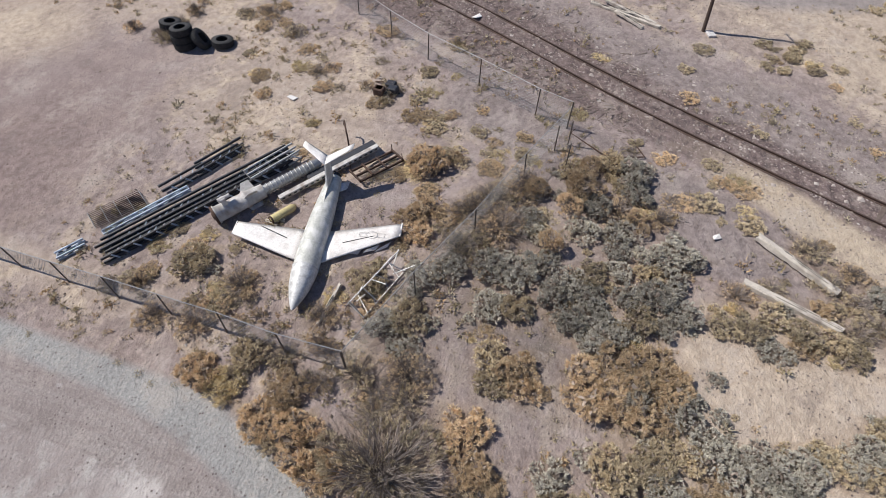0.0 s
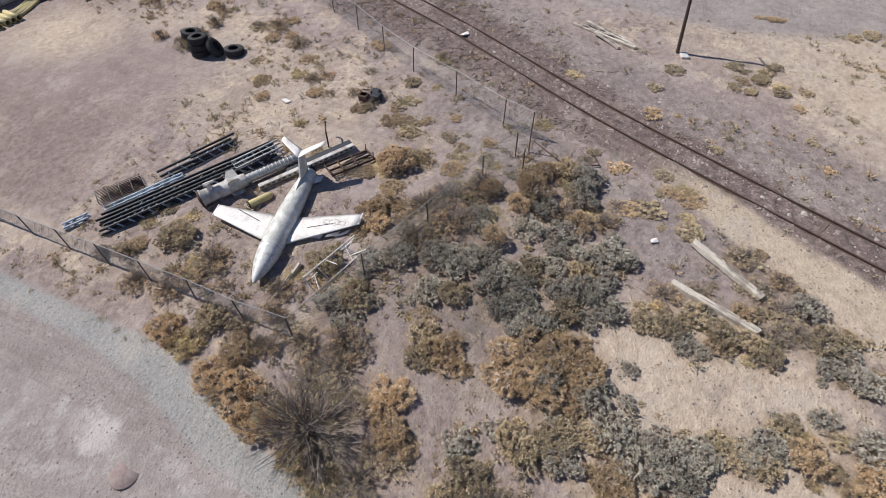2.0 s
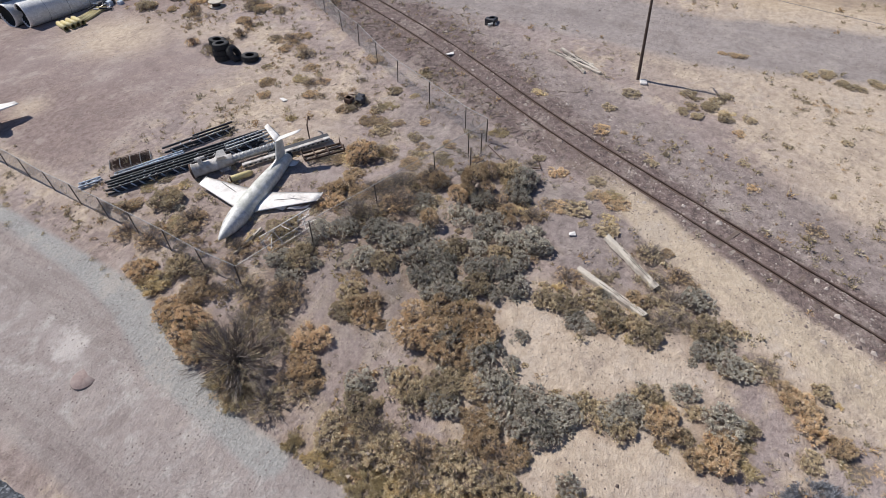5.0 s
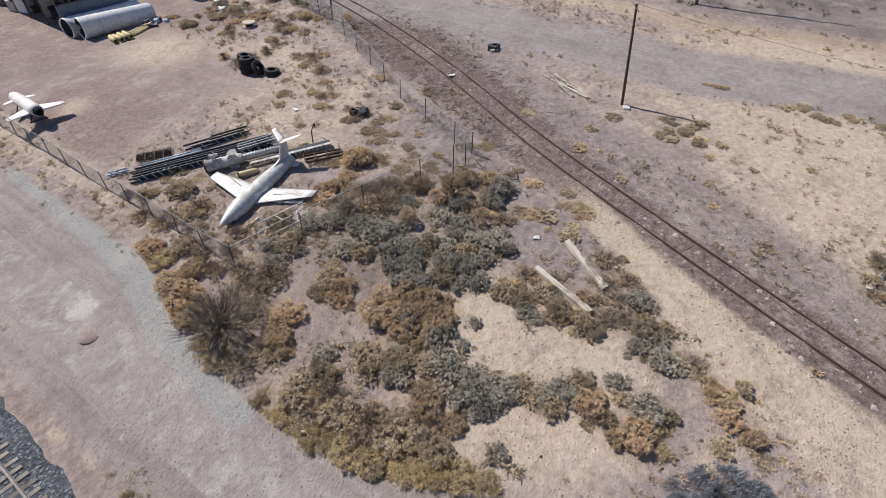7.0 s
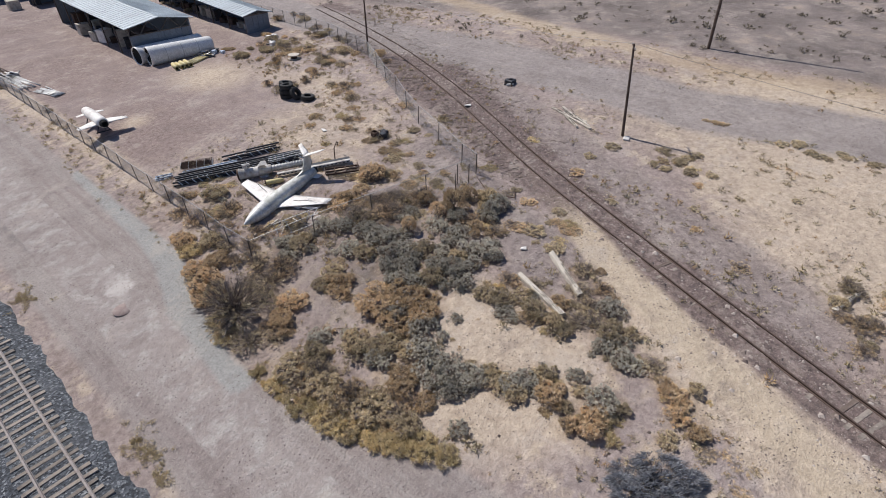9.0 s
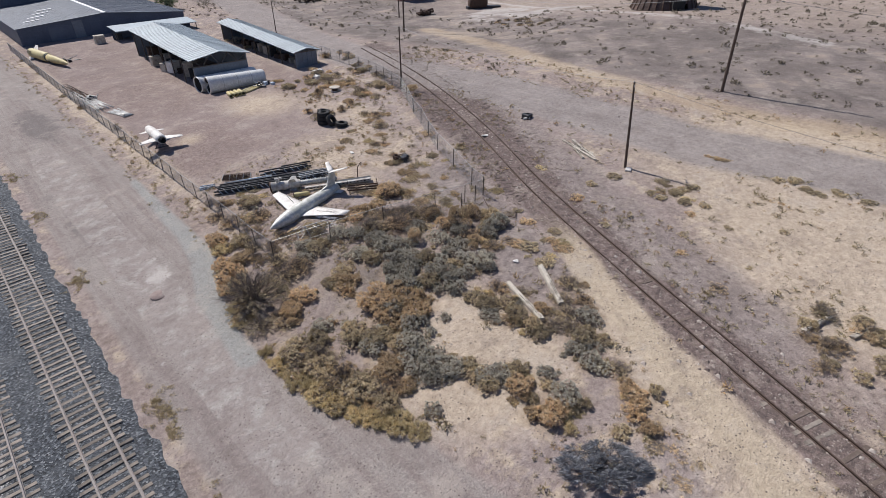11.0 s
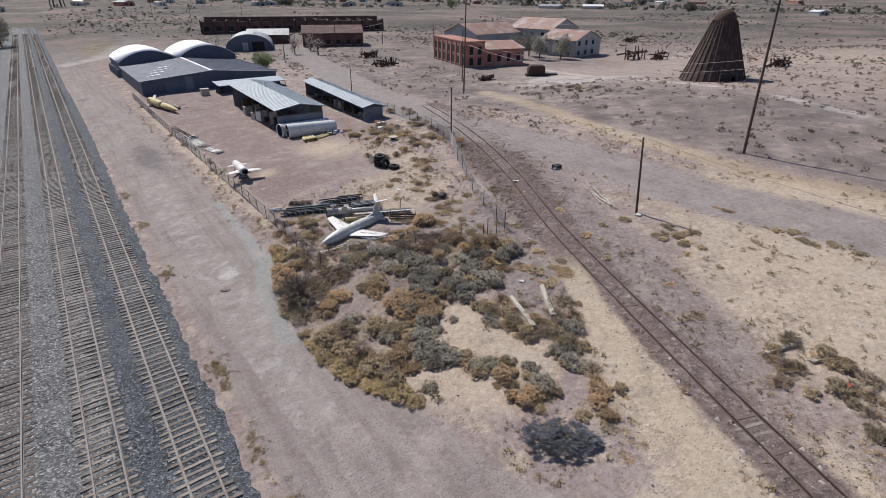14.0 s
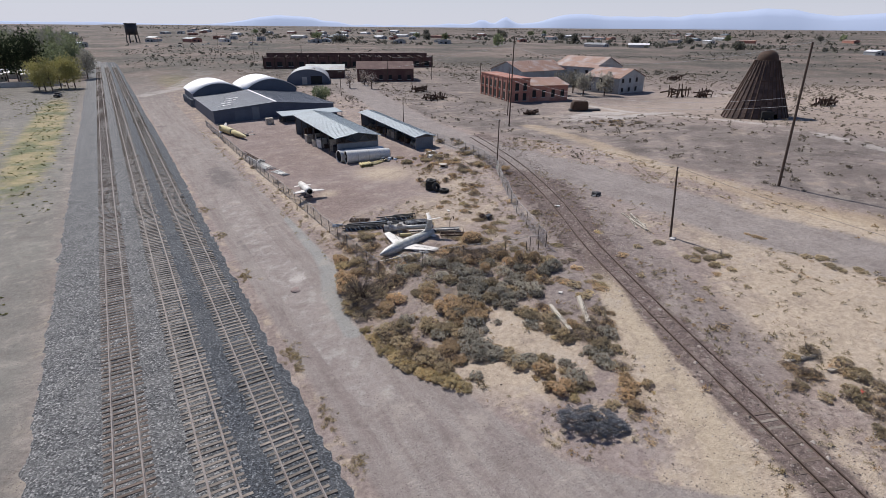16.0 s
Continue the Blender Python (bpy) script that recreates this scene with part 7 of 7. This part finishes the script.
r = random.Random(3)
for k in range(46):
    x = -22 - abs(r.gauss(0, 26))
    tree(x - 5, 380 + r.uniform(0, 300), r.uniform(11, 19), r.uniform(6, 10), M_LEAF, "leafy green roadside tree beyond the railway", 900, 0.8, k)
for k in range(10):
    tree(-30 - 4.2 * k, 322 + r.uniform(-3, 5), r.uniform(18, 22), 4.6, M_PINE, "dark evergreen in a row behind a wall", 1500, 0.6, k)
for k in range(6):
    tree(-17 - 2.4 * k, 285 + r.uniform(-3, 9), r.uniform(9, 13), 4.6, M_WILLOW, "yellow-green willow by the railway", 1800, 0.45, k)
for k in range(16):
    tree(-22 - r.uniform(0, 70), 360 + r.uniform(0, 120), r.uniform(17, 23), r.uniform(7, 11), M_LEAF if k % 3 else M_SAGE, "tall leafy tree beyond the railway", 1500, 0.8, k + 50)
for k in range(9):
    tree(-13 - 3.2 * k + r.uniform(-1, 1), 335 + 16 * (k % 4) + r.uniform(-6, 6), r.uniform(13, 18), r.uniform(5.5, 8), M_LEAF if k % 3 else M_SAGE, "hazy green tree close beside the railway", 1500, 0.7, k + 90)
tree(52.5, 186, 4.5, 3.2, M_LEAF, "fresh green young tree beside the warehouse", 1600, 0.35)
for x, y in ((128, 158), (134, 152), (141, 149), (137, 160)):
    tree(x, y, 7.5, 3.2, M_SAGE, "grey-green tree growing among the derelict works", 1300, 0.45)
for x, y in ((74, 215), (80, 208), (83, 222), (68, 240)):
    tree(x, y, 6, 2.4, M_TWIG, "bare grey tree by the lane", 260, 0.4)
for k in range(26):
    d, w = r.uniform(600, 1500), r.uniform(0.05, 1.2)
    tree(d * math.sin(w), d * math.cos(w), r.uniform(7, 12), r.uniform(5, 9), M_FARGREEN if k % 3 else M_LEAF, "distant tree on the edge of town", 260, 2.2, k)

# ---- the far town and hills ----


def house(x, y, w, d, h, wall, roof, turn):
    t = thing("distant_building", at(x, y, -0.3, turn), "small pale building on the edge of town", "building", "town buildings")
    gable(t, -w / 2, w / 2, -d / 2, d / 2, -0.5, h, h + w * 0.12, wall, roof, "y", 0.4)
    part("window", box(bm_new(), (-w * 0.3, -d / 2 - 0.06, h * 0.4), (-w * 0.1, -d / 2 - 0.003, h * 0.75)), M_DARK, t)
    part("door", box(bm_new(), (w * 0.1, -d / 2 - 0.06, 0), (w * 0.25, -d / 2 - 0.003, h * 0.75)), M_DARK, t)


r = random.Random(12)
for k in range(110):
    dist, w = r.uniform(650, 1900), r.choice((r.uniform(-0.45, 0.0), r.uniform(0.05, 0.5), r.uniform(0.0, 1.2)))
    x, y = dist * math.sin(w), dist * math.cos(w)
    if -20 < x < 12:
        continue
    house(x, y, r.uniform(8, 16), r.uniform(12, 28), r.uniform(3, 4.5), r.choice((M_CONCRETE, M_WHITE, M_CORR, M_BRICK)), r.choice((M_ROOFWHITE, M_CORR, M_RUSTROOF, M_ROOF)), r.uniform(-40, 40))
for k in range(8):
    house(-32 - 7 * k, 345 + 14 * (k % 3), 6, 16, 3, M_CONCRETE, M_ROOFWHITE, r.uniform(60, 100))
lone("boundary_wall", box(bm_new(), (-95, -0.2, -0.3), (-22, 0.2, 2.0), None, 0.05), M_CONCRETE, at(0, 308), "long low concrete wall by the trees", "wall")


def car(x, y, turn, mat):
    t = thing("parked_car", at(x, y, 0.0, turn), "distant parked car by the railway", "car", "parked cars")
    part("body", box(bm_new(), (-2.2, -0.9, 0.35), (2.2, 0.9, 0.95), None, 0.15), mat, t)
    part("cabin", box(bm_new(), (-1.1, -0.78, 0.94), (1.2, 0.78, 1.5), None, 0.2), M_DARK, t)
    for sx in (-1.4, 1.4):
        for sy in (-0.92, 0.92):
            part("wheel", tube(bm_new(), (sx, sy - 0.1, 0.35), (sx, sy + 0.1, 0.35), 0.35, None, 12), M_RUBBER, t)


car(-21.5, 260, 80, M_BLACKSTEEL)
for k in range(14):
    car(40 + 9 * k + r.uniform(-2, 2), 690 + r.uniform(-40, 60), r.uniform(0, 180), r.choice((M_WHITE, M_BLACKSTEEL, M_GALV, M_BLUESTEEL)))


def hills():
    """A far range along the skyline, its blue haze put into colour and glow."""
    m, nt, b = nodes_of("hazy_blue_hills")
    # distance haze painted in: blue base colour plus a bluish emission
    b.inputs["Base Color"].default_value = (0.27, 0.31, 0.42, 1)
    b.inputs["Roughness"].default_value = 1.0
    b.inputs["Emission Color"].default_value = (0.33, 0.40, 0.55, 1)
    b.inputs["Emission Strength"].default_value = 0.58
    bm = bm_new()
    rows = []
    for i in range(241):
        w = -0.7 + 2.2 * i / 240
        h = 22 + 26 * noise.noise((w * 3.1, 0.3, 1.0)) + (52 + 30 * noise.noise((w * 6.0, 5.3, 1.0))) * fade(w, 0.66, 0.8) + 18 * noise.noise((w * 11, 2.3, 1.0)) + 8 * noise.noise((w * 37, 2.3, 1.0))
        h += 45 * math.exp(-((w - 0.27) / 0.07) ** 2) + 42 * math.exp(-((w - 0.655) / 0.012) ** 2) + 26 * math.exp(-((w - 0.615) / 0.012) ** 2)
        h = max(6.0, float(h)) * (0.4 + 0.6 * float(fade(w, 0.0, 0.2))) * 1.25
        d = 4200
        rows.append([bm.verts.new((d * k * math.sin(w), d * k * math.cos(w), z)) for k, z in ((1, -10), (1.02, h * 0.6 + 32), (1.05, h + 32), (1.1, -10))])
    for a, c in zip(rows, rows[1:]):
        for i in range(3):
            bm.faces.new((a[i], a[i + 1], c[i + 1], c[i])).smooth = True
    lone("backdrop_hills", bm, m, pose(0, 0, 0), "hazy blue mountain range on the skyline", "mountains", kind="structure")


hills()


def tree_line(r):
    d, w = r.uniform(700, 3400), r.uniform(-0.6, 1.35)
    x, y = d * math.sin(w), d * math.cos(w)
    return None if -25 < x < 15 or noise.noise((x * 0.004, y * 0.0016, 8.0)) < r.uniform(-0.1, 0.45) else (x, y, r.uniform(1.2, 3.6))


scatter("far_tree_line", "dark far trees and brush in bands", 12000, tree_line, lambda r: leaf_cloud(r, 14, 1.0, 0.7, 0.8, 3, 1.0), M_FARGREEN)

# ---- small finds ----
lone("red_can", lathe(bm_new(), [(0, 0.02), (0, 0.07), (0.2, 0.07), (0.22, 0.02)], 12), M_RED, at(10.9, 62.2, 0.07, 40), "small red container among weeds", "litter")
lone("red_rag", slab(bm_new(), [(-0.2, -0.1, 0.2), (0.15, -0.12, 0.15), (0.22, 0.1, 0.2), (-0.06, 0.16, 0.17)], 0.04), M_RED, at(31.5, 27.0, 0.12), "red rag on dry brush", "litter")
log(on_land(33.5, 30.6, 0.0), on_land(31.2, 31.4, 0.0), 0.12, "grey fallen post among weeds beside the spur")
log(on_land(34.0, 28.6, 0.0), on_land(32.5, 29.3, 0.0), 0.12, "grey fallen post among weeds beside the spur")
for x, y, s in ((12.9, 55.4, 0.16), (28.8, 71.4, 0.3), (39.6, 63.2, 0.35), (25.5, 47.5, 0.2)):
    lone("pale_litter", slab(bm_new(), [(-s, -s * 0.6, 0.1), (s, -s * 0.5, 0.06), (s * 0.8, s * 0.6, 0.16), (-s * 0.7, s * 0.5, 0.08)], 0.05), M_WHITE, at(x, y, 0.02, x * 40), "crumpled pale scrap sheet on the ground", "litter", "pale litter")
# flat disc added to stand for a faint reddish mark on the dirt
lone("manhole_cover", lathe(bm_new(), [(0, 0.02), (0, 0.6), (0.03, 0.58), (0.035, 0.02)], 22, pose(0, 0, 0, 0, -90, 0)), M_ROADMARK, at(6.95, 64.4, -0.005), "faint reddish round mark in the road", "manhole cover")
